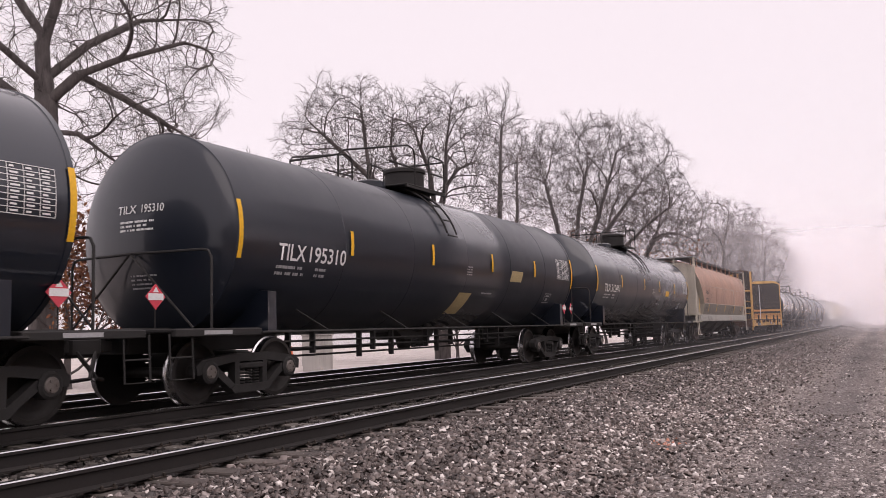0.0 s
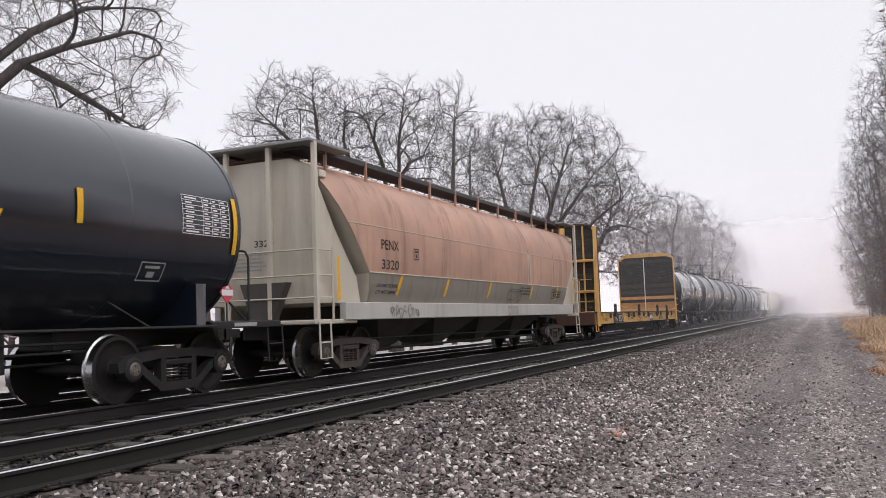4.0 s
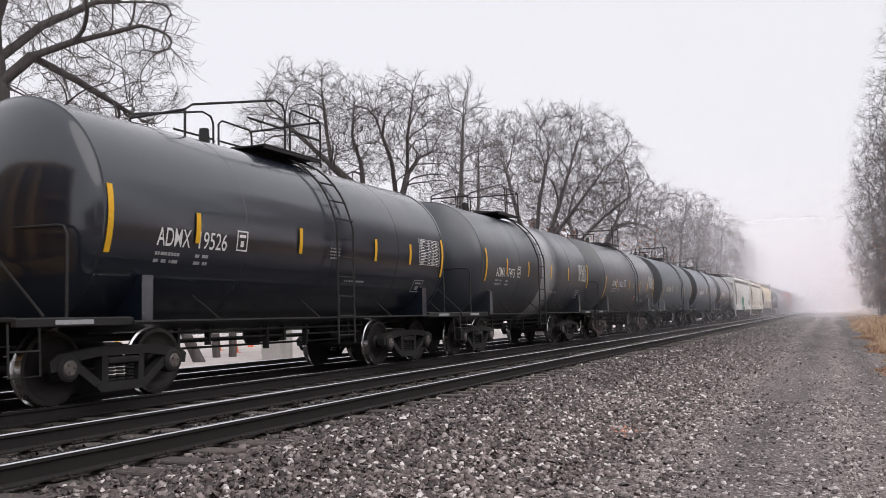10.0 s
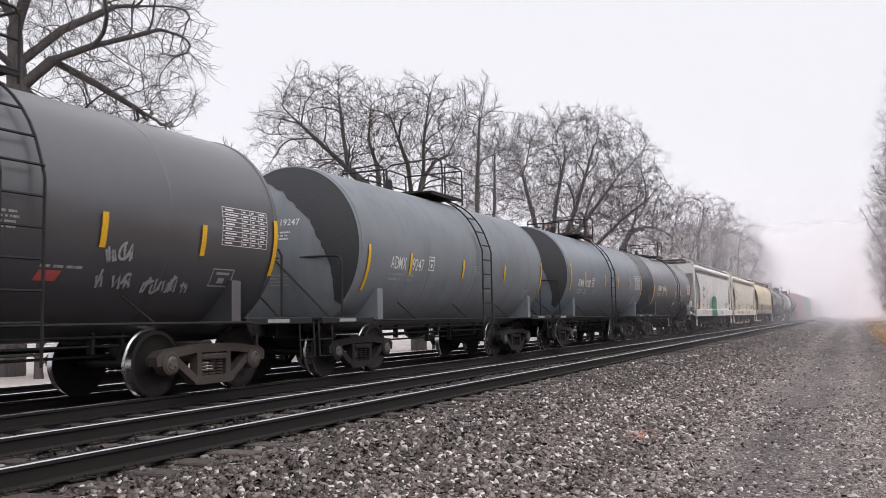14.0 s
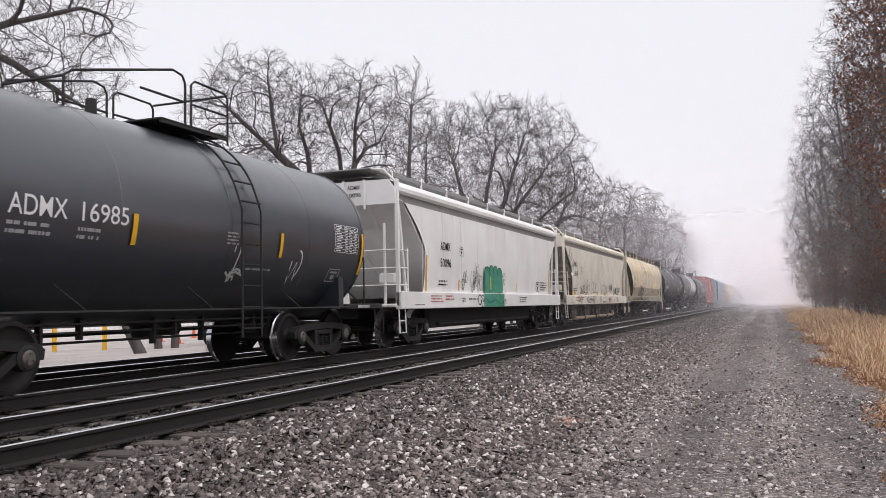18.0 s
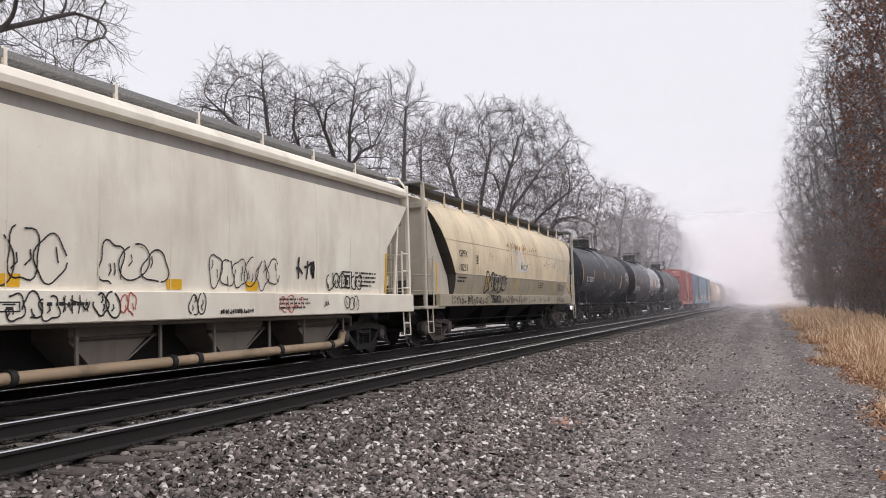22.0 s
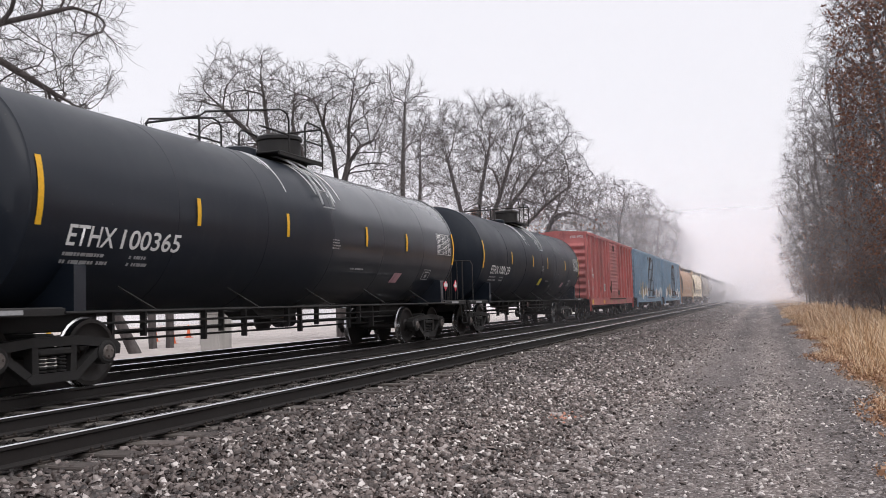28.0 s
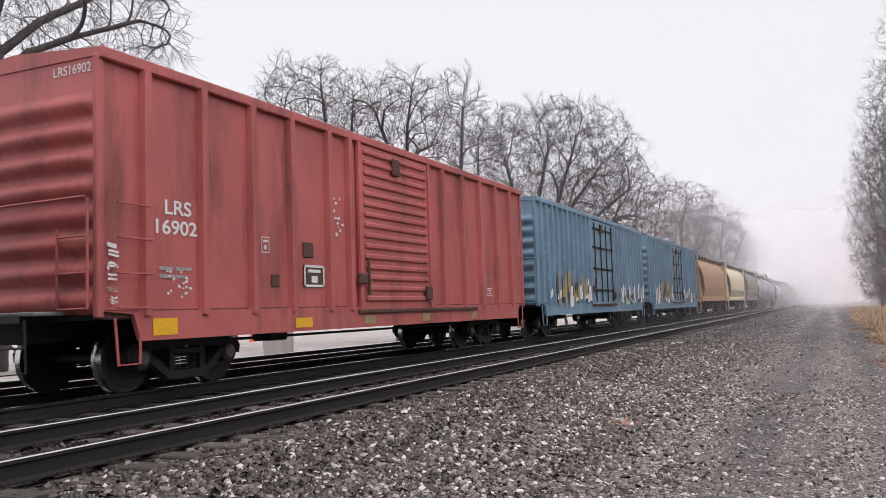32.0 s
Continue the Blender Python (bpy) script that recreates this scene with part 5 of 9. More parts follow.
# each sheet denser than the last, so haze builds up with distance
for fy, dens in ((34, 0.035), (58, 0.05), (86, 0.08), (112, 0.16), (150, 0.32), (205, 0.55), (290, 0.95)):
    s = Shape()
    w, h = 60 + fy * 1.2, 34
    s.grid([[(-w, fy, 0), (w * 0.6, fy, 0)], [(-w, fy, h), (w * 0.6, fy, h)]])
    fb = tagged(new("fog_bank", s.mesh("fog_bank", M_FOG)), "thin pale sheet standing in for fog across the line", "fog", "fog banks", kind="stuff")
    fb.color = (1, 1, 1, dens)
# ---------------- the train: shared pieces ----------------
CARS, WHEELS = [], []


def put_text(name, words, mapper, y0, y1, z0, z1, mat, parent, label="", outline=0.0, bold=0.008):
    """Lettering laid on a surface: mapper takes a place along and a height."""
    cu = bpy.data.curves.new(name, "FONT")
    cu.body = words
    cu.offset = bold
    if outline:
        cu.fill_mode, cu.bevel_depth, cu.bevel_resolution, cu.resolution_u = "NONE", outline, 0, 3
    tmp = bpy.data.objects.new(name, cu)
    scene.collection.objects.link(tmp)
    me = bpy.data.meshes.new_from_object(tmp.evaluated_get(bpy.context.evaluated_depsgraph_get()))
    bpy.data.objects.remove(tmp)
    bpy.data.curves.remove(cu)
    co = np.empty(len(me.vertices) * 3, np.float32)
    me.vertices.foreach_get("co", co)
    co = co.reshape(-1, 3)
    lo, hi = co.min(0), co.max(0)
    a = y0 + (co[:, 0] - lo[0]) / (hi[0] - lo[0]) * (y1 - y0)
    b = z0 + (co[:, 1] - lo[1]) / (hi[1] - lo[1]) * (z1 - z0)
    me.vertices.foreach_set("co", np.array([mapper(p, q) for p, q in zip(a, b)], np.float32).ravel())
    me.materials.clear()
    me.materials.append(mat)
    me.name = name
    me.update()
    return part(name, me, None, parent, label)


def quad(s, mapper, y0, y1, z0, z1, mi=0, n=1):
    for k in range(n):
        a, b = z0 + (z1 - z0) * k / n, z0 + (z1 - z0) * (k + 1) / n
        s.add([mapper(y0, a), mapper(y1, a), mapper(y1, b), mapper(y0, b)], [(0, 1, 2, 3)], mi)


def bars(mapper, y0, y1, z0, z1, rows, seed, fill=0.46):
    """Lines of writing too small to read, as broken bars."""
    s, rng = Shape(), random.Random(seed)
    h = (z1 - z0) / rows
    for r in range(rows):
        y, top = y0, z1 - r * h
        end = y1 - rng.uniform(0, 0.25) * (y1 - y0)
        while y < end:
            w = rng.choice((0.35, 0.4, 0.45, 0.9, 1.3)) * h
            quad(s, mapper, y, min(y + w, end), top - h * fill, top)
            y += w + h * rng.choice((0.12, 0.14, 0.16, 0.6))
    return s


def table(mapper, y0, y1, z0, z1, rows, cols, seed):
    """A stencilled table of figures: rules and bars."""
    s, rng = Shape(), random.Random(seed)
    t = 0.009
    for r in range(rows + 1):
        z = z0 + (z1 - z0) * r / rows
        quad(s, mapper, y0, y1, z - t / 2, z + t / 2)
    ys = [y0, y0 + (y1 - y0) * 0.42] + [y0 + (y1 - y0) * (0.42 + 0.58 * (c + 1) / cols) for c in range(cols)]
    for y in ys:
        quad(s, mapper, y - t / 2, y + t / 2, z0, z1, 0, 6)
    for r in range(rows):
        a = z0 + (z1 - z0) * (r + 0.34) / rows
        b = z0 + (z1 - z0) * (r + 0.66) / rows
        for i in range(len(ys) - 1):
            w = (ys[i + 1] - ys[i])
            quad(s, mapper, ys[i] + w * 0.14, ys[i] + w * rng.uniform(0.4, 0.8), a, b)
    return s


def frame_mark(mapper, y0, y1, z0, z1, t=0.022):
    s = Shape()
    quad(s, mapper, y0, y1, z0, z0 + t), quad(s, mapper, y0, y1, z1 - t, z1)
    quad(s, mapper, y0, y0 + t, z0, z1, 0, 3), quad(s, mapper, y1 - t, y1, z0, z1, 0, 3)
    w, h = y1 - y0, z1 - z0
    quad(s, mapper, y0 + w * .2, y1 - w * .2, z0 + h * .66, z0 + h * .8)
    quad(s, mapper, y0 + w * .35, y1 - w * .35, z0 + h * .2, z0 + h * .5)
    return s


def ribbon(s, mapper, pts, w):
    """A painted stroke through points (along, height)."""
    n = len(pts)
    L, R = [], []
    for i, (a, b) in enumerate(pts):
        a0, b0 = pts[max(i - 1, 0)]
        a1, b1 = pts[min(i + 1, n - 1)]
        d = math.hypot(a1 - a0, b1 - b0) or 1
        nx, nz = -(b1 - b0) / d * w / 2, (a1 - a0) / d * w / 2
        L.append(mapper(a + nx, b + nz)), R.append(mapper(a - nx, b - nz))
    s.grid([L, R])


def scribble(mapper, y0, y1, z0, z1, seed, w=0.035, bubbles=None):
    """Loose spray strokes: arcs, slants and hooks that spell nothing."""
    s, rng = Shape(), random.Random(seed)
    k = bubbles or max(1, round((y1 - y0) / ((z1 - z0) * 0.75)))
    dy = (y1 - y0) / k
    H = z1 - z0
    for i in range(k):
        a, zb = y0 + dy * i, z0 + rng.uniform(-.08, .08) * H
        w0, h0 = dy * rng.uniform(.75, 1.15), H * rng.uniform(.7, 1.0)
        sl = rng.uniform(-.05, .25) * w0
        P = lambda u, v: (a + u * w0 + v * sl, zb + v * h0)
        for q in range(rng.choice((2, 2, 3))):
            kind = rng.randrange(4)
            if kind == 0:
                c0, t0, sp = (rng.uniform(.35, .6), rng.uniform(.3, .7)), rng.uniform(0, 6.28), rng.uniform(2.6, 5.2) * rng.choice((-1, 1))
                ribbon(s, mapper, [P(c0[0] + .38 * math.cos(t0 + sp * m / 9), c0[1] + .42 * math.sin(t0 + sp * m / 9)) for m in range(10)], w)
            elif kind == 1:
                u = rng.uniform(.1, .8)
                ribbon(s, mapper, [P(u + rng.uniform(-.06, .06), v) for v in (0, .35, .7, 1.0)], w)
            elif kind == 2:
                u = rng.uniform(0, .3)
                ribbon(s, mapper, [P(u, rng.uniform(.6, 1)), P(u + .3, .1), P(u + .5, rng.uniform(.5, .9)), P(u + .75, rng.uniform(0, .2))], w)
            else:
                v = rng.uniform(.2, .8)
                ribbon(s, mapper, [P(0, v), P(.4, v + rng.uniform(-.2, .2)), P(.9, v + rng.uniform(-.3, .3))], w)
    return s


def throw_up(mapper, y0, y1, z0, z1, seed, w=0.03):
    """Rounded outline shapes leaning on one another, as sprayed on freight cars."""
    s, rng = Shape(), random.Random(seed)
    k = max(2, round((y1 - y0) / ((z1 - z0) * 0.7)))
    dy = (y1 - y0) / k
    for i in range(k):
        cy, cz = y0 + dy * (i + .5), (z0 + z1) / 2 + rng.uniform(-.08, .08) * (z1 - z0)
        ry, rz = dy * rng.uniform(.5, .66), (z1 - z0) * rng.uniform(.36, .52)
        ph, n, wob = rng.uniform(0, 6.28), rng.choice((2, 3, 4)), rng.uniform(.08, .2)
        t0, span = rng.uniform(0, 6.28), rng.uniform(5.2, 6.28)
        loop = []
        for q in range(25):
            a = t0 + span * q / 24
            f = 1 + wob * math.sin(n * a + ph)
            loop.append((cy + ry * f * math.cos(a), cz + rz * f * math.sin(a)))
        ribbon(s, mapper, loop, w)
        for j in range(rng.choice((1, 2))):
            u, v = rng.uniform(-.35, .35) * dy, rng.uniform(-.3, .3) * (z1 - z0)
            ribbon(s, mapper, [(cy + u, cz + v + .16 * (z1 - z0)), (cy + u + .05 * dy, cz + v), (cy + u + rng.uniform(-.2, .2) * dy, cz + v - .12 * (z1 - z0))], w)
    return s


def flakes(mapper, y0, y1, z0, z1, count, size, seed, drip=0.0):
    """Ragged scraps of peeled or rusted paint, some with a run below."""
    s, rng = Shape(), random.Random(seed)
    for k in range(count):
        y, z = rng.uniform(y0, y1), rng.uniform(z0, z1)
        r = size * rng.uniform(0.3, 1.0)
        n = rng.randint(5, 8)
        pts = [mapper(y + r * rng.uniform(.4, 1.2) * math.cos(6.283 * q / n), z + r * rng.uniform(.3, .8) * math.sin(6.283 * q / n)) for q in range(n)]
        s.add(pts, [tuple(range(n))])
        if drip and rng.random() < 0.6:
            ln = drip * rng.uniform(.3, 1)
            ribbon(s, mapper, [(y, z), (y + .005, z - ln * .5), (y, z - ln)], r * .3)
    return s


def slabs(name, parent, mat, label, mapper, y0, y1, z0, z1, seed, fill=0.7, width=0.16):
    """Upright ragged blocks of spray paint."""
    rng = random.Random(seed)
    y = y0
    while y < y1:
        w = width * rng.uniform(.5, 1.6)
        if rng.random() < fill:
            a, b = z0 + (z1 - z0) * rng.uniform(0, .35), z1 - (z1 - z0) * rng.uniform(0, .45)
            t = rng.uniform(-.1, .1)
            s = Shape()
            s.add([mapper(y, a), mapper(y + w, a + rng.uniform(0, .08)), mapper(y + w + t, (a + b) / 2), mapper(y + w * .9 + t, b), mapper(y + w * .3 + t, b - rng.uniform(0, .12)), mapper(y + t * .5, (a + b) / 2)], [(0, 1, 2, 3, 4, 5)])
            part(name, s, mat, parent, label)
        y += w * rng.uniform(.7, 1.3)


# trucks -----------------------------------------------------------------
def side_frame_shape():
    s = Shape()
    # outline of the cast frame with two windows, in (y, z) about the truck's centre
    s.plate([(-1.14, 0.42), (-1.16, 0.55), (-1.05, 0.63), (-0.40, 0.70), (0.40, 0.70), (1.05, 0.63), (1.16, 0.55), (1.14, 0.42), (1.0, 0.44), (0.92, 0.52), (0.40, 0.58), (-0.40, 0.58), (-0.92, 0.52), (-1.0, 0.44)], "x", -0.08, 0.08)
    for sg in (-1, 1):
        s.plate([(sg * 0.72, 0.52), (sg * 0.88, 0.50), (sg * 0.46, 0.20), (sg * 0.34, 0.24)], "x", -0.07, 0.07)      # diagonal
        s.plate([(sg * 0.36, 0.60), (sg * 0.27, 0.60), (sg * 0.25, 0.22), (sg * 0.36, 0.22)], "x", -0.07, 0.07)      # column
        s.turn("x", (-0.10, sg * 0.89, 0.457), [(0, 0.15), (0.02, 0.165), (0.19, 0.165), (0.21, 0.13)], 14)          # bearing housing
    s.plate([(-0.46, 0.20), (-0.38, 0.13), (0.38, 0.13), (0.46, 0.20), (0.36, 0.25), (-0.36, 0.25)], "x", -0.085, 0.085)
    return s


def spring_shape():
    s = Shape()
    for y in (-0.16, 0.0, 0.16):
        for k in range(5):
            s.turn("z", (0, y, 0.25 + k * 0.045), [(0, 0.045), (0.012, 0.066), (0.024, 0.066), (0.036, 0.045)], 7)
    s.box(-0.09, 0.09, -0.27, 0.27, 0.47, 0.56, 0, 0.02)
    return s


def wheelset_shape():
    s = Shape()
    s.turn("x", (0, 0, 0), [(-1.02, 0.06), (-0.62, 0.075), (0.62, 0.075), (1.02, 0.06)], 12)
    for sg in (-1, 1):
        pr = [(0.66, 0.10), (0.66, 0.30), (0.665, 0.40), (0.66, 0.485), (0.685, 0.487), (0.70, 0.462), (0.80, 0.452), (0.805, 0.40), (0.775, 0.375), (0.745, 0.30), (0.755, 0.16), (0.80, 0.12), (0.80, 0.05)]
        k0 = len(s.f)
        s.turn("x", (0, 0, 0), [(sg * a, r) for a, r in pr], 32)
        for f in range(k0 + 3 * 32, k0 + 6 * 32):
            s.m[f] = 1
        s.turn("x", (0, 0, 0), [(sg * 1.06, 0.105), (sg * 1.10, 0.10), (sg * 1.115, 0.085), (sg * 1.12, 0.02)], 14, 2)
        for q in range(3):
            a = 2.094 * q
            s.turn("x", (0, 0.055 * math.cos(a), 0.055 * math.sin(a)), [(sg * 1.11, 0.018), (sg * 1.135, 0.018), (sg * 1.136, 0.004)], 6, 2)
    return s


M_CAP = simple("bearing_cap", (0.16, 0.14, 0.13), 0.55, 0.4, 0.3, 20)
TRUCKS = {}
for key, m in (("dark", M_FRAME), ("rusty", M_TRUCK)):
    TRUCKS[key] = (
        Shape().box(-0.9, 0.9, -0.17, 0.17, 0.42, 0.74, 0, 0.03).turn("z", (0, 0, 0.74), [(0, 0.2), (0.1, 0.2)], 16).mesh("truck", m),
        side_frame_shape().mesh("side_frame", m), spring_shape().mesh("spring_nest", m, 40), wheelset_shape().mesh("wheelset", [M_WHEEL, M_TREAD, M_CAP], 35))


def truck(car, y, key="dark"):
    bol, side, spr, ws = TRUCKS[key]
    t = part("truck", bol, None, car)
    t.matrix_basis = pose(0, y, 0)
    for sx in (-0.99, 0.99):
        part("side_frame", side, None, t).matrix_basis = pose(sx, 0, 0)
        part("spring_nest", spr, None, t).matrix_basis = pose(sx, 0, 0)
    for sy in (-0.89, 0.89):
        w = part("wheelset", ws, None, t)
        w.matrix_basis = pose(0, sy, 0.457)
        WHEELS.append((w, car, y, sy))
    return t


def coupler_shape(y, sg):
    s = Shape()
    a, b = sorted((y, y + sg * 0.55))
    s.box(-0.09, 0.09, a, b, 0.78, 0.95, 0, 0.02)
    c, d = sorted((y + sg * 0.40, y + sg * 0.72))
    s.box(-0.17, 0.12, c, d, 0.72, 1.0, 0, 0.05)
    s.rod([(0.1, y + sg * 0.3, 0.8), (0.25, y + sg * 0.5, 0.45), (0.1, y + sg * 0.72, 0.42)], 0.03, 6)      # air hose
    return s


# tank cars --------------------------------------------------------------
def tank_car(u0, size, mat, label, words, seed, heads=None, band=None, patch=False, tags=(), stickers=(), detail=2, letter=M_WHITE, table_on=True, truck_key="dark", placard=False, hoop=True, low=0.0, line=None, ladder=None, drips=False, ys=None, mid=None, length=None):
    big = size == "big"
    Lc, r, zc = (14.4, 1.53, 2.47) if big else (9.8, 1.58, 2.36)
    Lc = length or Lc
    half = 1.40 if big else 1.33
    zs = zc if big else 2.27
    car = thing("tank_car", label, "tank car", "freight train")
    CARS.append((car, u0))
    zt = zc + r
    dish = 0.46 if big else 0.52
    ball = (r * r + dish * dish) / (2 * dish)
    cap = lambda q: math.sqrt(max(0.0, ball * ball - q * q)) - (ball - dish)
    prof = [(-0.07 - cap(r * 0.97 * k / 12), max(r * 0.97 * k / 12, 0.01)) for k in range(13)]
    prof += [(-0.062, r * 0.988), (-0.05, r), (-0.045, r + 0.012), (0.03, r + 0.012), (0.035, r)]
    nring = 6 if big else 4
    for k in range(1, nring):
        y = Lc * k / nring + 0.25
        prof += [(y, r), (y + 0.005, r + 0.004), (y + 0.03, r + 0.004), (y + 0.035, r)]
    prof += [(Lc - 0.035, r), (Lc - 0.03, r + 0.012), (Lc + 0.045, r + 0.012), (Lc + 0.05, r), (Lc + 0.062, r * 0.988)]
    prof += [(Lc + 0.07 + cap(r * 0.97 * k / 12), max(r * 0.97 * k / 12, 0.01)) for k in range(12, -1, -1)]
    part("tank_shell", Shape().turn("y", (0, 0, zc), prof, 64 if detail > 1 else 28), mat, car, smooth=28)

    def on(a, z, e=0.008):
        return (math.sqrt(max(0.01, (r + e) ** 2 - (z - zc) ** 2)), a, z)

    def head(x, z, e=0.012):
        return (x, -0.07 - cap(min(0.97 * r, math.hypot(x, z - zc))) - e, z)
    if band:
        s = Shape()
        for y0, y1 in [band]:
            s.grid([[((r + 0.008) * math.cos(q), y, zc + (r + 0.008) * math.sin(q)) for q in np.linspace(-1.2, 1.9, 26)] for y in (y0, (y0 + y1) / 2, y1)])
        part("pale_band", s, M_BANDFADE, car, "pale grey worn band", smooth=40)
    if patch:
        s = Shape()
        rows, cr = [], random.Random(seed + 9)
        jag = 0.0
        for i in range(34):
            q = -0.75 + 2.75 * i / 33
            jag = 0.7 * jag + cr.uniform(-.02, .02)
            w = 0.46 * math.sin(math.pi * (i + 1) / 35) ** 0.7 + jag
            rows.append([head((0.985 - w * k / 4) * r * math.cos(q), zc + (0.985 - w * k / 4) * r * math.sin(q), 0.008) for k in range(5)])
        s.grid(rows)
        part("dark_patch", s, M_DARKPATCH, car, "dark peeled crescent on the tank head", smooth=40)
    # underframe
    for y0, y1, sg in ((-0.9, 2.3, -1), (Lc - 2.3, Lc + 0.9, 1)):
        part("stub_sill", Shape().box(-0.33, 0.33, y0, y1, 0.74, 1.10, 0, 0.02), M_FRAME, car)
        part("coupler", coupler_shape(-half + 0.45 if sg < 0 else Lc + half - 0.45, sg), M_FRAME, car)
        yb = 0.78 if sg < 0 else Lc - 0.78
        for sx in (-1, 1):
            part("saddle", Shape().plate([(sx * 0.3, 0.98), (sx * 1.46, 0.98), (sx * 1.46, 1.60), (sx * 1.30, 1.62), (sx * 0.85, 1.22), (sx * 0.3, 1.15)], "y", yb - 0.10, yb + 0.10), mat, car)
        ya, yz = (-1.15, 0.55) if sg < 0 else (Lc - 0.55, Lc + 1.15)
        s = Shape().box(-1.42, 1.42, ya, yz, 1.02, 1.07, 0, 0.01).box(1.36, 1.46, ya, yz, 0.96, 1.06, 0, 0.01).box(-1.46, -1.36, ya, yz, 0.96, 1.06, 0, 0.01)
        part("end_platform", s, M_FRAME, car)
        ye = -0.42 - 0.25 * (not hoop) if sg < 0 else Lc + 0.42 + 0.25 * (not hoop)
        tilt = 0.16 * sg
        s = Shape()
        zh = 2.16 if hoop else 2.25
        s.rod([(1.38, ye, 1.05), (1.38, ye, zh - 0.12), (1.32, ye, zh - 0.02), (1.22, ye, zh), (0, ye + tilt, zh), (-1.22, ye, zh), (-1.32, ye, zh - 0.02), (-1.38, ye, zh - 0.12), (-1.38, ye, 1.05)], 0.019, 6)
        if hoop:
            for sx in (-1, 1):
                s.rod([(0, ye + tilt, zh), (sx * 1.2, ye + tilt, 1.08)], 0.017, 5)
        else:
            for x in (0.05, 0.18, 0.62, 0.74, 1.1):
                s.rod([(x, ye + tilt * 0.7, 1.05), (x, ye + tilt * 0.7, zh - 0.12 if x < 1 else zh)], 0.021, 5)
            s.rod([(-0.45, ye + 2 * tilt, 1.05), (-0.45, ye + 2 * tilt, 2.3), (-0.55, ye + 2 * tilt, 2.4), (-0.9, ye + tilt, 2.42)], 0.019, 5)
        part("end_handrail", s, M_FRAME, car, smooth=50)
        for sx in (-1, 1):
            s = Shape()
            yl = ya + 0.12 if sg < 0 else yz - 0.12
            s.rod([(sx * 1.42, yl - 0.2, 1.0), (sx * 1.45, yl - 0.2, 0.42), (sx * 1.45, yl + 0.2, 0.42), (sx * 1.42, yl + 0.2, 1.0)], 0.015, 5)
            s.rod([(sx * 1.44, yl - 0.2, 0.7), (sx * 1.44, yl + 0.2, 0.7)], 0.013, 5)
            part("corner_step", s, M_FRAME, car)
        s = Shape()
        flat = lambda a, z: (1.468, a, z)
        quad(s, flat, ya + 0.5, ya + 1.05, 0.985, 1.04)
        part("stencil_strip", s, M_STENCIL_GREY, car)
    # side pipe with its stays
    s = Shape().rod([(1.50, 0.5, 1.0), (1.50, Lc - 0.5, 1.0)], 0.02, 6).rod([(-1.50, 0.5, 1.0), (-1.50, Lc - 0.5, 1.0)], 0.02, 6)
    y = 2.2
    while y < Lc - 1.5:
        for sx in (-1, 1):
            s.rod([(sx * 1.49, y, 1.0), (sx * on(0, 1.35)[0], y - 0.3, 1.35)], 0.013, 5)
        y += 2.6
    part("side_pipe", s, M_FRAME, car)
    # brake gear between the trucks
    y0, y1 = 2.0, Lc - 2.0
    for x, z in ((0.55, 0.72), (0.3, 0.58), (-0.4, 0.66), (0.62, 0.84)):
        part("brake_rod", Shape().rod([(x, y0, z), (x, y1, z)], 0.02, 5), M_FRAME, car)
    y, k = y0 + 0.3, 0
    while y < y1:
        part("rod_hanger", Shape().box(0.5, 0.6, y, y + 0.05, (0.5, 0.62)[k % 2], 1.0), M_FRAME, car)
        y += (0.7, 1.5, 0.5)[k % 3]
        k += 1
    s = Shape().turn("y", (-0.75, Lc * 0.62, 0.72), [(0, 0.02), (0.03, 0.16), (0.6, 0.16), (0.63, 0.02)], 14).turn("z", (0, Lc * 0.5, 0.55), [(0, 0.12), (0.1, 0.16), (0.3, 0.2), (0.45, 0.5)], 14)
    s.plate([(Lc * .5 - 1.0, 1.02), (Lc * .5 + 1.0, 1.02), (Lc * .5 + .55, 0.78), (Lc * .5 - .55, 0.78)], "x", -0.35, 0.35)
    part("bottom_outlet", s, M_FRAME, car, smooth=40)
    tks = (0.78, Lc - 0.78)
    for y in tks:
        truck(car, y, truck_key)
    # top fittings
    ym = mid or (7.1 if big else Lc / 2 - 0.1)
    s = Shape()
    if big:
        part("manway_housing", Shape().turn("z", (0, ym + 0.3, zt - 0.08), [(0, 0.58), (0.10, 0.58), (0.11, 0.45), (0.58, 0.45), (0.60, 0.49), (0.66, 0.49), (0.70, 0.44), (0.73, 0.1)], 24), M_FRAME, car, smooth=40)
        part("valve_cover", Shape().turn("z", (0, ym - 1.2, zt - 0.05), [(0, 0.34), (0.16, 0.34), (0.19, 0.28), (0.2, 0.05)], 16), mat, car, smooth=40)
        lo, hi = ym - 3.2, ym + 0.72
    else:
        part("manway_housing", Shape().turn("z", (0, ym + 0.2, zt - 0.06), [(0, 0.42), (0.10, 0.42), (0.12, 0.36), (0.20, 0.36), (0.24, 0.1)], 18), M_FRAME, car, smooth=40)
        part("valve_cover", Shape().turn("z", (0, ym - 1.0, zt - 0.05), [(0, 0.1), (0.34, 0.08), (0.36, 0.02)], 10), M_FRAME, car)
        lo, hi = ym - 2.1, ym + 1.35
    back = hi - 1.75
    gap, run = (1.36, 0.72) if big else (1.15, 1.0)
    part("top_platform", Shape().box(-0.82, 0.82, back, hi, zt + 0.03, zt + 0.065, 0, 0.01).box(0.78, 0.82, back, hi, zt - 0.02, zt + 0.03).box(-0.82, -0.78, back, hi, zt - 0.02, zt + 0.03), M_FRAME, car)
    s = Shape()
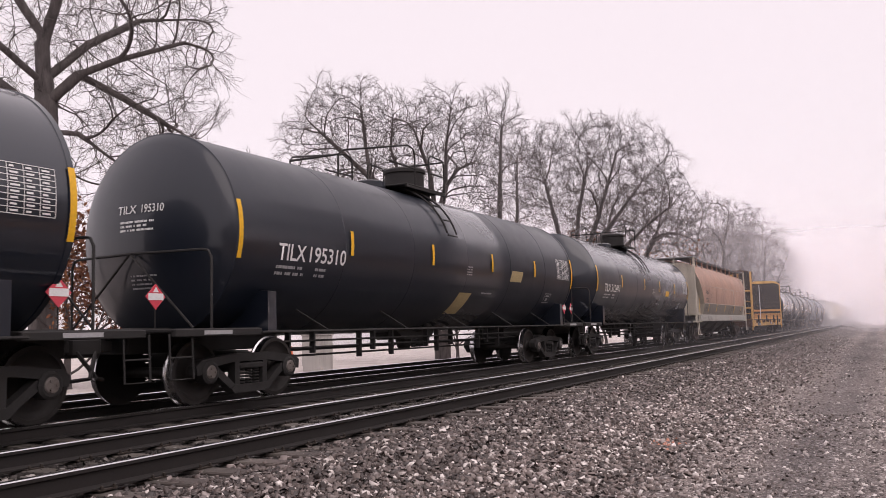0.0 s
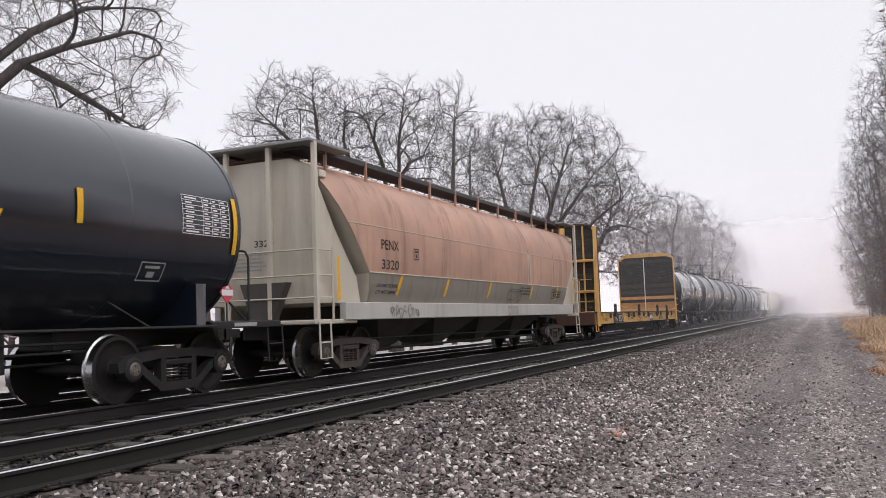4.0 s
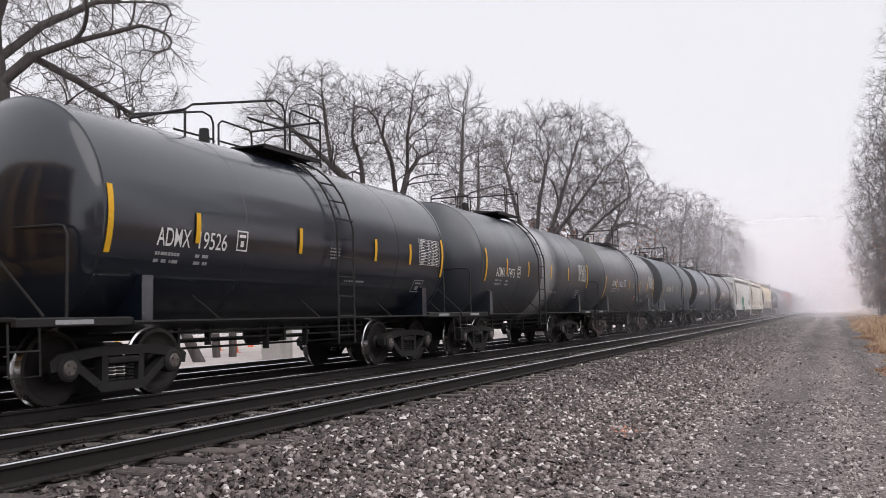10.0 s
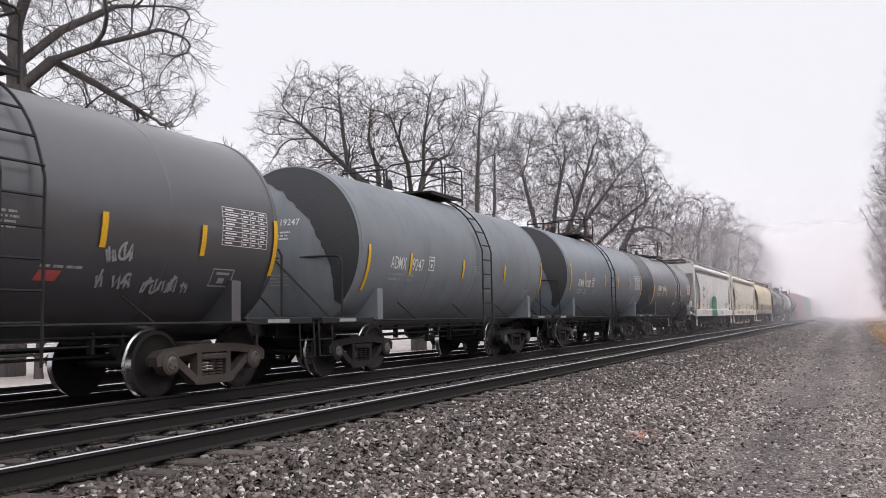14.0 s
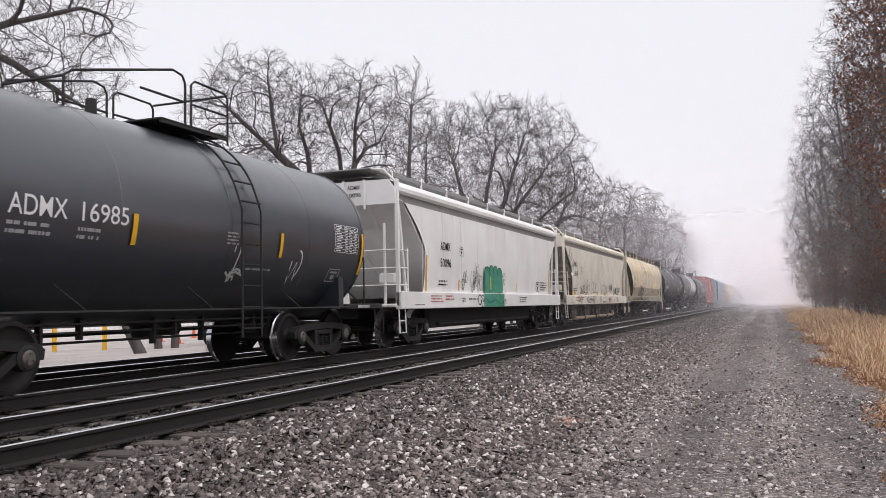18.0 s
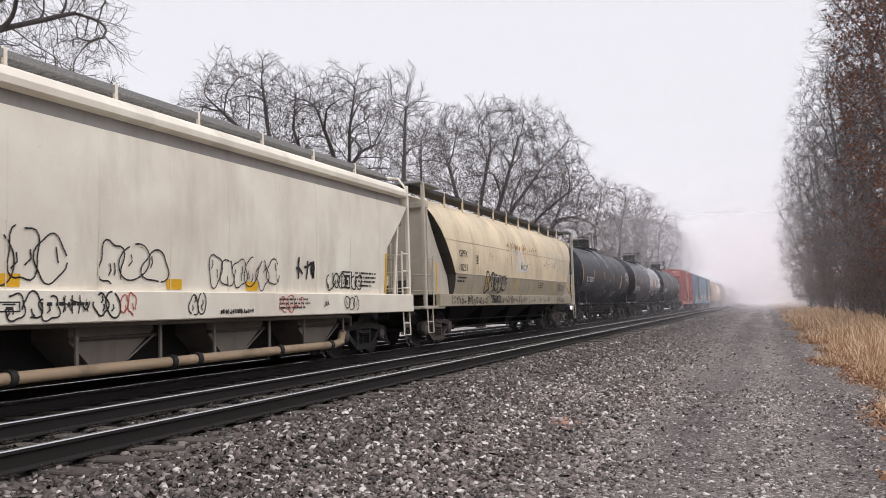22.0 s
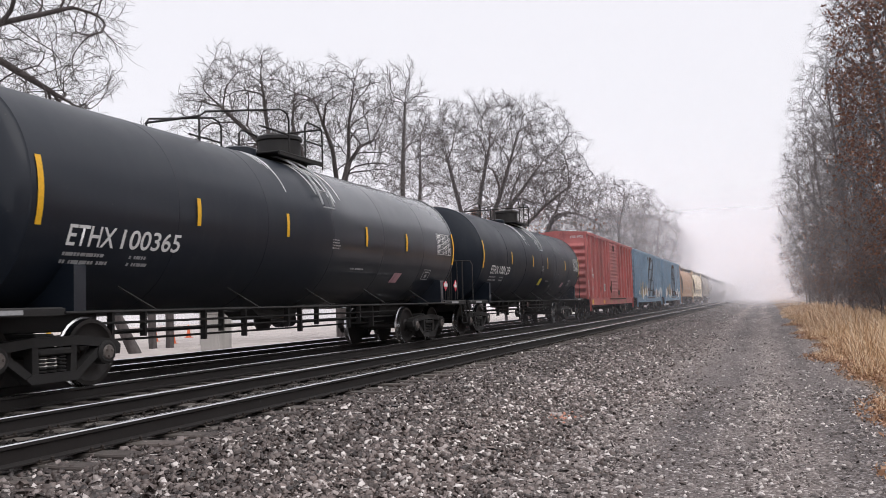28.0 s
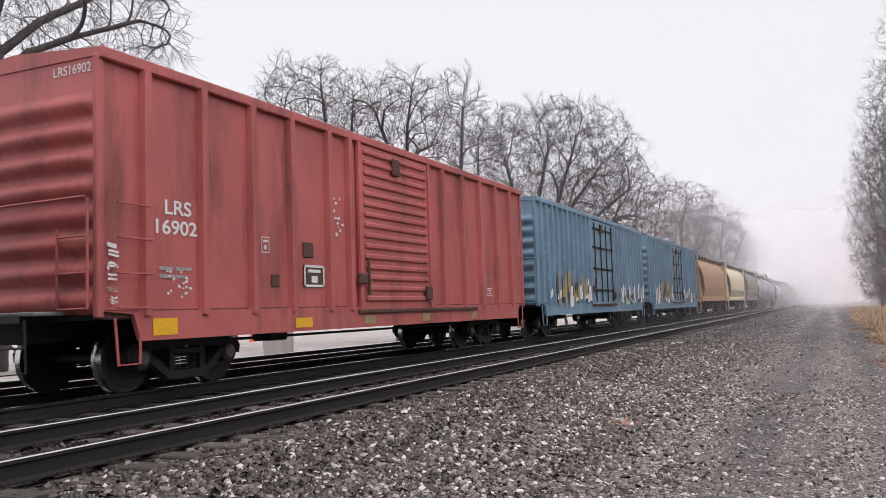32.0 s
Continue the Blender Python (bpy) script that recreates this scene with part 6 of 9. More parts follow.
    for sx in (-0.8, 0.8):
        s.rod([(sx * 0.7, lo, zt - 0.18), (sx * 0.7, lo, zt + 0.32), (sx * 0.75, lo + 0.12, zt + 0.42), (sx, hi - gap - 0.3, zt + 0.88), (sx, hi - gap - 0.07, zt + 0.84), (sx, hi - gap, zt + 0.72), (sx, hi - gap, zt + 0.04)], 0.02, 6)
        s.rod([(sx, hi - run, zt + 0.04), (sx, hi - run, zt + 0.74), (sx, hi - run + 0.1, zt + 0.82), (sx, hi - 0.08, zt + 0.80), (sx, hi, zt + 0.72), (sx, hi, zt - 0.1)], 0.02, 6)
        s.rod([(sx, hi - gap - 1.05, zt + 0.42), (sx, hi - gap, zt + 0.42)], 0.02, 5).rod([(sx, hi - run, zt + 0.42), (sx, hi, zt + 0.42)], 0.02, 5)
    s.rod([(-0.8, hi, zt + 0.78), (0.8, hi, zt + 0.78)], 0.02, 6).rod([(-0.56, lo, zt + 0.32), (0.56, lo, zt + 0.32)], 0.022, 5)
    part("top_handrail", s, M_FRAME, car, smooth=50)
    # ladder over the curve
    yl = ym - 0.42 if big else ym + 0.75
    zlow, wl = (2.7, 0.22) if big else (0.55, 0.27)
    s = Shape()
    for dy in (-wl, wl):
        pts = []
        for q in np.linspace(1.35, 0.32 if big else 0.3, 9):
            pts.append(((r + 0.09) * math.cos(q), yl + dy, zc + (r + 0.09) * math.sin(q)))
        if not big:
            pts += [(r + 0.1, yl + dy, 2.6), (r + 0.1, yl + dy, zlow)]
        s.rod(pts, 0.022 if big else 0.02, 5)
    steps = part("side_ladder", s, ladder or M_FRAME, car)
    zz = 3.95 if big else 3.75
    while zz > zlow:
        d = zz - zc
        x = math.sqrt(max(0.01, (r + 0.09) ** 2 - d * d)) if (d > 0.45 or big) else r + 0.095
        part("rung", Shape().rod([(x, yl - wl, zz), (x, yl + wl, zz)], 0.016, 5), (ladder or M_FRAME) if big else M_FRAME, steps)
        zz -= 0.34
    if detail < 2:
        return car
    # stripes, lettering
    n = 6 if big else 6
    ys = ys or ([0, 2.84, 5.8, 8.73, 11.45, 14.4] if big else [0.2, 1.84, 4.4, 6.95, 9.75])
    n = len(ys)
    for i, y in enumerate(ys):
        s = Shape()
        h = 0.42 if i in (0, n - 1) else 0.21
        dz = low if i == 0 else low * 0.5
        quad(s, lambda a, z: on(a, z, 0.022), y - 0.045, y + 0.045, zs - h - dz, zs + h - dz, 0, 8)
        part("reflective_stripe", s, M_YELLOW, car, "yellow reflective stripe")
    if words:
        dz = zc - 2.26
        ln = line or ((0.88, 2.68, 2.08, 2.33) if big else (0.85, 2.24, 1.99, 2.23))
        mark, num = words.split()
        wt = 0.012 if big else 0.003
        wide = ln[1] - ln[0]
        e0, e1 = (0.38, 0.44) if len(num) > 5 else (0.45, 0.575)
        put_text("reporting_mark", mark, on, ln[0], ln[0] + e0 * wide, ln[2], ln[3], letter, car, "white stencilled reporting mark", bold=wt)
        put_text("car_number", num, on, ln[0] + e1 * wide, ln[1], ln[2], ln[3], letter, car, "white stencilled car number", bold=wt)
        for f0, f1 in ((0.0, 0.42), (0.55, 0.76)):
            part("load_stencil", bars(on, ln[0] + f0 * wide, ln[0] + f1 * wide, ln[2] - 0.27, ln[2] - 0.08, 2, seed + int(f0 * 9)), M_STENCIL_GREY, car)
        if all(abs(y - ln[1] - 0.3) > 0.4 for y in ys):
            part("class_mark", frame_mark(on, ln[1] + 0.22, ln[1] + 0.47, ln[2] + 0.02, ln[3] + 0.08), letter, car)
    if heads:
        put_text("head_mark", heads.split()[0], head, -0.32, 0.06, 2.75, 2.87, letter, car, "white stencil on the tank head")
        put_text("head_number", heads.split()[1], head, 0.16, 0.54, 2.75, 2.87, letter, car, "white stencil on the tank head")
        part("head_stencil", bars(head, -0.25, 0.42, 2.46, 2.64, 3, seed + 1, 0.5), letter, car)
        part("head_stencil", bars(head, -0.1, 0.4, 1.62, 1.86, 4, seed + 7, 0.4), M_STENCIL_GREY, car)
    if table_on:
        part("test_table", table(on, Lc - 1.22, Lc - 0.22, zs - 0.18, zs + 0.36, 8, 3, seed + 2), letter, car, "white stencilled test table")
    part("small_stencil", bars(on, Lc * 0.585, Lc * 0.585 + 0.75, zc - 0.75, zc - 0.68, 1, seed + 3), M_STENCIL_GREY, car)
    part("small_stencil", bars(on, Lc * 0.515, Lc * 0.515 + 0.35, zc - 0.36, zc - 0.14, 4, seed + 4), M_STENCIL_GREY, car)
    part("builder_frame", frame_mark(on, Lc * 0.87, Lc * 0.87 + 0.45, zc - 0.85, zc - 0.6, 0.018), M_STENCIL_GREY, car)
    for i, (y, z, w, h, m) in enumerate(stickers):
        s = Shape()
        quad(s, lambda a, zz_: on(a + (zz_ - z) * 0.35, zz_), y, y + w, z, z + h, 0, 3)
        part("sticker", s, m, car, "faded rectangular sticker")
    for i, (y0, y1, z0, z1, m) in enumerate(tags):
        part("spray_tag", scribble(lambda a, z: on(a, z, 0.014), y0, y1, z0, z1, seed + 20 + i, 0.035), m, car, "loose sprayed scribble")
    if drips:
        dg = random.Random(seed + 60)
        s = Shape()
        for k in range(24):
            y, q0 = yl + dg.choice((-1.6, -1.4, -0.1, 0.1, 0.35, 0.5, 0.7)) + dg.uniform(-.12, .12), dg.uniform(1.2, 1.5)
            q1 = q0 - dg.uniform(0.35, 0.95)
            w = dg.uniform(.012, .06)
            rows = []
            for m in range(9):
                q = q0 + (q1 - q0) * m / 8
                wm = w * (1 - .75 * m / 8) * dg.uniform(.7, 1.3)
                rows.append([((r + .009) * math.cos(q), y + sg_ * wm + .01 * math.sin(m), zc + (r + .009) * math.sin(q)) for sg_ in (-1, 1)])
            s.grid(rows)
        part("white_residue", s, M_DRIP, car, "white runs of rain and residue below the hatch")
    if placard:
        for y, xp in ((-1.02, 0.95), (Lc + 0.05, 1.25)):
            s = Shape()
            s.plate([(y - 0.17, 1.5), (y, 1.33), (y + 0.17, 1.5), (y, 1.67)], "x", xp, xp + 0.015)
            s.plate([(y - 0.13, 1.455), (y + 0.13, 1.455), (y + 0.13, 1.545), (y - 0.13, 1.545)], "x", xp + 0.015, xp + 0.02, 1)
            s.plate([(y - 0.05, 1.56), (y + 0.05, 1.56), (y, 1.63)], "x", xp + 0.015, xp + 0.02, 1)
            s.rod([(xp, y, 1.05), (xp, y, 1.45)], 0.012, 5, 2)
            part("hazard_placard", s, [M_PLACARD, M_WHITE, M_FRAME], car, "red and white diamond hazard placard")
    return car


M_PALESPRAY = simple("pale_grey_spray", (0.55, 0.55, 0.54), 0.6, 0, 0.2, 6)
M_PINKTAG = painted("faded_pink_label", (0.42, 0.24, 0.27), dirt=(0.2, 0.12, 0.13), rough=0.6, amount=0.8, streaks=0.6, bump=0.0)
M_BANDFADE = painted("pale_band_fading_out", (0.30, 0.30, 0.31), dirt=(0.2, 0.2, 0.2), wear=(0.4, 0.4, 0.4), rough=0.5, amount=0.6, streaks=0.4, coat=0.5)


def fade_along(m, y0, y1, into):
    """The paint thins out along the car between y0 and y1, down to the colour beneath."""
    n, l = m.node_tree.nodes, m.node_tree.links
    b = n["Principled BSDF"]
    tc, sep, add, rm = n.new("ShaderNodeTexCoord"), n.new("ShaderNodeSeparateXYZ"), n.new("ShaderNodeMath"), n.new("ShaderNodeMapRange")
    l.new(tc.outputs["Object"], sep.inputs[0])
    wob = noise_tex(n, l, tc.outputs["Object"], 2.2, 5, 0.6)
    add.operation = "MULTIPLY_ADD"
    add.inputs[1].default_value = 0.9
    l.new(wob.outputs[0], add.inputs[0])
    l.new(sep.outputs["Y"], add.inputs[2])
    rm.inputs["From Min"].default_value, rm.inputs["From Max"].default_value = y0 + 0.45, y1 + 0.45
    l.new(add.outputs[0], rm.inputs["Value"])
    was = b.inputs["Base Color"].links[0].from_socket
    l.new(mixed(n, l, rm.outputs[0], was, into), b.inputs["Base Color"])


fade_along(M_BANDFADE, 5.55, 6.35, (0.02, 0.0245, 0.034))
M_PALEBUFF = painted("pale_buff_patch", (0.66, 0.59, 0.445), dirt=(0.45, 0.36, 0.25), rough=0.55, amount=0.6, streaks=0.5, bump=0.003, fall=(1.3, 1.3, 0.22))
M_PALEPATCH = painted("pale_faded_patch", (0.46, 0.36, 0.29), dirt=(0.38, 0.26, 0.2), rough=0.55, amount=0.6, streaks=0.7, bump=0.003, fall=(2.0, 2.4, 0.2))
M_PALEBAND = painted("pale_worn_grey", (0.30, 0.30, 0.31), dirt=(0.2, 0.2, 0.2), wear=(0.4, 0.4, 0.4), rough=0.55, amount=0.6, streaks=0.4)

tank_car(9.45 - 17.2, "big", M_BLACK, "black tank car with a hazard placard on its end", "", 100, placard=True)
tank_car(9.45, "big", M_SOOT, "glossy black tank car with yellow reflective stripes", "TILX 195310", 101, heads="TILX 195310", stickers=((7.15, 1.31, 0.62, 0.45, M_OCHRE), (9.86, 2.09, 0.72, 0.26, M_OCHRE)), placard=True)
tank_car(26.45, "big", M_BLACK, "black tank car with a dull dented flank", "TILX 312411", 102, ys=[0, 2.88, 6.08, 8.56, 11.4, 14.3], heads="TILX 312411", stickers=((9.7, 2.1, 0.6, 0.22, M_YELLOW),), placard=True)
tank_car(84.40, "short", M_BLACK, "clean shiny black short tank car", "ADMX 19526", 105, length=9.75, mid=4.6, ys=[0.03, 1.6, 4.09, 6.62, 8.08, 9.66])
tank_car(96.57, "short", M_BLACK_B, "black tank car with a pale grey band", "ADMX 17475", 106, line=(0.96, 2.35, 1.99, 2.23), heads="ADMX 17475", band=(4.75, 6.7), mid=3.65, length=10.05, ys=[0.2, 1.7, 3.49, 5.65, 7.55, 9.98])
tank_car(109.22, "short", M_CHARCOAL, "dusty charcoal tank car with white stencils", "ADMX 19023", 107, low=0.3, line=(1.22, 3.12, 2.02, 2.24), heads="ADMX 19023", mid=4.55, ys=[0.08, 1.9, 4.3, 6.49, 8.2, 9.78], stickers=((5.7, 1.5, 0.3, 0.12, M_STENCIL_RED),), tags=((6.55, 6.95, 1.75, 2.05, M_STENCIL_GREY), (6.55, 7.15, 1.42, 1.68, M_STENCIL_GREY), (7.3, 8.15, 1.4, 1.65, M_STENCIL_GREY)), truck_key="rusty")
tank_car(121.63, "short", M_GREY, "faded grey tank car with a peeling head", "ADMX 19247", 108, line=(1.05, 2.44, 1.99, 2.23), low=0.3, heads="ADMX 19247", patch=True, table_on=False, letter=M_WHITE)
tank_car(134.09, "short", M_SLATE, "blue-grey tank car with a worn head", "ADMX 19388", 109, line=(1.05, 2.44, 1.99, 2.23), mid=4.35, length=10.2, ys=[0.2, 1.8, 4.34, 6.18, 8.08, 10.15], heads="ADMX 19388", patch=True)
tank_car(146.77, "short", M_BLACK_B, "dark tank car with sprayed scribbles", "ADMX 16985", 110, low=0.35, ys=[0.1, 2.95, 6.63, 9.75], line=(0.91, 2.83, 2.13, 2.37), heads="ADMX 16985", tags=((5.2, 5.55, 1.45, 2.2, M_PALESPRAY), (5.3, 5.7, 1.35, 1.8, M_PALESPRAY), (7.0, 7.4, 1.4, 2.0, M_PALESPRAY)), truck_key="dark")
tank_car(212.83, "big", M_BLACK_MATT, "black tank car with a white sprayed tag", "TILX 363250", 114, heads="TILX 363250", tags=((4.95, 6.6, 1.36, 2.1, M_STENCIL_GREY), (6.6, 7.2, 1.5, 1.8, M_STENCIL_GREY), (8.6, 10.4, 1.4, 1.8, M_STENCIL_GREY)), stickers=((11.1, 1.85, 0.5, 0.4, M_OCHRE),), placard=True, ladder=M_LADDER, drips=True)
tank_car(230.32, "big", M_BLACK_HALF, "glossy black tank car with white rain streaks", "ETHX 100365", 115, mid=7.65, ys=[0.08, 3.1, 5.68, 8.92, 11.12, 14.38], line=(0.6, 2.76, 1.84, 2.10), heads="ETHX 100365", hoop=False, placard=True, ladder=M_LADDER, drips=True, stickers=((10.7, 1.52, 0.42, 0.22, M_PINKTAG),))
tank_car(247.44, "big", M_BLACK_MATT, "black tank car with two placards and stencils", "ETHX 100129", 116, mid=7.65, ys=[0.03, 3.14, 5.99, 8.27, 11.45, 14.3], line=(0.96, 3.05, 1.90, 2.16), heads="ETHX 100129", hoop=False, placard=True, ladder=M_LADDER, drips=True, stickers=((7.35, 1.6, 0.35, 0.26, M_YELLOWTAG), (11.35, 1.55, 0.4, 0.2, M_PINKTAG)))


# covered hoppers --------------------------------------------------------
M_SEAM = simple("pale_weld_seam", (0.56, 0.49, 0.41), 0.6, 0, 0.2, 9)


def walk_rail(L, x0, x1, z, posts=1.55, open_grid=False):
    s = Shape()
    if open_grid:
        for x in (x0, (x0 + x1) / 2, x1 - 0.035):
            s.box(x, x + 0.035, 0.2, L - 0.2, z, z + 0.045, 0, 0.006)
    else:
        s.box(x0, x1, 0.2, L - 0.2, z, z + 0.045, 0, 0.008)
    s.box(x1 - 0.03, x1, 0.2, L - 0.2, z + 0.04, z + 0.10)
    y = 0.9
    while y < L - 0.5:
        s.box(x1 - 0.04, x1 + 0.008, y, y + 0.05, z - 0.30, z + 0.13, 1)
        y += posts
    return s


def end_cage(car, L, far, top, mat, outer=1.42, rows=(1.45, 1.85, 2.3), posts=(-1.42, -0.5, 0.45, 1.42), side=0.52):
    """Posts, grab bars and steps at one end; far: the trailing end."""
    Y = (lambda y: L - y) if far else (lambda y: y)
    for x in posts:
        a, b = sorted((Y(0.0), Y(0.09)))
        part("end_post", Shape().box(x - 0.045, x + 0.045, a, b, 1.0, top, 0, 0.01), mat, car)
    s = Shape()
    for z in rows:
        s.rod([(-outer, Y(0.0), z), (outer, Y(0.0), z)], 0.017, 5)
        for sx in (-1, 1):
            s.rod([(sx * outer, Y(0.02), z), (sx * (outer + 0.04), Y(side), z)], 0.017, 5)
    for sx in (-1, 1):
        s.rod([(sx * (outer + 0.04), Y(side), 1.05), (sx * (outer + 0.04), Y(side), rows[-1] + 0.05)], 0.022, 5)
    part("end_railing", s, mat, car)
    a, b = sorted((Y(-0.05), Y(1.4)))
    part("end_deck", Shape().box(-1.45, 1.45, a, b, 0.98, 1.06, 0, 0.015), mat, car)
    for sx in (-1, 1):
        s = Shape()
        s.rod([(sx * 1.46, Y(0.05), 1.0), (sx * 1.48, Y(0.05), 0.38), (sx * 1.48, Y(0.42), 0.38), (sx * 1.46, Y(0.42), 1.0)], 0.018, 5)
        s.rod([(sx * 1.47, Y(0.05), 0.66), (sx * 1.47, Y(0.42), 0.66)], 0.015, 5)
        part("corner_step", s, mat, car)
    part("coupler", coupler_shape(-0.35 if not far else L + 0.35, -1 if not far else 1), M_FRAME, car)


def shell(prof, L, ys, mats, cut, n=14, quilt=None):
    """Hopper sides and roof: prof of (x, z) from the sill to the crown; ys: how far in the end lies at a height; cut: height where the paint changes."""
    s = Shape()
    full = prof + [(-x, z) for x, z in prof[::-1][1:]]
    rows = []
    for x, z in full:
        a = ys(z)
        rows.append([(x * (1 + quilt(a + (L - 2 * a) * k / n, z)) if quilt else x, a + (L - 2 * a) * k / n, z) for k in range(n + 1)])
    s.grid(rows)
    i = 0
    for j in range(len(full) - 1):
        zmid = (full[j][1] + full[j + 1][1]) / 2
        for k in range(n):
            s.m[i] = 1 if zmid < cut else 0
            i += 1
    return s


def slope(points, half, far, L):
    """A sloped sheet through (y, z), 2 cm thick; half: half its width, or how that follows from the height."""
    Y = (lambda y: L - y) if far else (lambda y: y)
    hw = half if callable(half) else (lambda z: half)
    s = Shape()
    fine = [(points[k][0] + (points[k + 1][0] - points[k][0]) * q / 3, points[k][1] + (points[k + 1][1] - points[k][1]) * q / 3) for k in range(len(points) - 1) for q in range(3)] + [points[-1]]
    up = [[(x, Y(y), z) for x in (-hw(z), hw(z))] for y, z in fine]
    dn = [[(x, Y(y + 0.02), z - 0.02) for x in (-hw(z), hw(z))] for y, z in fine[::-1]]
    s.grid(up + dn + up[:1])
    n = len(fine)
    for k in (0, 1):
        s.add([r[k] for r in up] + [r[k] for r in dn], [tuple(range(2 * n))])
    return s


def bays(car, L, k, y0, y1, top, bottom, mat, openw=0.25):
    w = (y1 - y0) / k
    for i in range(k):
        a, b = y0 + i * w, y0 + (i + 1) * w
        m = (a + b) / 2
        s = Shape()
        s.add([(-1.0, a + .06, top), (1.0, a + .06, top), (1.0, b - .06, top), (-1.0, b - .06, top), (-0.4, m - openw, bottom), (0.4, m - openw, bottom), (0.4, m + openw, bottom), (-0.4, m + openw, bottom)],
              [(0, 1, 5, 4), (1, 2, 6, 5), (2, 3, 7, 6), (3, 0, 4, 7), (4, 5, 6, 7), (3, 2, 1, 0)])
        s.box(-0.45, 0.45, m - openw - 0.06, m + openw + 0.06, bottom - 0.08, bottom + 0.02, 0, 0.01)
        part("discharge_bay", s, mat, car)
    part("centre_sill", Shape().box(-0.3, 0.3, 0.2, L - 0.2, 0.72, 1.0, 0, 0.02), M_FRAME, car)
    part("brake_rod", Shape().rod([(0.75, y0, 0.42), (0.75, y1, 0.42)], 0.03, 6), M_FRAME, car)
    part("train_pipe", Shape().rod([(0.95, y0 - .5, 0.66), (0.95, y1, 0.6)], 0.02, 5), M_FRAME, car)


def round_hopper(u0, L, label, body, low, sill, endm, words, seed, tags=(), stripe=M_YELLOW, cut=1.95, nbay=4, letter=M_STENCIL_BLACK, marks=True, words2=(), at=(2.58, 0.70), stripes=(3.4, 5.9, 8.6, 11.4, 14.0), limits=None, inset=0.0, slope_mat=None, bay_mat=None):
    car = thing("covered_hopper", label, "hopper car", "freight train")
    CARS.append((car, u0))
    prof = [(1.40, 1.36), (1.49, 1.62), (1.545, 1.95), (1.57, 2.35), (1.565, 2.75), (1.52, 3.10), (1.42, 3.42), (1.27, 3.70), (1.05, 3.90), (0.75, 4.0), (0.4, 4.04), (0.0, 4.05)]
    YS = [(1.30, 2.16), (1.51, 2.14), (1.95, 2.04), (2.60, 1.47), (3.34, 0.83), (3.75, 0.52), (4.1, 0.42)]
    ys = lambda z: max(0.12, float(np.interp(z, [p[0] for p in YS], [p[1] for p in YS])) - inset)
    part("body", shell(prof, L, ys, None, cut), [body, low], car, smooth=35)
    px = lambda z: float(np.interp(z, [p[1] for p in prof], [p[0] for p in prof]))
    on = lambda a, z: (px(z) + 0.008, a, z)
    part("weld_seam", Shape().rod([(px(2.86) + .002, ys(2.86), 2.86), (px(2.86) + .002, L - ys(2.86), 2.86)], 0.010, 5).rod([(px(cut) + .002, ys(cut), cut), (px(cut) + .002, L - ys(cut), cut)], 0.016, 5), M_SEAM, car)
    for a, b in ((1.36, 1.50), (-1.50, -1.36)):
        part("side_sill", Shape().box(a, b, 0.9, L - 0.9, 1.04, 1.37, 0, 0.012), sill, car)
    for k in range(9):
        yh = 1.0 + (L - 2.0) * k / 9
        part("roof_hatch", Shape().box(-0.35, 0.35, yh, yh + (L - 2.0) / 9 - 0.06, 4.03, 4.19, 0, 0.03), body, car)
    for sx in (-1, 1):
        w = walk_rail(L, 0.58, 1.12, 4.15)
        if sx < 0:
            w.v = [(-x, y, z) for x, y, z in w.v]
        part("roof_walkway", w, [M_WALKDARK, body], car)
    for far in (False, True):
        Y = (lambda y: L - y) if far else (lambda y: y)
        a, b = sorted((Y(0.44 - inset * .8), Y(0.50 - inset * .8)))
        part("end_wall", Shape().plate([(-1.36, 1.36), (1.36, 1.36), (1.36, 3.72), (1.22, 3.84), (0.8, 4.0), (-0.8, 4.0), (-1.22, 3.84), (-1.36, 3.72)], "y", a, b), endm, car)
        a, b = sorted((Y(0.30), Y(0.52)))
        part("end_beam", Shape().box(-1.38, 1.38, a, b, 3.62, 3.76, 0, 0.02), endm, car)
        for sx in (-1, 1):
            x0, x1 = sorted((sx * 1.30, sx * 1.335))
            part("end_gusset", Shape().plate([(Y(0.48 - inset * .8), 1.36), (Y(2.02 - inset), 1.36), (Y(1.90 - inset), 1.85), (Y(1.15 - inset), 2.7), (Y(0.52 - inset * .8), 3.5), (Y(0.48 - inset * .8), 3.6)], "x", x0, x1), endm, car)
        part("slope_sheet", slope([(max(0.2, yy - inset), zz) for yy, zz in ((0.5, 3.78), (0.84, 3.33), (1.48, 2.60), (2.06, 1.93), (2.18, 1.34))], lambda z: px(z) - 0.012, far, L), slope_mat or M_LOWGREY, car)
        hop_s = Shape()
        hop_s.plate([(-0.2, 1.74), (0.8, 1.74), (0.5, 1.08), (0.05, 1.08)], "y", *sorted((Y(0.22 - inset * .7), Y(0.42 - inset * .7))))
        part("end_hopper", hop_s, M_BAY, car, "dark steel chute below the end wall")
        wheel = Shape()
        ring = [(-1.02 + 0.26 * math.cos(q * 0.3927), Y(-0.02), 2.05 + 0.26 * math.sin(q * 0.3927)) for q in range(17)]
        wheel.rod(ring, 0.018, 6).rod([ring[0], ring[8]], 0.013, 5).rod([ring[4], ring[12]], 0.013, 5).rod([(-1.02, Y(-0.02), 2.05), (-1.02, Y(0.3), 2.05)], 0.04, 8)
        part("brake_wheel", wheel, M_FRAME, car, smooth=60)
        a, b = sorted((Y(-0.12), Y(1.3)))
        part("roof_platform", Shape().box(-1.2, 1.44, a, b, 4.20, 4.26, 0, 0.01), M_WALKWAY, car)
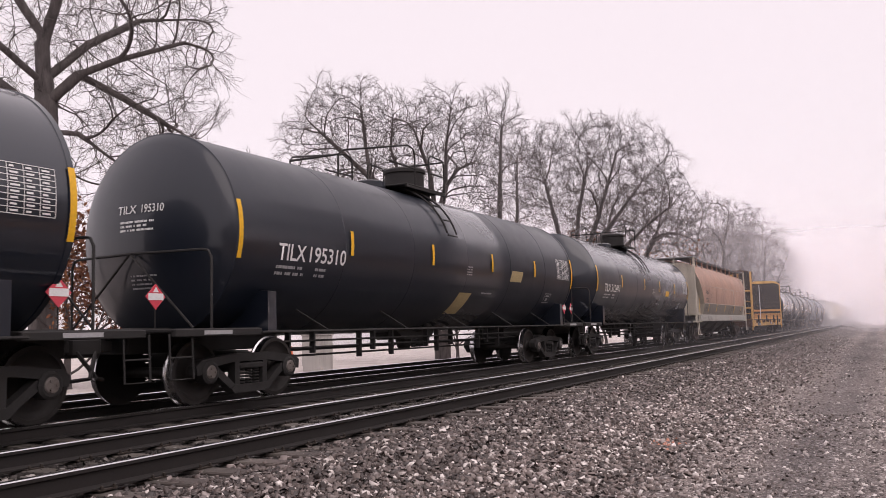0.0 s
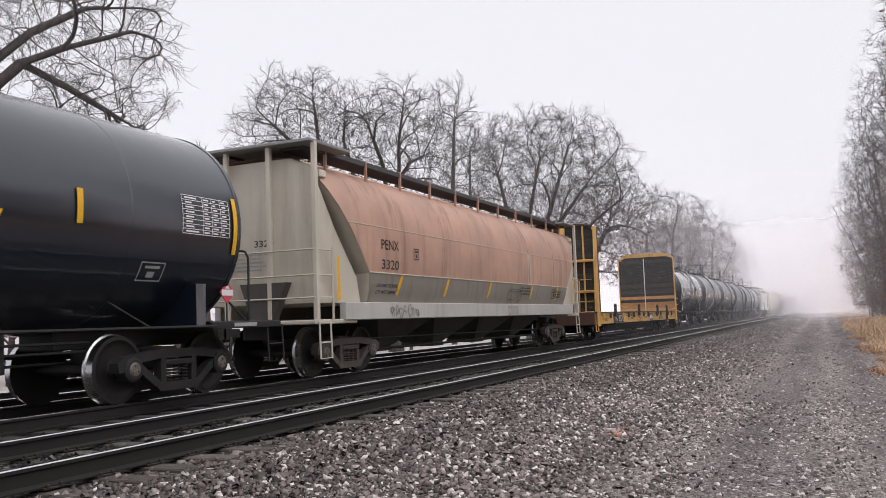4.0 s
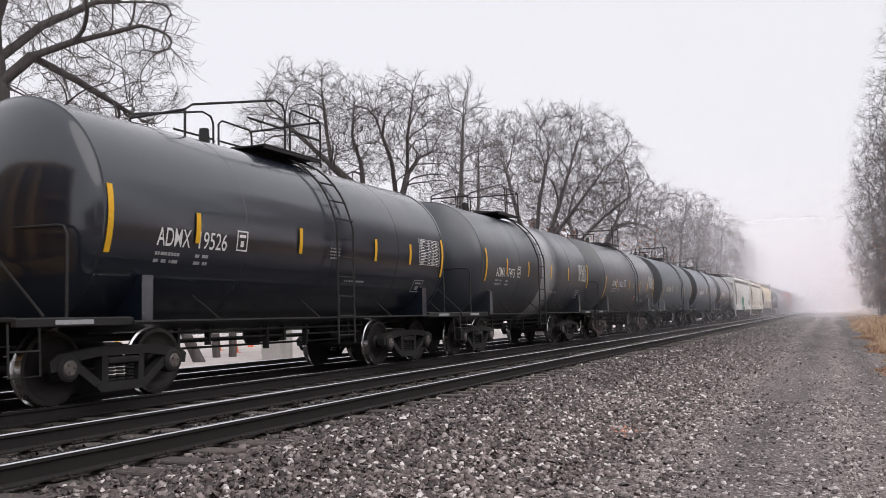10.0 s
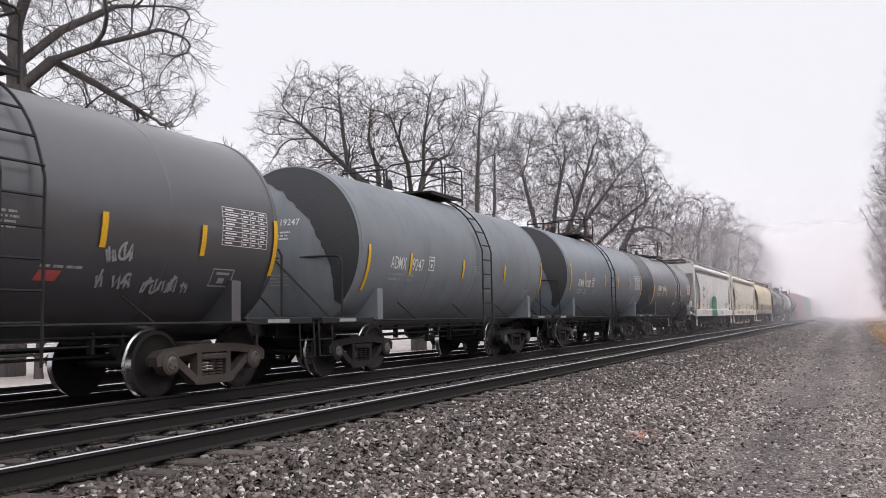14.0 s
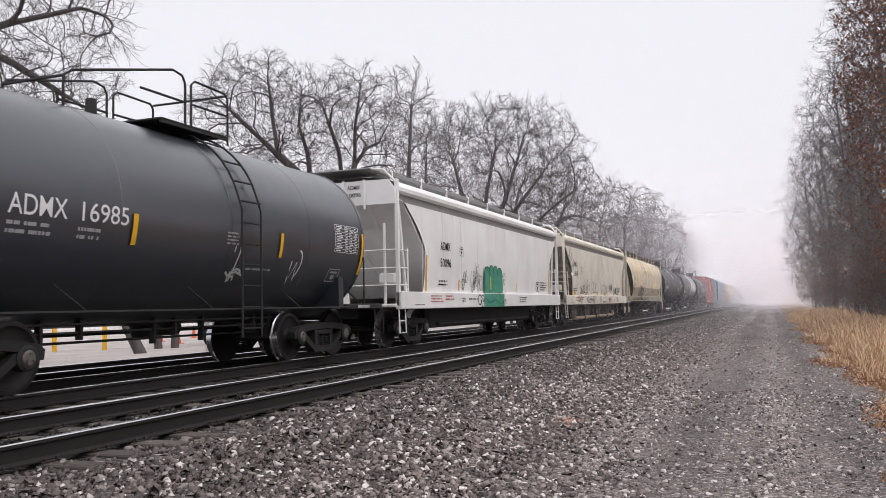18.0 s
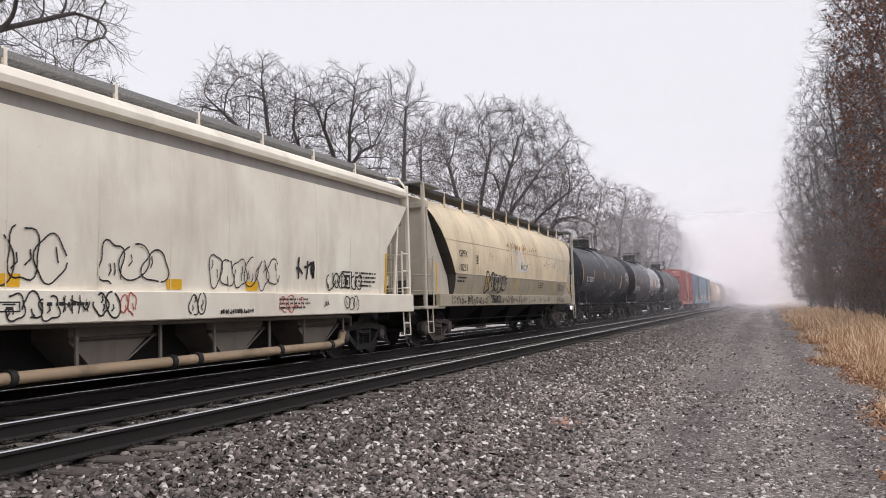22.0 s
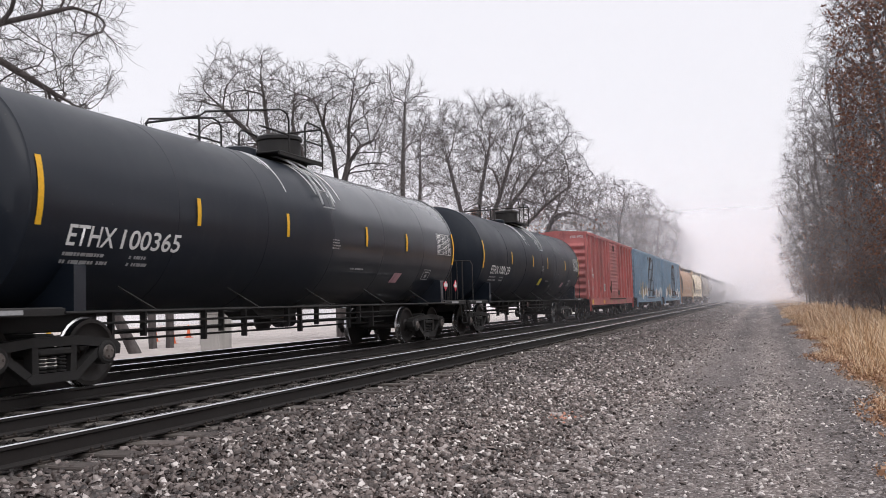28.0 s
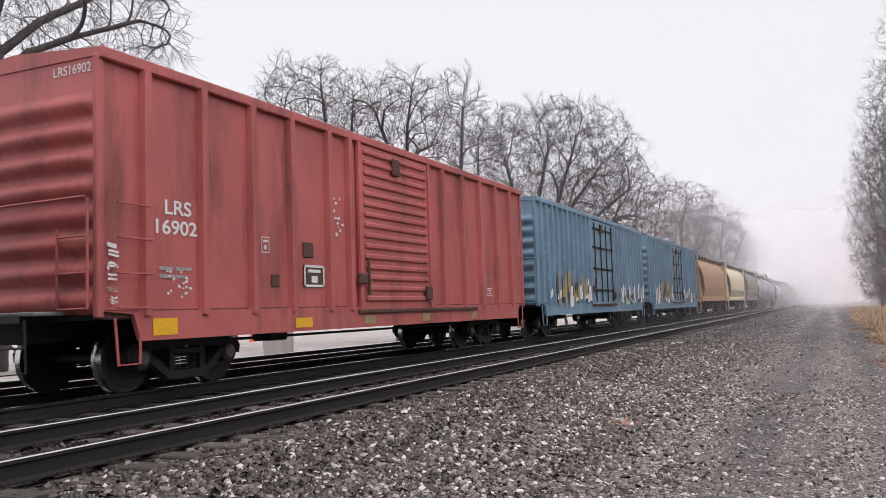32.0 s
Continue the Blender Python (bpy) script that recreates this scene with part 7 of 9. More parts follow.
        end_cage(car, L, far, 4.22, endm)
        s = Shape()
        quad(s, lambda p, z: (1.475, p, z), *sorted((Y(0.66), Y(0.76))), 1.40, 2.20)
        part("reflective_stripe", s, stripe, car, "tall yellow reflective stripe")
        truck(car, Y(1.75), "rusty")
    for y in stripes:
        if y < L - 1.5:
            s = Shape()
            quad(s, lambda p, z: on(p + (z - 1.7) * 0.35, z), y - 0.06, y + 0.06, 1.52, 1.92, 0, 3)
            part("reflective_stripe", s, stripe, car, "slanted yellow reflective stripe")
    if words:
        put_text("reporting_mark", words[0], on, at[0], at[0] + at[1], 2.42, 2.62, letter, car, "black stencilled reporting mark")
        put_text("car_number", words[1], on, at[0] + 0.02, at[0] + at[1], 2.03, 2.22, letter, car, "black stencilled car number")
        if limits:
            for i, tw in enumerate(limits):
                put_text("load_limit", tw, on, at[0] - 0.12, at[0] + at[1] - 0.05 * i, 1.67 - 0.13 * i, 1.74 - 0.13 * i, letter, car, "small black load stencil")
        else:
            part("load_stencil", bars(on, at[0] - .08, at[0] + at[1], 1.66, 1.86, 2, seed), letter, car)
        part("class_mark", frame_mark(on, at[0] + 1.45, at[0] + 1.7, 2.28, 2.52, 0.018), letter, car)
        endf = lambda a, z: (a, 0.435 - inset * .8, z)
        put_text("end_mark", words[0], endf, -0.75, -0.35, 2.42, 2.54, letter, car)
        put_text("end_number", words[1], endf, 0.0, 0.42, 2.42, 2.54, letter, car)
        part("end_stencil", bars(endf, -0.75, 0.3, 1.95, 2.3, 5, seed + 3), M_STENCIL_GREY, car)
    if marks:
        part("data_panel", bars(on, L * .62, L * .62 + 1.0, 1.6, 1.85, 3, seed + 1), letter, car)
        part("data_panel", bars(on, L * .82, L * .82 + .8, 1.55, 1.8, 3, seed + 2), letter, car)
        part("builder_plate", frame_mark(on, L * .80, L * .80 + 0.45, 1.55, 1.85, 0.02), letter, car)
    for i, (y0, y1, z0, z1, m, w) in enumerate(tags):
        fl = (lambda a, z: (1.508, a, z)) if z1 < 1.4 else (lambda a, z: (px(z) + 0.012, a, z))
        part("spray_tag", scribble(fl, y0, y1, z0, z1, seed + 30 + i, w), m, car, "loose sprayed scribble")
    for tw, y0, y1, z0, z1, m, ow, lb in words2:
        fl = (lambda a, z: (1.508, a, z)) if z1 < 1.4 else (lambda a, z: (px(z) + 0.012, a, z))
        put_text("spray_tag", tw, fl, y0, y1, z0, z1, m, car, lb, outline=ow)
    bays(car, L, nbay, 2.95, L - 2.95, 1.04, 0.42, bay_mat or M_FRAME)
    return car


copper = round_hopper(43.1, 17.3, "faded copper covered hopper with a grey lower side", M_COPPER, M_LOWGREY, M_SILL_GREY, M_PUTTY, ("PENX", "3320"), 203, at=(2.2, 0.76), stripes=(3.05, 5.46, 8.24, 11.75, 14.4), limits=("LD LMT 215600", "LT WT 70400"), inset=0.30, slope_mat=M_PUTTY, bay_mat=M_BAY,
             tags=((12.3, 14.7, 1.08, 1.36, M_STENCIL_GREY, 0.012), (2.6, 4.0, 1.08, 1.33, M_LOWGREY, 0.03)), words2=(("COPD", 9.67, 10.89, 1.40, 1.80, M_DARKPATCH, 0.012, "black outlined sprayed tag"), ("CAUED!", 9.65, 10.54, 1.07, 1.31, M_STENCIL_RED, 0.012, "dark red outlined sprayed tag")))
# slope sheets take dark bay steel: the end recess's shade as colour
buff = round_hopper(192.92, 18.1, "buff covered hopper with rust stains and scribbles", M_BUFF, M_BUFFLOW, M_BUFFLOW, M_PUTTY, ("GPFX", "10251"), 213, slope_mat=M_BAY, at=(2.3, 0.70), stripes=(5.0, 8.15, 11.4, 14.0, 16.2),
                    tags=((1.7, 5.1, 1.07, 1.36, M_TAGBLACK, 0.032), (6.3, 9.0, 1.07, 1.36, M_TAGBLACK, 0.028), (14.26, 15.7, 1.08, 1.36, M_TAGBLACK, 0.022), (16.2, 17.0, 1.45, 1.7, M_TAGBLACK, 0.02)))
M_ORANGERUST = painted("orange_rust_bloom", (0.48, 0.29, 0.13), dirt=(0.30, 0.15, 0.06), wear=(0.5, 0.36, 0.2), rough=0.7, amount=0.8, streaks=0.6)
HOP_PX = lambda z: float(np.interp(z, (1.36, 1.62, 1.95, 2.35, 2.75, 3.10, 3.42), (1.40, 1.49, 1.545, 1.57, 1.565, 1.52, 1.42))) + 0.007
part("rust_scar", flakes(lambda a, z: (HOP_PX(z), a, z), 12.0, 15.0, 2.5, 2.68, 34, 0.06, 71, 0.25), M_RUST, buff, "rusted scars with brown runs")
part("rust_scar", flakes(lambda a, z: (HOP_PX(z), a, z), 5.0, 10.0, 2.4, 2.7, 16, 0.05, 72, 0.3), M_RUST, buff, "rusted scars with brown runs")
HOPF = lambda e: (lambda a, z: (HOP_PX(z) + e if z > 1.37 else 1.508 + e, a, z))
s = Shape()
ring = [(4.75, 1.5), (5.0, 1.95), (5.5, 2.05), (6.2, 1.98), (6.8, 2.0), (7.0, 1.75), (6.75, 1.45), (6.2, 1.4), (5.4, 1.4)]
s.add([HOPF(0.002)(y, z) for y, z in ring], [tuple(range(9))])
part("spray_fill", s, M_LOWGREY, buff, "grey fill of a sprayed piece")
part("spray_piece", throw_up(HOPF(0.008), 4.75, 6.95, 1.42, 2.05, 61, 0.05), M_TAGBLACK, buff, "thick black outlines of a sprayed piece")
part("spray_piece", throw_up(HOPF(0.008), 5.3, 6.3, 1.12, 1.36, 62, 0.04), M_TAGBLACK, buff, "thick black outlines of a sprayed piece")
s = Shape()
ring = [(8.42, 2.2), (8.38, 2.6), (8.5, 2.85), (8.48, 3.05), (8.65, 2.9), (8.8, 2.98), (8.78, 2.75), (8.95, 2.68), (8.9, 2.55), (9.25, 2.5), (9.6, 2.38), (9.6, 2.22), (9.0, 2.18)]
s.add([HOPF(0.003)(y, z) for y, z in ring], [tuple(range(len(ring)))])
part("white_patch", s, M_WHITE, buff, "white sprayed patch under gold letters")
put_text("gold_letters", "MCP", HOPF(0.008), 8.72, 9.56, 2.24, 2.44, M_OCHRE, buff, "gold sprayed letters")
part("rust_smear", flakes(HOPF(0.001), 7.2, 11.2, 2.95, 3.14, 44, 0.13, 75, 0.35), M_ORANGERUST, buff, "orange rust smears below the roof")
for sy in (4.0, 7.6, 11.6, 15.2):
    part("panel_seam", Shape().rod([(HOP_PX(z) - 0.006, sy, z) for z in (1.96, 2.3, 2.6, 2.9, 3.2, 3.4)], 0.008, 5), M_BUFF, buff)
tr = random.Random(73)
for cy, cz, ry, rz in ((12.9, 2.95, 0.25, 0.22), (14.5, 2.85, 0.45, 0.3), (15.3, 2.7, 0.3, 0.4), (16.1, 2.55, 0.35, 0.45), (13.6, 3.0, 0.3, 0.2), (8.0, 2.9, 0.5, 0.25)):
    s = Shape()
    ring = [(cy + ry * tr.uniform(.75, 1.1) * math.cos(q * .39), cz + rz * tr.uniform(.75, 1.1) * math.sin(q * .39)) for q in range(16)]
    rows = [[(HOP_PX(cz + (z - cz) * f) - 0.003, cy + (y - cy) * f, cz + (z - cz) * f) for y, z in ring] for f in (1.0, 0.5, 0.05)]
    s.grid(rows, close=True)
    part("paint_patch", s, M_PALEBUFF, buff, "paler patch of newer paint")
slabs("sill_smear", buff, M_LOWGREY, "rubbed-out grey spray patches on the sill", lambda a, z: (1.506, a, z), 9.0, 14.5, 1.08, 1.35, 74, 0.6, 0.3)


for sy in (5.3, 11.5, 14.0):
    part("panel_seam", Shape().rod([(HOP_PX(z) - 0.006, sy, z) for z in (1.96, 2.3, 2.6, 2.9, 3.2, 3.4)], 0.008, 5), M_COPPER, copper)
s = Shape()
s.grid([[(HOP_PX(z) - 0.004, y + 0.05 * math.sin(z * 5 + y * 3), z) for y in (11.35, 11.46, 11.57, 11.7)] for z in np.linspace(1.97, 2.85, 9)])
part("pale_band", s, M_PALEPATCH, copper, "pale grey faded upright band")


M_BAYGREY = painted("dusty_bay_grey", (0.17, 0.15, 0.132), dirt=(0.07, 0.06, 0.052), wear=(0.24, 0.2, 0.17), rough=0.68, amount=0.7, streaks=0.5, bump=0.005)
M_TANPIPE = painted("tan_rusty_pipe", (0.36, 0.265, 0.175), dirt=(0.07, 0.055, 0.045), wear=(0.3, 0.15, 0.07), rough=0.6, amount=0.8, streaks=0.8, bump=0.004, fall=(1.2, 1.2, 1.2))
# streaked grey, darkened to hold the shade under the roof edge
M_CHANNEL = painted("shaded_channel_grey", (0.27, 0.26, 0.255), dirt=(0.15, 0.14, 0.135), rough=0.7, amount=0.5, streaks=0.5, bump=0.003)


def flat_hopper(u0, L, label, mat, sill, words, seed, tags=(), dark=M_WHITECAR, ribbed=False, at=(2.64, 2.45, 2.01)):
    car = thing("covered_hopper", label, "hopper car", "freight train")
    CARS.append((car, u0))
    prof = [(1.47, 1.33), (1.50, 1.8), (1.525, 2.4), (1.525, 3.0), (1.505, 3.45), (1.28, 3.47), (1.28, 3.68), (1.50, 3.71), (1.505, 3.80), (1.43, 3.90), (1.24, 4.0), (0.9, 4.06), (0.45, 4.08), (0.0, 4.09)]
    YS = [(1.3, 1.40), (2.40, 1.36), (3.11, 0.53), (3.51, 0.10), (3.6, 0.06)] if ribbed else [(1.3, 1.50), (1.8, 1.60), (2.46, 1.58), (2.96, 1.10), (3.17, 0.80), (3.42, 0.46), (3.52, 0.30), (3.6, 0.06)]
    ys = lambda z: float(np.interp(z, [p[0] for p in YS], [p[1] for p in YS]))
    dent = random.Random(seed)
    depth = [dent.uniform(0.3, 1.0) for k in range(20)]

    def quilt(y, z):
        """The side sheets belly a little between their seams."""
        if not 1.4 < z < 3.45:
            return 0.0
        k = y / 1.42
        return (-0.019 if ribbed else -0.013) * depth[int(k) % 20] * (1 - abs(2 * (k % 1) - 1) ** 0.6) * math.sin(math.pi * (z - 1.33) / 2.2)
    side = [prof[0]] + [(float(np.interp(z, [p[1] for p in prof[:5]], [p[0] for p in prof[:5]])), z) for z in (1.5, 1.7, 1.9, 2.1, 2.3, 2.4, 2.5, 2.7, 2.9, 3.1, 3.3, 3.4)] + prof[4:]
    part("body", shell(side, L, ys, None, 0.0, 90, quilt), [mat, mat], car, smooth=30)
    # added strip in the groove that carries the eave's shade as colour
    for sx in (-1, 1):
        part("eave_channel", Shape().box(*sorted((sx * 1.285, sx * 1.33)), 0.12, L - 0.12, 3.475, 3.685), M_CHANNEL, car, "recessed channel below the roof edge, shade put into its grey")
    for k in range(1, 11):
        part("panel_seam", Shape().rod([(1.50, 1.42 * k, 1.35), (1.526, 1.42 * k, 2.4), (1.524, 1.42 * k, 3.0), (1.505, 1.42 * k, 3.44)], 0.006, 4), mat, car)
    px = lambda z: float(np.interp(z, [p[1] for p in prof[:5]], [p[0] for p in prof[:5]]))
    on = lambda a, z: (px(z) + 0.009, a, z)
    for a, b in ((1.40, 1.56), (-1.56, -1.40)):
        part("side_sill", Shape().box(a, b, 0.0, L, 0.93, 1.34, 0, 0.015), sill, car)
    for k in range(8):
        yh = 0.8 + (L - 1.6) * k / 8
        part("roof_hatch", Shape().box(-0.4, 0.4, yh, yh + (L - 1.6) / 8 - 0.06, 4.06, 4.2, 0, 0.03), mat, car)
    for sx in (-1, 1):
        w = walk_rail(L, 0.44, 0.96, 4.20, 1.9, True)
        if sx < 0:
            w.v = [(-x, y, z) for x, y, z in w.v]
        part("roof_walkway", w, [M_WALKWAY, mat], car)
        gr = Shape()
        y = 0.25
        while y < L - 0.25:
            gr.box(*sorted((sx * 0.48, sx * 0.93)), y, y + 0.055, 4.212, 4.236)
            y += 0.11
        part("walkway_grating", gr, M_WALKWAY, car, "open steel grating of the roof walk")
    for far in (False, True):
        Y = (lambda y: L - y) if far else (lambda y: y)
        a, b = sorted((Y(-0.04), Y(0.06)))
        part("end_wall", Shape().plate([(-1.45, 3.40), (1.45, 3.40), (1.45, 3.74), (1.26, 3.98), (-1.26, 3.98), (-1.45, 3.74)], "y", a, b), mat, car)
        for x in (-1.0, -0.45, 0.1, 0.65):
            a, b = sorted((Y(-0.09), Y(-0.035)))
            part("end_rib", Shape().plate([(a, 3.3), (b, 3.3), (b, 4.0), (a, 4.0)], "x", x, x + 0.05), mat, car)
        part("slope_sheet", slope([(0.02, 3.42), (2.9, 1.2)] if ribbed else [(0.04, 3.54), (0.32, 3.5), (1.13, 2.95), (1.61, 2.44), (2.95, 1.25)], 1.44 if ribbed else 1.47, far, L), dark, car, smooth=None)
        s = Shape()
        for x in (-0.9, -0.2, 0.5):
            s.plate([(Y(0.36), 3.46), (Y(2.86), 1.32), (Y(2.78), 1.42), (Y(0.26), 3.54)] if not ribbed else [(Y(0.3), 3.2), (Y(2.5), 1.5), (Y(2.5), 1.6), (Y(0.3), 3.3)], "x", x, x + 0.07)
        if ribbed:
            for q in range(4):
                f = 0.15 + q * 0.2
                yy, zz = 0.02 + 2.88 * f, 3.42 - 2.22 * f
                a, b = sorted((Y(yy - 0.12), Y(yy + 0.02)))
                s.box(-1.44, 1.44, a, b, zz - 0.1, zz + 0.06, 0, 0.01)
        part("stiffener_frame", s, dark, car)
        a, b = sorted((Y(0.55), Y(0.62)))
        part("end_plate", Shape().plate([(-0.7, 1.06), (-0.1, 1.06), (-0.16, 2.1), (-0.62, 2.1)], "y", a, b), mat, car)
        part("brake_cylinder", Shape().box(0.75, 1.15, *sorted((Y(0.5), Y(0.95))), 1.55, 1.8, 0, 0.03), mat, car)
        a, b = sorted((Y(-0.2), Y(0.9)))
        part("roof_platform", Shape().box(-1.1, 0.9, a, b, 4.22, 4.26, 0, 0.01), M_WALKWAY, car)
        end_cage(car, L, far, 3.98, mat, posts=(-1.46, 1.46), outer=1.46, rows=(1.5, 1.9, 2.32))
        for sx in (-1, 1):
            part("corner_rail", Shape().rod([(sx * 1.46, Y(0.03), 3.9), (sx * 1.2, Y(-0.1), 4.2), (sx * 0.9, Y(-0.12), 4.24)], 0.03, 6), mat, car)
            part("end_brace", Shape().rod([(sx * 1.36, Y(0.35), 3.4), (sx * 1.36, Y(0.75), 1.06)], 0.04, 5), mat, car)
            part("ladder_post", Shape().box(*sorted((sx * 1.10, sx * 1.16)), *sorted((Y(0.01), Y(0.06))), 1.05, 2.95, 0, 0.01), mat, car)
        ye = 1.41 if ribbed else 1.63
        s = Shape()
        quad(s, lambda p, z: (px(z) + 0.012, p, z), *sorted((Y(ye), Y(ye + 0.09))), 1.36, 2.26, 0, 3)
        part("reflective_stripe", s, M_YELLOW, car, "tall yellow reflective stripe")
        truck(car, Y(1.75), "dark")
    for y in (1.9, 4.3, 7.2, 9.2) if ribbed else (4.1, 9.8):
        s = Shape()
        quad(s, on, *((y - 0.17, y + 0.17, 1.37, 1.52) if ribbed else (y - 0.04, y + 0.04, 1.40, 1.70)))
        part("reflective_stripe", s, M_YELLOW, car)
    put_text("reporting_mark", words[0], on, at[0], at[0] + 0.75, at[1], at[1] + 0.22, M_STENCIL_BLACK, car, "black stencilled reporting mark")
    put_text("car_number", words[1], on, at[0], at[0] + 0.8, at[2], at[2] + 0.22, M_STENCIL_BLACK, car, "black stencilled car number")
    put_text("end_mark", words[0], lambda a, z: (a, -0.05, z), 0.22, 0.56, 3.78, 3.88, M_STENCIL_BLACK, car)
    put_text("end_number", words[1], lambda a, z: (a, -0.05, z), 0.20, 0.58, 3.60, 3.70, M_STENCIL_BLACK, car)
    part("load_stencil", bars(on, at[0] - .1, at[0] + .7, 1.48, 1.66, 2, seed), M_STENCIL_BLACK, car)
    part("class_mark", frame_mark(on, at[0] + 1.48, at[0] + 1.76, 2.36, 2.62, 0.014), M_STENCIL_BLACK, car)
    sl = lambda a, z: (1.567, a, z)
    part("sill_stencil", bars(sl, 1.8, 2.7, 1.05, 1.26, 3, seed + 1), M_STENCIL_RED, car)
    part("sill_stencil", bars(sl, 2.85, 3.5, 1.1, 1.26, 2, seed + 2), M_STENCIL_RED, car)
    part("sill_stencil", bars(sl, 4.7, 5.6, 1.1, 1.19, 1, seed + 6), M_STENCIL_BLACK, car)
    part("sill_stencil", bars(sl, 0.75, 1.5, 1.0, 1.04, 1, seed + 7), M_STENCIL_BLACK, car)
    part("class_mark", frame_mark(sl, 4.1, 4.4, 1.08, 1.2, 0.016), M_STENCIL_BLACK, car)
    part("sill_stencil", bars(sl, L * .62, L * .62 + 1.1, 1.02, 1.24, 3, seed + 3), M_STENCIL_BLACK, car)
    part("data_panel", bars(on, L - 3.0, L - 2.0, 1.45, 1.8, 4, seed + 4), M_STENCIL_BLACK, car)
    part("builder_plate", frame_mark(on, L - 3.6, L - 3.15, 1.45, 1.8, 0.03), M_STENCIL_BLACK, car)
    for i, (y0, y1, z0, z1, m, w) in enumerate(tags):
        fl = (lambda a, z: (1.570, a, z)) if z1 < 1.36 else (lambda a, z: (px(z) + 0.012, a, z))
        part("spray_tag", (throw_up if z1 - z0 > 0.29 and w < 0.04 else scribble)(fl, y0, y1, z0, z1, seed + 30 + i, w), m, car, "loose sprayed scribble")
    if ribbed:
        for a in (2.64, 5.56, 8.46, 11.27):
            part("discharge_bay", Shape().plate([(a, 0.96), (a + 1.62, 0.96), (a + 1.62, 0.80), (a + 0.95, 0.33), (a + 0.42, 0.33), (a, 0.70)], "x", -1.12, 1.12), M_BAYGREY, car, "dusty grey discharge bay")
            part("bay_rim", Shape().box(1.12, 1.17, a - 0.03, a + 1.65, 0.70, 0.75, 0, 0.01), M_BAY, car)
            part("bay_stay", Shape().rod([(1.16, a + 0.95, 0.36), (1.16, a + 1.58, 0.72)], 0.016, 5), M_BAYGREY, car)
            for y in (a, a + 1.6):
                part("bay_post", Shape().box(1.24, 1.28, y - 0.025, y + 0.025, 0.30, 0.94, 0, 0.006), M_BAYGREY, car)
        # sill deepened into a dark block that stands in for shade underneath
        part("centre_sill", Shape().box(-0.5, 0.5, 0.2, L - 0.2, 0.22, 1.0, 0, 0.02), M_FRAME, car)
        part("upper_pipe", Shape().rod([(1.35, 2.6, 0.93), (1.35, 12.9, 0.89), (1.3, 13.1, 0.86), (1.2, 13.3, 0.7)], 0.045, 10), M_BAYGREY, car, smooth=50)
        part("outlet_pipe", Shape().rod([(1.3, 2.6, 0.32), (1.3, 12.4, 0.32), (1.28, 12.7, 0.36), (1.2, 12.95, 0.55)], 0.078, 12), M_TANPIPE, car, "tan rusty outlet pipe", smooth=50)
        for y in (4.5, 7.35, 7.95, 10.3, 12.2):
            part("pipe_collar", Shape().rod([(1.3, y - 0.05, 0.32), (1.3, y + 0.05, 0.32)], 0.105, 12), M_FRAME, car, smooth=50)
    else:
        bays(car, L, 3, 3.1, L - 3.1, 1.0, 0.5, M_FRAME, 0.6)
        part("outlet_pipe", Shape().rod([(1.1, 3.4, 0.5), (1.1, L - 3.4, 0.5)], 0.06, 10), M_FRAME, car, smooth=50)
        # dark box, also blocks the bright lot behind to keep the underside dark
        part("outlet_beam", Shape().box(0.9, 1.05, 3.0, L - 3.0, 0.42, 0.94, 0, 0.02), M_FRAME, car)
    return car


hop = flat_hopper(158.58, 16.0, "white covered hopper with a green sprayed shape", M_WHITECAR, M_WHITECAR, ("ADMX", "50096"), 311,
                  tags=((4.3, 4.52, 1.4, 1.75, M_TAGBLACK, 0.018), (4.45, 4.76, 1.6, 2.0, M_TAGBLACK, 0.018), (5.1, 5.45, 1.4, 2.0, M_TAGBLACK, 0.018), (5.4, 5.75, 1.45, 2.2, M_TAGBLACK, 0.016), (5.65, 6.1, 1.4, 1.9, M_TAGBLACK, 0.018), (7.95, 8.4, 0.98, 1.2, M_TAGBLACK, 0.02), (8.15, 8.45, 1.55, 2.0, M_TAGBLACK, 0.015), (5.55, 6.1, 0.95, 1.3, M_TAGBLACK, 0.035)))
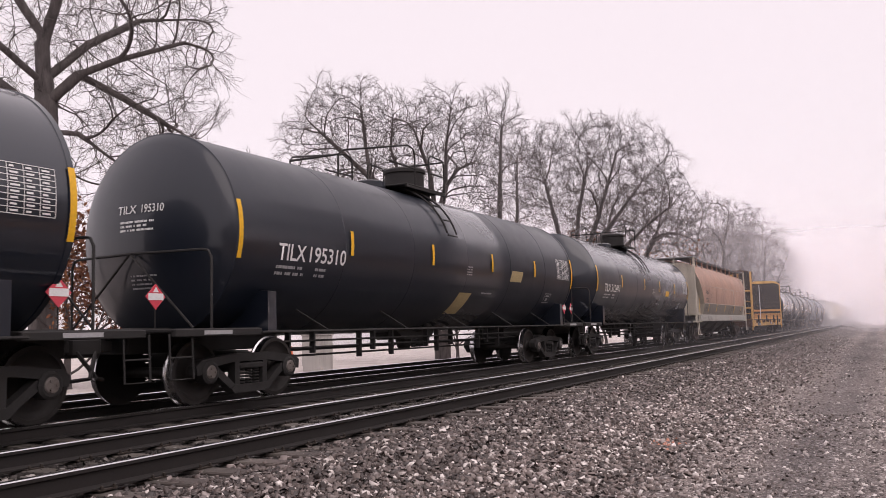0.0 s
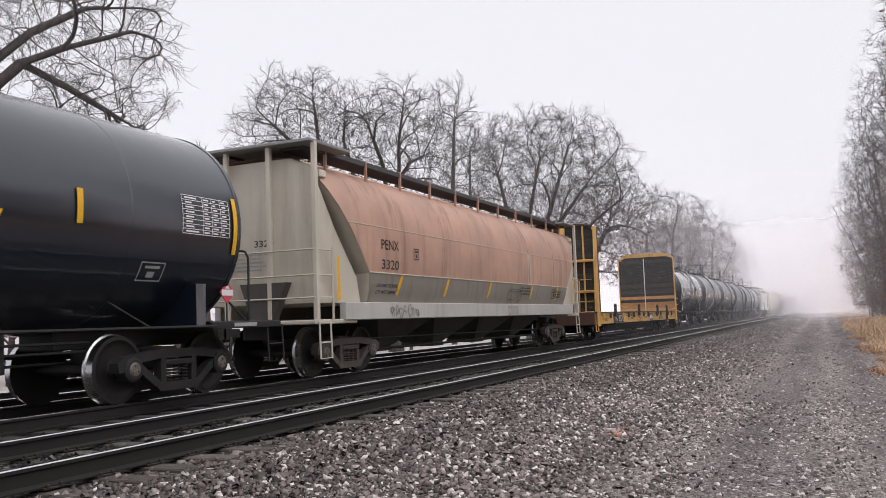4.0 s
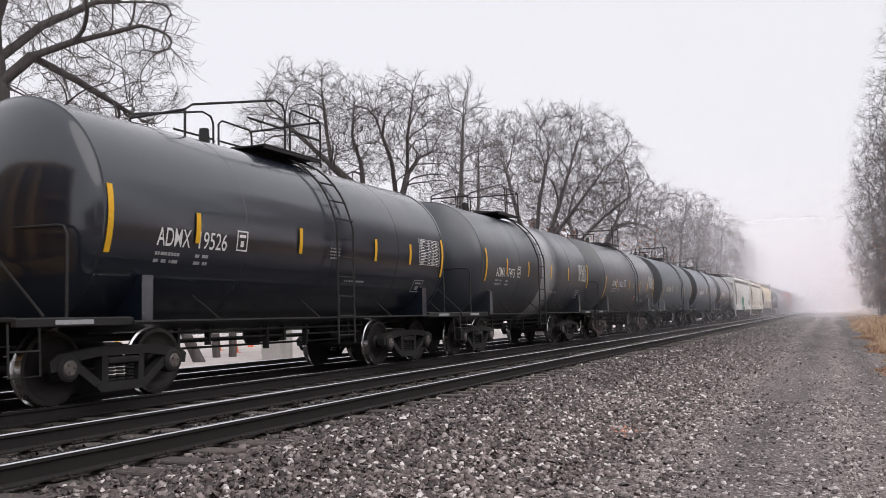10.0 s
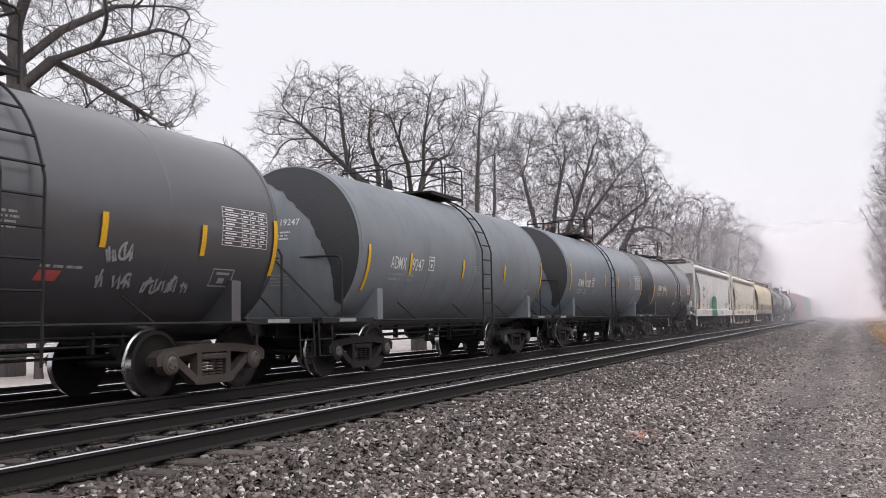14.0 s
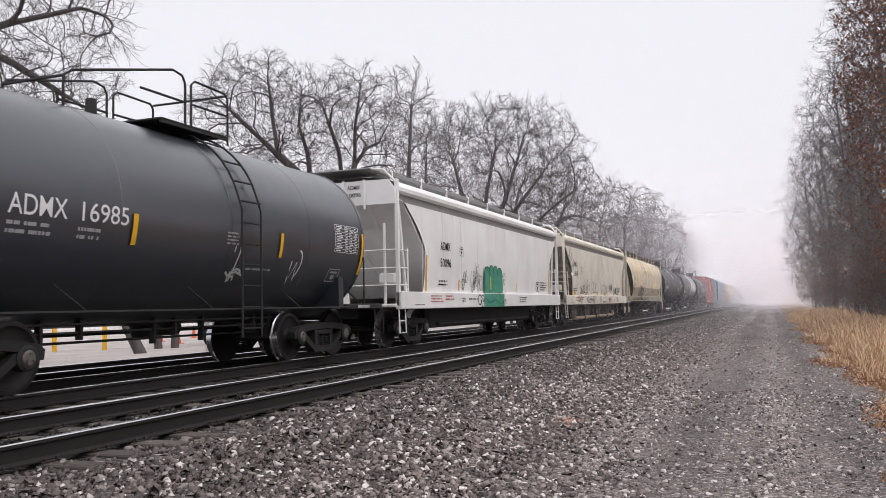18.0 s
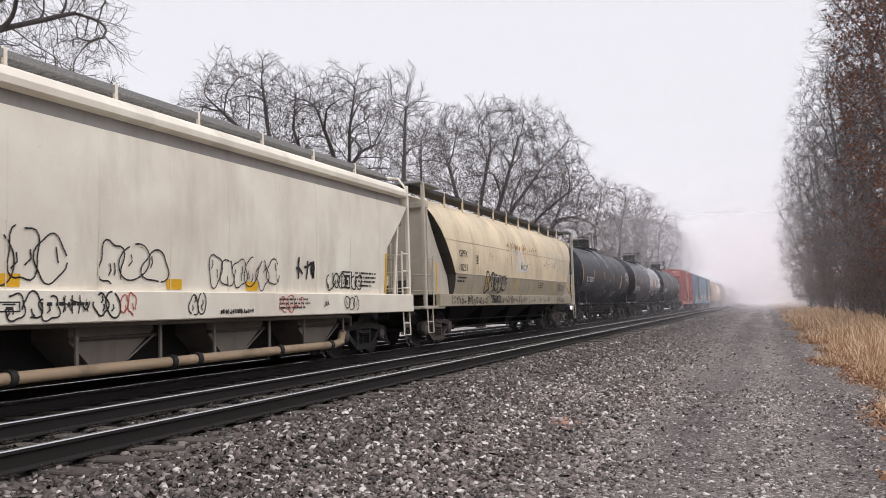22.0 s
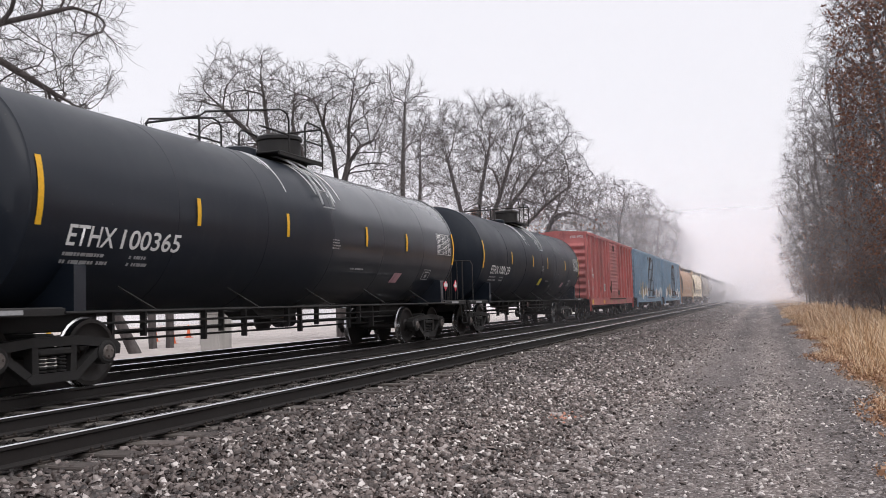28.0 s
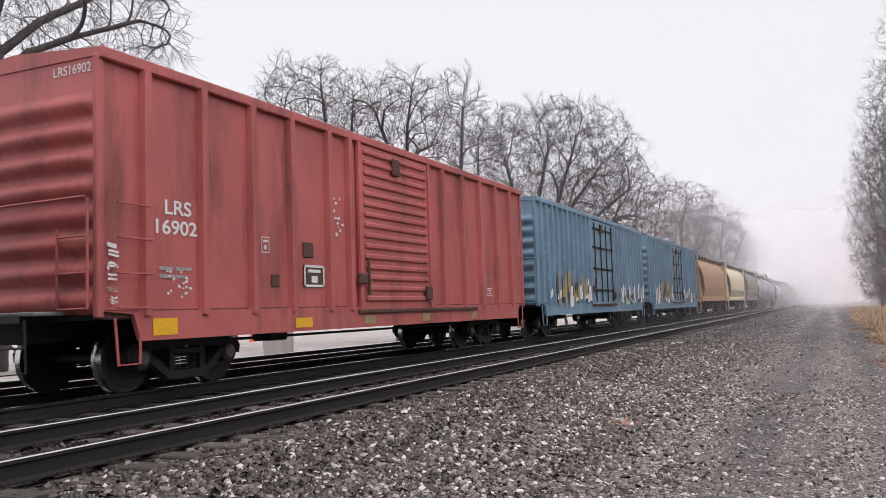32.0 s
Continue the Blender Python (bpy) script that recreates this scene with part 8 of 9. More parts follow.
# slope sheets and stiffeners grey, not cream: their shade is in the colour
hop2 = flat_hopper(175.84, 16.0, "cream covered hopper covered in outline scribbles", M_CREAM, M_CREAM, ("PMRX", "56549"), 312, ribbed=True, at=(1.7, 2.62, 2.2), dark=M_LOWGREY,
                   tags=((3.0, 4.1, 1.40, 1.8, M_TAGBLACK, 0.03), (3.9, 5.1, 1.42, 2.1, M_TAGBLACK, 0.022), (5.7, 7.0, 1.42, 2.0, M_TAGBLACK, 0.022), (8.0, 10.0, 1.42, 1.9, M_TAGBLACK, 0.02),
                         (10.6, 11.4, 1.6, 2.0, M_TAGBLACK, 0.05), (11.8, 13.3, 1.42, 1.75, M_TAGBLACK, 0.03), (2.2, 3.1, 1.0, 1.3, M_TAGBLACK, 0.018), (4.2, 4.95, 0.98, 1.3, M_TAGBLACK, 0.022), (4.95, 5.5, 1.05, 1.3, M_TAGBLACK, 0.02), (5.55, 5.98, 0.98, 1.3, M_TAGBLACK, 0.026), (6.0, 6.3, 1.0, 1.3, M_STENCIL_RED, 0.02), (7.44, 7.83, 1.0, 1.3, M_TAGBLACK, 0.022), (8.2, 9.1, 1.0, 1.08, M_TAGBLACK, 0.02), (9.95, 10.4, 1.0, 1.3, M_STENCIL_RED, 0.02), (10.4, 10.76, 1.05, 1.25, M_STENCIL_RED, 0.015), (11.5, 11.75, 1.1, 1.22, M_TAGBLACK, 0.015), (12.4, 13.0, 1.0, 1.3, M_TAGBLACK, 0.02)))


def slanted(a, z):
    """A line of writing that falls with the cut edge of the side sheet."""
    return (1.535, 0.62 + a * 0.62 + z * 0.78, 3.06 - a * 0.78 + z * 0.62)


put_text("spray_tag", "WATER", slanted, 0.0, 0.72, 0.0, 0.15, M_TAGBLACK, hop2, "thin black sprayed word")
for tall in ([(0.78, 2.95), (0.92, 3.35), (1.0, 3.38), (0.92, 3.0), (1.12, 2.85)], [(1.1, 2.8), (1.28, 3.2), (1.35, 3.18), (1.25, 2.75), (1.42, 2.6)], [(1.35, 2.55), (1.6, 2.95), (1.75, 2.9), (1.7, 2.7), (1.52, 2.6), (1.62, 2.42), (1.45, 2.4)]):
    stroke = Shape()
    ribbon(stroke, lambda a, z: (1.535, a, z), tall, 0.028)
    part("spray_tag", stroke, M_TAGBLACK, hop2, "tall thin sprayed letter shape")


def green_tag(car):
    s, o, y = Shape(), Shape(), Shape()
    sh = 0.32
    lobes = [(5.9, 6.45, 1.35, 2.15), (6.35, 6.85, 1.36, 2.2), (6.75, 7.25, 1.36, 2.2), (7.15, 7.7, 1.35, 2.15)]
    for i, (a, b, z0, z1) in enumerate(lobes):
        m, w = (a + b) / 2 + sh, (b - a) / 1.85
        L, R = [], []
        for k in range(9):
            z = z0 + (z1 - z0) * k / 8
            ww = w * (1.0 if k < 6 else math.sqrt(max(0.02, 1 - ((k - 6) / 2.2) ** 2)))
            L.append((1.545 + 0.002 * i, m - ww, z)), R.append((1.545 + 0.002 * i, m + ww, z))
        s.grid([L, R])
        ribbon(o, lambda p, q: (1.556, p, q), [(m - w, z0 + .3), (m - w, z0 + .65 * (z1 - z0)), (m - w * .6, z1 - .05), (m, z1), (m + w * .6, z1 - .05), (m + w, z0 + .65 * (z1 - z0))], 0.022)
    s.grid([[(1.566, 5.85 + sh, 0.94), (1.566, 5.8 + sh, 1.33)], [(1.566, 7.8 + sh, 0.94), (1.566, 7.85 + sh, 1.33)]])
    ribbon(o, lambda p, q: (1.572, p, q), [(5.9 + sh, 1.2), (6.3 + sh, 1.05), (6.9 + sh, 1.15), (7.4 + sh, 1.0), (7.8 + sh, 1.1)], 0.02)
    quad(y, lambda p, q: (1.555, p, q), 6.42 + sh, 6.52 + sh, 1.45, 1.85)
    part("green_tag", s, M_GREENTAG, car, "big green sprayed bubble shape")
    part("tag_outline", o, M_TAGBLACK, car)
    part("tag_highlight", y, M_YELLOWTAG, car)


green_tag(hop)


# box cars ---------------------------------------------------------------
def box_car(u0, L, label, mat, words, seed, ribs, door, roof, tags=(), plug=False, letter=M_WHITE):
    car = thing("box_car", label, "box car", "freight train")
    CARS.append((car, u0))
    W = 1.47
    part("side_panel", Shape().box(W - 0.05, W, 0.04, L - 0.04, 1.0, 4.22), mat, car)
    part("side_panel", Shape().box(-W, -W + 0.05, 0.04, L - 0.04, 1.0, 4.22), mat, car)
    part("floor_pan", Shape().box(-W, W, 0.04, L - 0.04, 0.98, 1.1), M_FRAME, car)
    rf = Shape()
    rf.plate([(-1.55, 4.22), (1.55, 4.22), (1.55, 4.32), (0, 4.44), (-1.55, 4.32)], "y", -0.02, L + 0.02)
    part("roof", rf, roof, car)
    part("roof_chord", Shape().box(W, W + 0.09, -0.03, L + 0.03, 4.18, 4.33, 0, 0.015), mat, car)
    for y in ribs:
        s = Shape()
        s.plate([(W - .005, y - 0.085), (W + 0.10, y - 0.06), (W + 0.10, y + 0.06), (W - .005, y + 0.085)], "z", 1.02, 4.19)
        part("side_rib", s, mat, car)
    part("side_sill", Shape().plate([(0.02, 1.08), (0.5, 1.04), (0.62, 0.70), (L - 0.62, 0.70), (L - 0.5, 1.04), (L - 0.02, 1.08)], "x", W - 0.01, W + 0.06), mat, car)
    part("side_sill", Shape().plate([(0.02, 1.08), (0.5, 1.04), (0.62, 0.70), (L - 0.62, 0.70), (L - 0.5, 1.04), (L - 0.02, 1.08)], "x", -W - 0.06, -W + 0.01), mat, car)
    for far in (False, True):
        sg = 1 if far else -1
        Y0 = L if far else 0.0
        s = Shape()
        rows = []
        z = 1.05
        while z <= 3.81:
            ph = ((z - 1.05) % 0.345) / 0.345
            d = 0.13 * (0.5 - 0.5 * math.cos(2 * math.pi * ph)) ** 0.8
            rows.append([(-W + 0.02, Y0, z), (-W + 0.16, Y0 + sg * d, z), (W - 0.16, Y0 + sg * d, z), (W - 0.02, Y0, z)])
            z += 0.0345
        rows.append([(-W + 0.02, Y0, 4.24), (-W + .16, Y0, 4.24), (W - .16, Y0, 4.24), (W - 0.02, Y0, 4.24)])
        s.grid(rows)
        part("corrugated_end", s, mat, car, smooth=50)
        a, b = sorted((Y0 - sg * 0.06, Y0 + sg * 0.05))
        part("corner_post", Shape().box(W - 0.06, W + 0.04, a, b, 1.0, 4.24, 0, 0.02), mat, car)
        part("corner_post", Shape().box(-W - 0.04, -W + 0.06, a, b, 1.0, 4.24, 0, 0.02), mat, car)
        s = Shape()
        Y = (lambda y: L - y) if far else (lambda y: y)
        for z in (1.12, 1.55, 1.99, 2.42):
            s.rod([(W + 0.1, Y(0.2), z), (W + 0.1, Y(0.78), z)], 0.014, 5)
            if z < 2.2:
                s.rod([(W - 0.52, Y(-0.16), z), (W - 0.02, Y(-0.16), z)], 0.014, 5)
        s.rod([(W - 0.52, Y(-0.16), 1.12), (W - 0.52, Y(-0.16), 2.1)], 0.018, 5).rod([(W - 0.02, Y(-0.16), 1.12), (W - 0.02, Y(-0.16), 2.45)], 0.018, 5)
        s.rod([(-W, Y(-0.2), 2.42), (W - 0.02, Y(-0.2), 2.46)], 0.016, 5)
        part("ladder", s, mat, car)
        s = Shape().rod([(W + 0.05, Y(0.2), 1.0), (W + 0.06, Y(0.25), 0.42), (W + 0.06, Y(0.6), 0.42), (W + 0.05, Y(0.62), 0.98)], 0.02, 5)
        part("corner_step", s, mat, car)
        part("coupler", coupler_shape(Y(-0.25), sg), M_FRAME, car)
        a, b = sorted((Y(-0.45), Y(0.0)))
        part("crossover_step", Shape().box(-0.9, 0.9, a, b, 1.05, 1.1, 0, 0.01), M_WALKWAY, car)
        truck(car, Y(2.0), "dark")
    d0, d1 = door
    part("door_leaf", Shape().box(W + 0.01, W + 0.055, d0, d1, 1.02, 4.16, 0, 0.01), mat, car)
    dr = Shape()
    if plug:
        for y in np.linspace(d0 + 0.35, d1 - 0.35, 4):
            dr.rod([(W + 0.10, y, 1.1), (W + 0.10, y, 4.05)], 0.025, 6)
        for z in (1.5, 2.3, 3.1, 3.8):
            dr.box(W + 0.055, W + 0.09, d0 + .1, d1 - .1, z, z + .08, 0, 0.01)
    else:
        z = 1.18
        while z < 4.05:
            dr.box(W + 0.05, W + 0.10, d0 + 0.12, d1 - 0.12, z, z + 0.10, 0, 0.035)
            z += 0.2
    part("door_ribbing", dr, mat if not plug else M_FRAME, car)
    for y in (d0 - 0.1, d1):
        part("door_post", Shape().box(W + 0.01, W + 0.10, y, y + 0.1, 1.0, 4.18, 0, 0.015), mat, car)
    part("door_rail", Shape().box(W + 0.02, W + 0.12, d0 - 0.2, d1 + (0.3 if plug else 2.6), 0.96, 1.03, 0, 0.01), M_RUST, car)
    part("door_lock", Shape().rod([(W + 0.12, d0 + 0.15, 1.3), (W + 0.12, d0 + 0.15, 2.0)], 0.03, 6).box(W + .1, W + .16, d0 - .25, d0 + .05, 1.5, 1.7, 0, 0.02).box(W + .09, W + .16, d1 - .3, d1 - .05, 1.2, 1.5, 0, .02).box(W + .09, W + .14, d0 + 1.2, d0 + 1.5, 3.7, 4.05, 0, .02), M_RUST, car)
    on = lambda a, z: (W + 0.012, a, z)
    sl = lambda a, z: (W + 0.068, a, z)
    if words:
        put_text("reporting_mark", words[0], on, 1.11, 1.62, 2.36, 2.56, letter, car, "white stencilled reporting mark", bold=0.018)
        put_text("car_number", words[1], on, 0.94, 1.73, 2.09, 2.29, letter, car, "white stencilled car number", bold=0.018)
        put_text("end_mark", words[0] + words[1], lambda a, z: (a, -0.012, z), 0.72, 1.36, 4.04, 4.16, letter, car)
        part("load_stencil", bars(on, 1.0, 1.7, 1.45, 1.66, 2, seed), M_STENCIL_GREY, car)
        part("class_mark", frame_mark(on, 3.2, 3.4, 1.95, 2.2, 0.016), letter, car)
        part("builder_plate", frame_mark(lambda a, z: (W + 0.03, a, z), 4.33, 4.95, 1.43, 1.80, 0.04), letter, car)
        part("warning_stencil", frame_mark(on, 12.6, 12.95, 1.3, 1.5, 0.02), letter, car)
        for y, w in ((0.82, 0.45), (4.0, 0.5), (6.25, 0.4), (8.7, 0.35), (11.4, 0.3)):
            s = Shape()
            quad(s, sl, y, y + w, 0.76, 0.92 if y > 1 else 0.98)
            part("reflective_stripe", s, M_YELLOW if y < 5 else M_OCHRE, car)
    for i, (y0, y1, z0, z1, m, w) in enumerate(tags):
        part("spray_tag", scribble(lambda a, z: (W + 0.016, a, z), y0, y1, z0, z1, seed + 30 + i, w), m, car, "loose sprayed scribble")
    part("centre_sill", Shape().box(-0.25, 0.25, 0, L, 0.7, 1.0).rod([(0.8, 3.2, 0.62), (0.8, L - 3.2, 0.62)], 0.025, 5).box(0.5, 0.9, 4.2, 4.7, 0.55, 0.95, 0, .03), M_FRAME, car)
    return car


box_car(264.07, 15.35, "faded red box car with ribbed sides", M_RED, ("LRS", "16902"), 401, (0.73, 1.83, 2.95, 3.98, 5.12, 5.82, 9.93, 11.09, 12.18, 13.27, 14.35), (6.21, 9.12), M_RED,
        )
BLUE_RIBS = [0.36 + 0.57 * k for k in range(11)] + [9.9 + 0.56 * k for k in range(10)]
for bu, bl, sd in ((280.82, "weathered blue box car with a plug door", 402), (298.09, "blue box car, flaking paint and pale graffiti", 403)):
    bc = box_car(bu, 15.6, bl, M_BLUE, None, sd, BLUE_RIBS, (6.3, 9.6), M_BLUE, plug=True, tags=((1.2, 5.4, 1.2, 1.9, M_TAGBLACK, 0.04), (10.5, 14.5, 1.2, 1.8, M_TAGBLACK, 0.035)))
    out = lambda e: (lambda a, z: (1.573 + e, a, z))
    slabs("graffiti", bc, M_WHITE, "faded white sprayed piece", out(0.002), 0.9, 6.0, 0.92, 2.0, sd + 1, 0.75, 0.3)
    slabs("graffiti", bc, M_OCHRE, "faded gold sprayed piece", out(0.004), 1.8, 5.2, 1.0, 2.25, sd + 2, 0.6, 0.25)
    slabs("graffiti", bc, M_WHITE, "faded white sprayed piece", out(0.002), 9.9, 15.0, 0.92, 1.9, sd + 3, 0.75, 0.3)
    slabs("graffiti", bc, M_STENCIL_BLACK, "black edges of a sprayed piece", out(0.006), 2.0, 5.6, 1.1, 2.0, sd + 4, 0.35, 0.12)
    slabs("graffiti", bc, M_STENCIL_BLACK, "black edges of a sprayed piece", out(0.006), 10.2, 14.6, 1.0, 1.7, sd + 5, 0.35, 0.12)
    part("peeled_paint", flakes(out(0.001), 0.4, 15.2, 1.2, 4.0, 90, 0.10, sd + 6), M_PALEBAND, bc, "pale spots where the blue has peeled")


red = [c for c, u in CARS if u == 264.07][0]
part("peeled_paint", flakes(lambda a, z: (1.487, a, z), 1.1, 1.6, 1.25, 1.6, 26, 0.045, 81), M_WHITE, red, "white scraps of an old stencil")
part("peeled_paint", flakes(lambda a, z: (1.487, a, z), 5.3, 5.62, 2.3, 3.05, 12, 0.07, 82), M_WHITE, red, "white scraps of an old stencil")
part("peeled_paint", flakes(lambda a, z: (1.487, a, z), 12.3, 13.1, 1.25, 1.8, 14, 0.05, 83), M_STENCIL_GREY, red, "grey scraps of an old stencil")
for py, pz, pw, ph in ((4.33, 1.93, 0.3, 0.25), (3.44, 1.42, 0.2, 0.2)):
    part("placard_holder", Shape().box(1.475, 1.50, py, py + pw, pz, pz + ph, 0, 0.008), M_RUST, red, "small rusty placard holder")
part("spray_tag", scribble(lambda a, z: (1.515, 0.10 + z, 1.98 - a), 0.0, 0.85, 0.0, 0.2, 85, 0.028), M_WHITE, red, "small white sprayed tag on the corner post")
part("tack_board", Shape().box(1.475, 1.495, 4.33, 4.95, 1.43, 1.80, 0, 0.008), M_RUST, red, "worn tack board in a white frame")


# bulkhead flat car --------------------------------------------------------
M_RUSTYSHEET = painted("rusty_yellow_sheet", (0.42, 0.235, 0.075), dirt=(0.13, 0.065, 0.03), wear=(0.12, 0.055, 0.03), rough=0.7, amount=1.0, streaks=0.9, bump=0.006, fall=(2.0, 2.0, 0.8))


def flat_car(u0, L):
    car = thing("bulkhead_flat_car", "empty yellow bulkhead flat car with plank end walls", "flat car", "freight train")
    CARS.append((car, u0))
    rng = random.Random(9)
    y = 0.7
    while y < L - 0.75:
        part("deck_plank", Shape().box(-1.5, 1.5, y, y + 0.245, 1.05, 1.10, 0, 0.008), M_PLANK_OLD, car)
        y += 0.255
    for sx in (-1, 1):
        a, b = sorted((sx * 1.44, sx * 1.52))
        part("side_sill", Shape().box(a, b, 0.0, L, 0.62, 1.05, 0, 0.012), M_TTYELLOW, car)
        a, b = sorted((sx * 1.42, sx * 1.58))
        part("sill_flange", Shape().box(a, b, 0.3, L - 0.3, 1.05, 1.085, 0, 0.008), M_PLANK_OLD, car)
    y = 1.4
    k = 0
    while y < L - 1.0:
        part("stake_pocket", Shape().box(1.52, 1.60, y, y + 0.15, 0.84, 1.05, 0, 0.015), M_TTYELLOW if k % 3 == 0 else M_RUST, car)
        y += 1.17
        k += 1
    for y, h in ((3.33, 1.42), (8.34, 1.42), (13.20, 1.42), (16.06, 1.40)):
        part("stake", Shape().box(1.54, 1.64, y, y + 0.13, 0.62 if y > 14 else 0.9, h, 0, 0.012), M_FRAME, car)
    part("centre_sill", Shape().plate([(1.2, 1.05), (L - 1.2, 1.05), (L - 2.9, 0.26), (2.9, 0.26)], "x", -0.6, 0.6), M_FRAME, car)
    for y in (4.3, 9.8, 15.2):
        part("cross_bearer", Shape().box(-1.4, 1.4, y, y + 0.2, 0.55, 1.05), M_FRAME, car)
    for far in (False, True):
        Y = (lambda y: L - y) if far else (lambda y: y)
        T = 0.08 if far else 0.24
        n = 18
        z = 1.10
        for i in range(n):
            h = 0.175 + T / 18
            a, b = sorted((Y(0.60), Y(0.67 + rng.uniform(-.008, .008))))
            half = 1.57 if i < n - 1 else 1.42
            new_wood = far and i in (0, 1, 2, 4)
            part("bulkhead_plank", Shape().box(-half, half, a, b, z + 0.001, z + h - 0.001, 0, 0.009), M_PLANK_NEW if new_wood else M_PLANK_OLD, car)
            z += h
        a, b = sorted((Y(0.50), Y(0.70)))
        part("top_cap", Shape().plate([(-1.58, 4.17 + T), (-1.36, 4.17 + T), (-1.2, 4.24 + T), (1.2, 4.24 + T), (1.36, 4.17 + T), (1.58, 4.17 + T), (1.36, 4.36 + T if far else 4.26 + T), (0.95, 4.46 + T if far else 4.32 + T), (-0.95, 4.46 + T if far else 4.32 + T), (-1.36, 4.36 + T if far else 4.26 + T)], "y", a, b), M_TTYELLOW if far else M_RUST, car)
        for sx in (-1, 1):
            x0, x1 = sorted((sx * 1.58, sx * 1.62))
            part("bulkhead_side", Shape().plate([(Y(0.70), 0.55), (Y(0.70), 4.19 + T), (Y(0.52), 4.19 + T), (Y(0.30), 1.3), (Y(0.28), 0.55)], "x", x0, x1), M_TTYELLOW, car)
            x0, x1 = sorted((sx * 1.60, sx * 1.635))
            part("edge_angle", Shape().box(x0, x1, *sorted((Y(0.58), Y(0.71))), 1.1, 4.17 + T, 0, 0.01), M_RUST if not far else M_TTYELLOW, car)
        for x in (-0.50, 0.28):
            part("bulkhead_rib", Shape().plate([(Y(0.60), 1.05), (Y(0.60), 4.22 + T), (Y(0.52), 4.22 + T), (Y(0.06), 1.3), (Y(0.06), 1.05)], "x", x - 0.012, x + 0.012), M_TTYELLOW, car)
            s = Shape()
            lo, hi = 0.15, 0.10
            a, b = (Y(0.53), Y(0.50)), (Y(0.05), Y(0.02))
            s.add([(x - hi, a[0], 4.22 + T), (x + hi, a[0], 4.22 + T), (x + lo, b[0], 1.3), (x - lo, b[0], 1.3), (x - hi, a[1], 4.22 + T), (x + hi, a[1], 4.22 + T), (x + lo, b[1], 1.3), (x - lo, b[1], 1.3)], [(0, 1, 2, 3), (7, 6, 5, 4), (0, 4, 5, 1), (1, 5, 6, 2), (2, 6, 7, 3), (3, 7, 4, 0)])
            part("rib_flange", s, M_TTYELLOW, car)
        part("rib_foot", Shape().box(-0.66, 0.44, *sorted((Y(0.0), Y(0.3))), 1.08, 1.24, 0, 0.02), M_RUST, car)
        for x in (-1.3, -0.95, -0.12, 0.72, 1.08):
            part("back_strip", Shape().box(x - 0.03, x + 0.03, *sorted((Y(0.53), Y(0.60))), 1.1, 4.22 + T, 0, 0.008), M_TTYELLOW, car)
        for x0, x1, zt in ((-1.26, -0.98, 2.3), (-0.90, -0.64, 2.75), (-0.36, -0.16, 2.9), (-0.08, 0.14, 2.6), (0.42, 0.68, 2.9)):
            part("back_sheet", Shape().box(x0, x1, *sorted((Y(0.555), Y(0.596))), 1.1, zt, 0, 0.004), M_RUSTYSHEET, car, "rust-stained yellow steel sheet")
        part("side_brace", Shape().plate([(Y(0.53), 4.19 + T), (Y(0.49), 4.19 + T), (Y(0.27), 1.1), (Y(0.31), 1.1)], "x", 1.50, 1.60), M_TTYELLOW, car)
        part("side_brace", Shape().plate([(Y(0.53), 4.19 + T), (Y(0.49), 4.19 + T), (Y(0.27), 1.1), (Y(0.31), 1.1)], "x", -1.60, -1.50), M_TTYELLOW, car)
        for z in (1.85, 3.05):
            part("bulkhead_beam", Shape().box(-1.55, 1.55, *sorted((Y(0.40), Y(0.60))), z, z + 0.1, 0, 0.015), M_TTYELLOW, car)
        s = Shape()
        for z in (1.45, 1.85, 2.25):
            s.rod([(0.95, Y(0.06), z - 0.35), (1.52, Y(0.06), z - 0.33)], 0.016, 5)
        s.rod([(0.95, Y(0.06), 0.8), (0.98, Y(0.1), 2.3)], 0.03, 5)
        for z in (1.45, 1.85, 2.25, 2.65, 2.9, 3.3, 3.7, 4.05):
            s.rod([(-1.02, Y(0.06), z), (-1.52, Y(0.06), z)], 0.016, 5)
        s.rod([(-1.02, Y(0.06), 1.1), (-1.02, Y(0.3), 4.1)], 0.04, 5).rod([(-1.50, Y(0.06), 1.1), (-1.42, Y(0.3), 4.1)], 0.045, 5)
        for z in (1.1, 1.45, 1.8):
            s.rod([(1.63, Y(0.15), z), (1.70, Y(0.18), z), (1.70, Y(0.52), z), (1.63, Y(0.55), z)], 0.014, 5)
        s.rod([(1.55, Y(0.1), 0.6), (1.57, Y(0.1), 0.36), (1.57, Y(0.45), 0.36), (1.55, Y(0.45), 0.6)], 0.018, 5).rod([(-1.5, Y(-0.02), 2.3), (1.5, Y(-0.02), 2.35)], 0.016, 5)
        part("end_railing", s, M_TTYELLOW, car)
        part("end_sill", Shape().box(-1.55, 1.55, *sorted((Y(-0.05), Y(0.12))), 0.6, 1.1, 0, 0.02), M_RUST if not far else M_TTYELLOW, car)
        part("coupler", coupler_shape(Y(-0.2), 1 if far else -1), M_FRAME, car)
        truck(car, Y(2.3), "dark")
    s = Shape()
    quad(s, lambda x, z: (x, L - 0.715, z), -0.13, -0.08, 1.1, 4.23)
    part("white_strip", s, M_WHITE, car, "worn white vertical strip")
    on = lambda a, z: (1.528, a, z)
    s = Shape()
    quad(s, on, 3.22, 5.20, 0.64, 1.0)
    part("black_panel", s, M_STENCIL_BLACK, car, "black panel for the car number")
    on2 = lambda a, z: (1.533, a, z)
    put_text("reporting_mark", "TTPX", on2, 3.39, 3.99, 0.68, 0.95, M_WHITE, car, "white stencilled reporting mark")
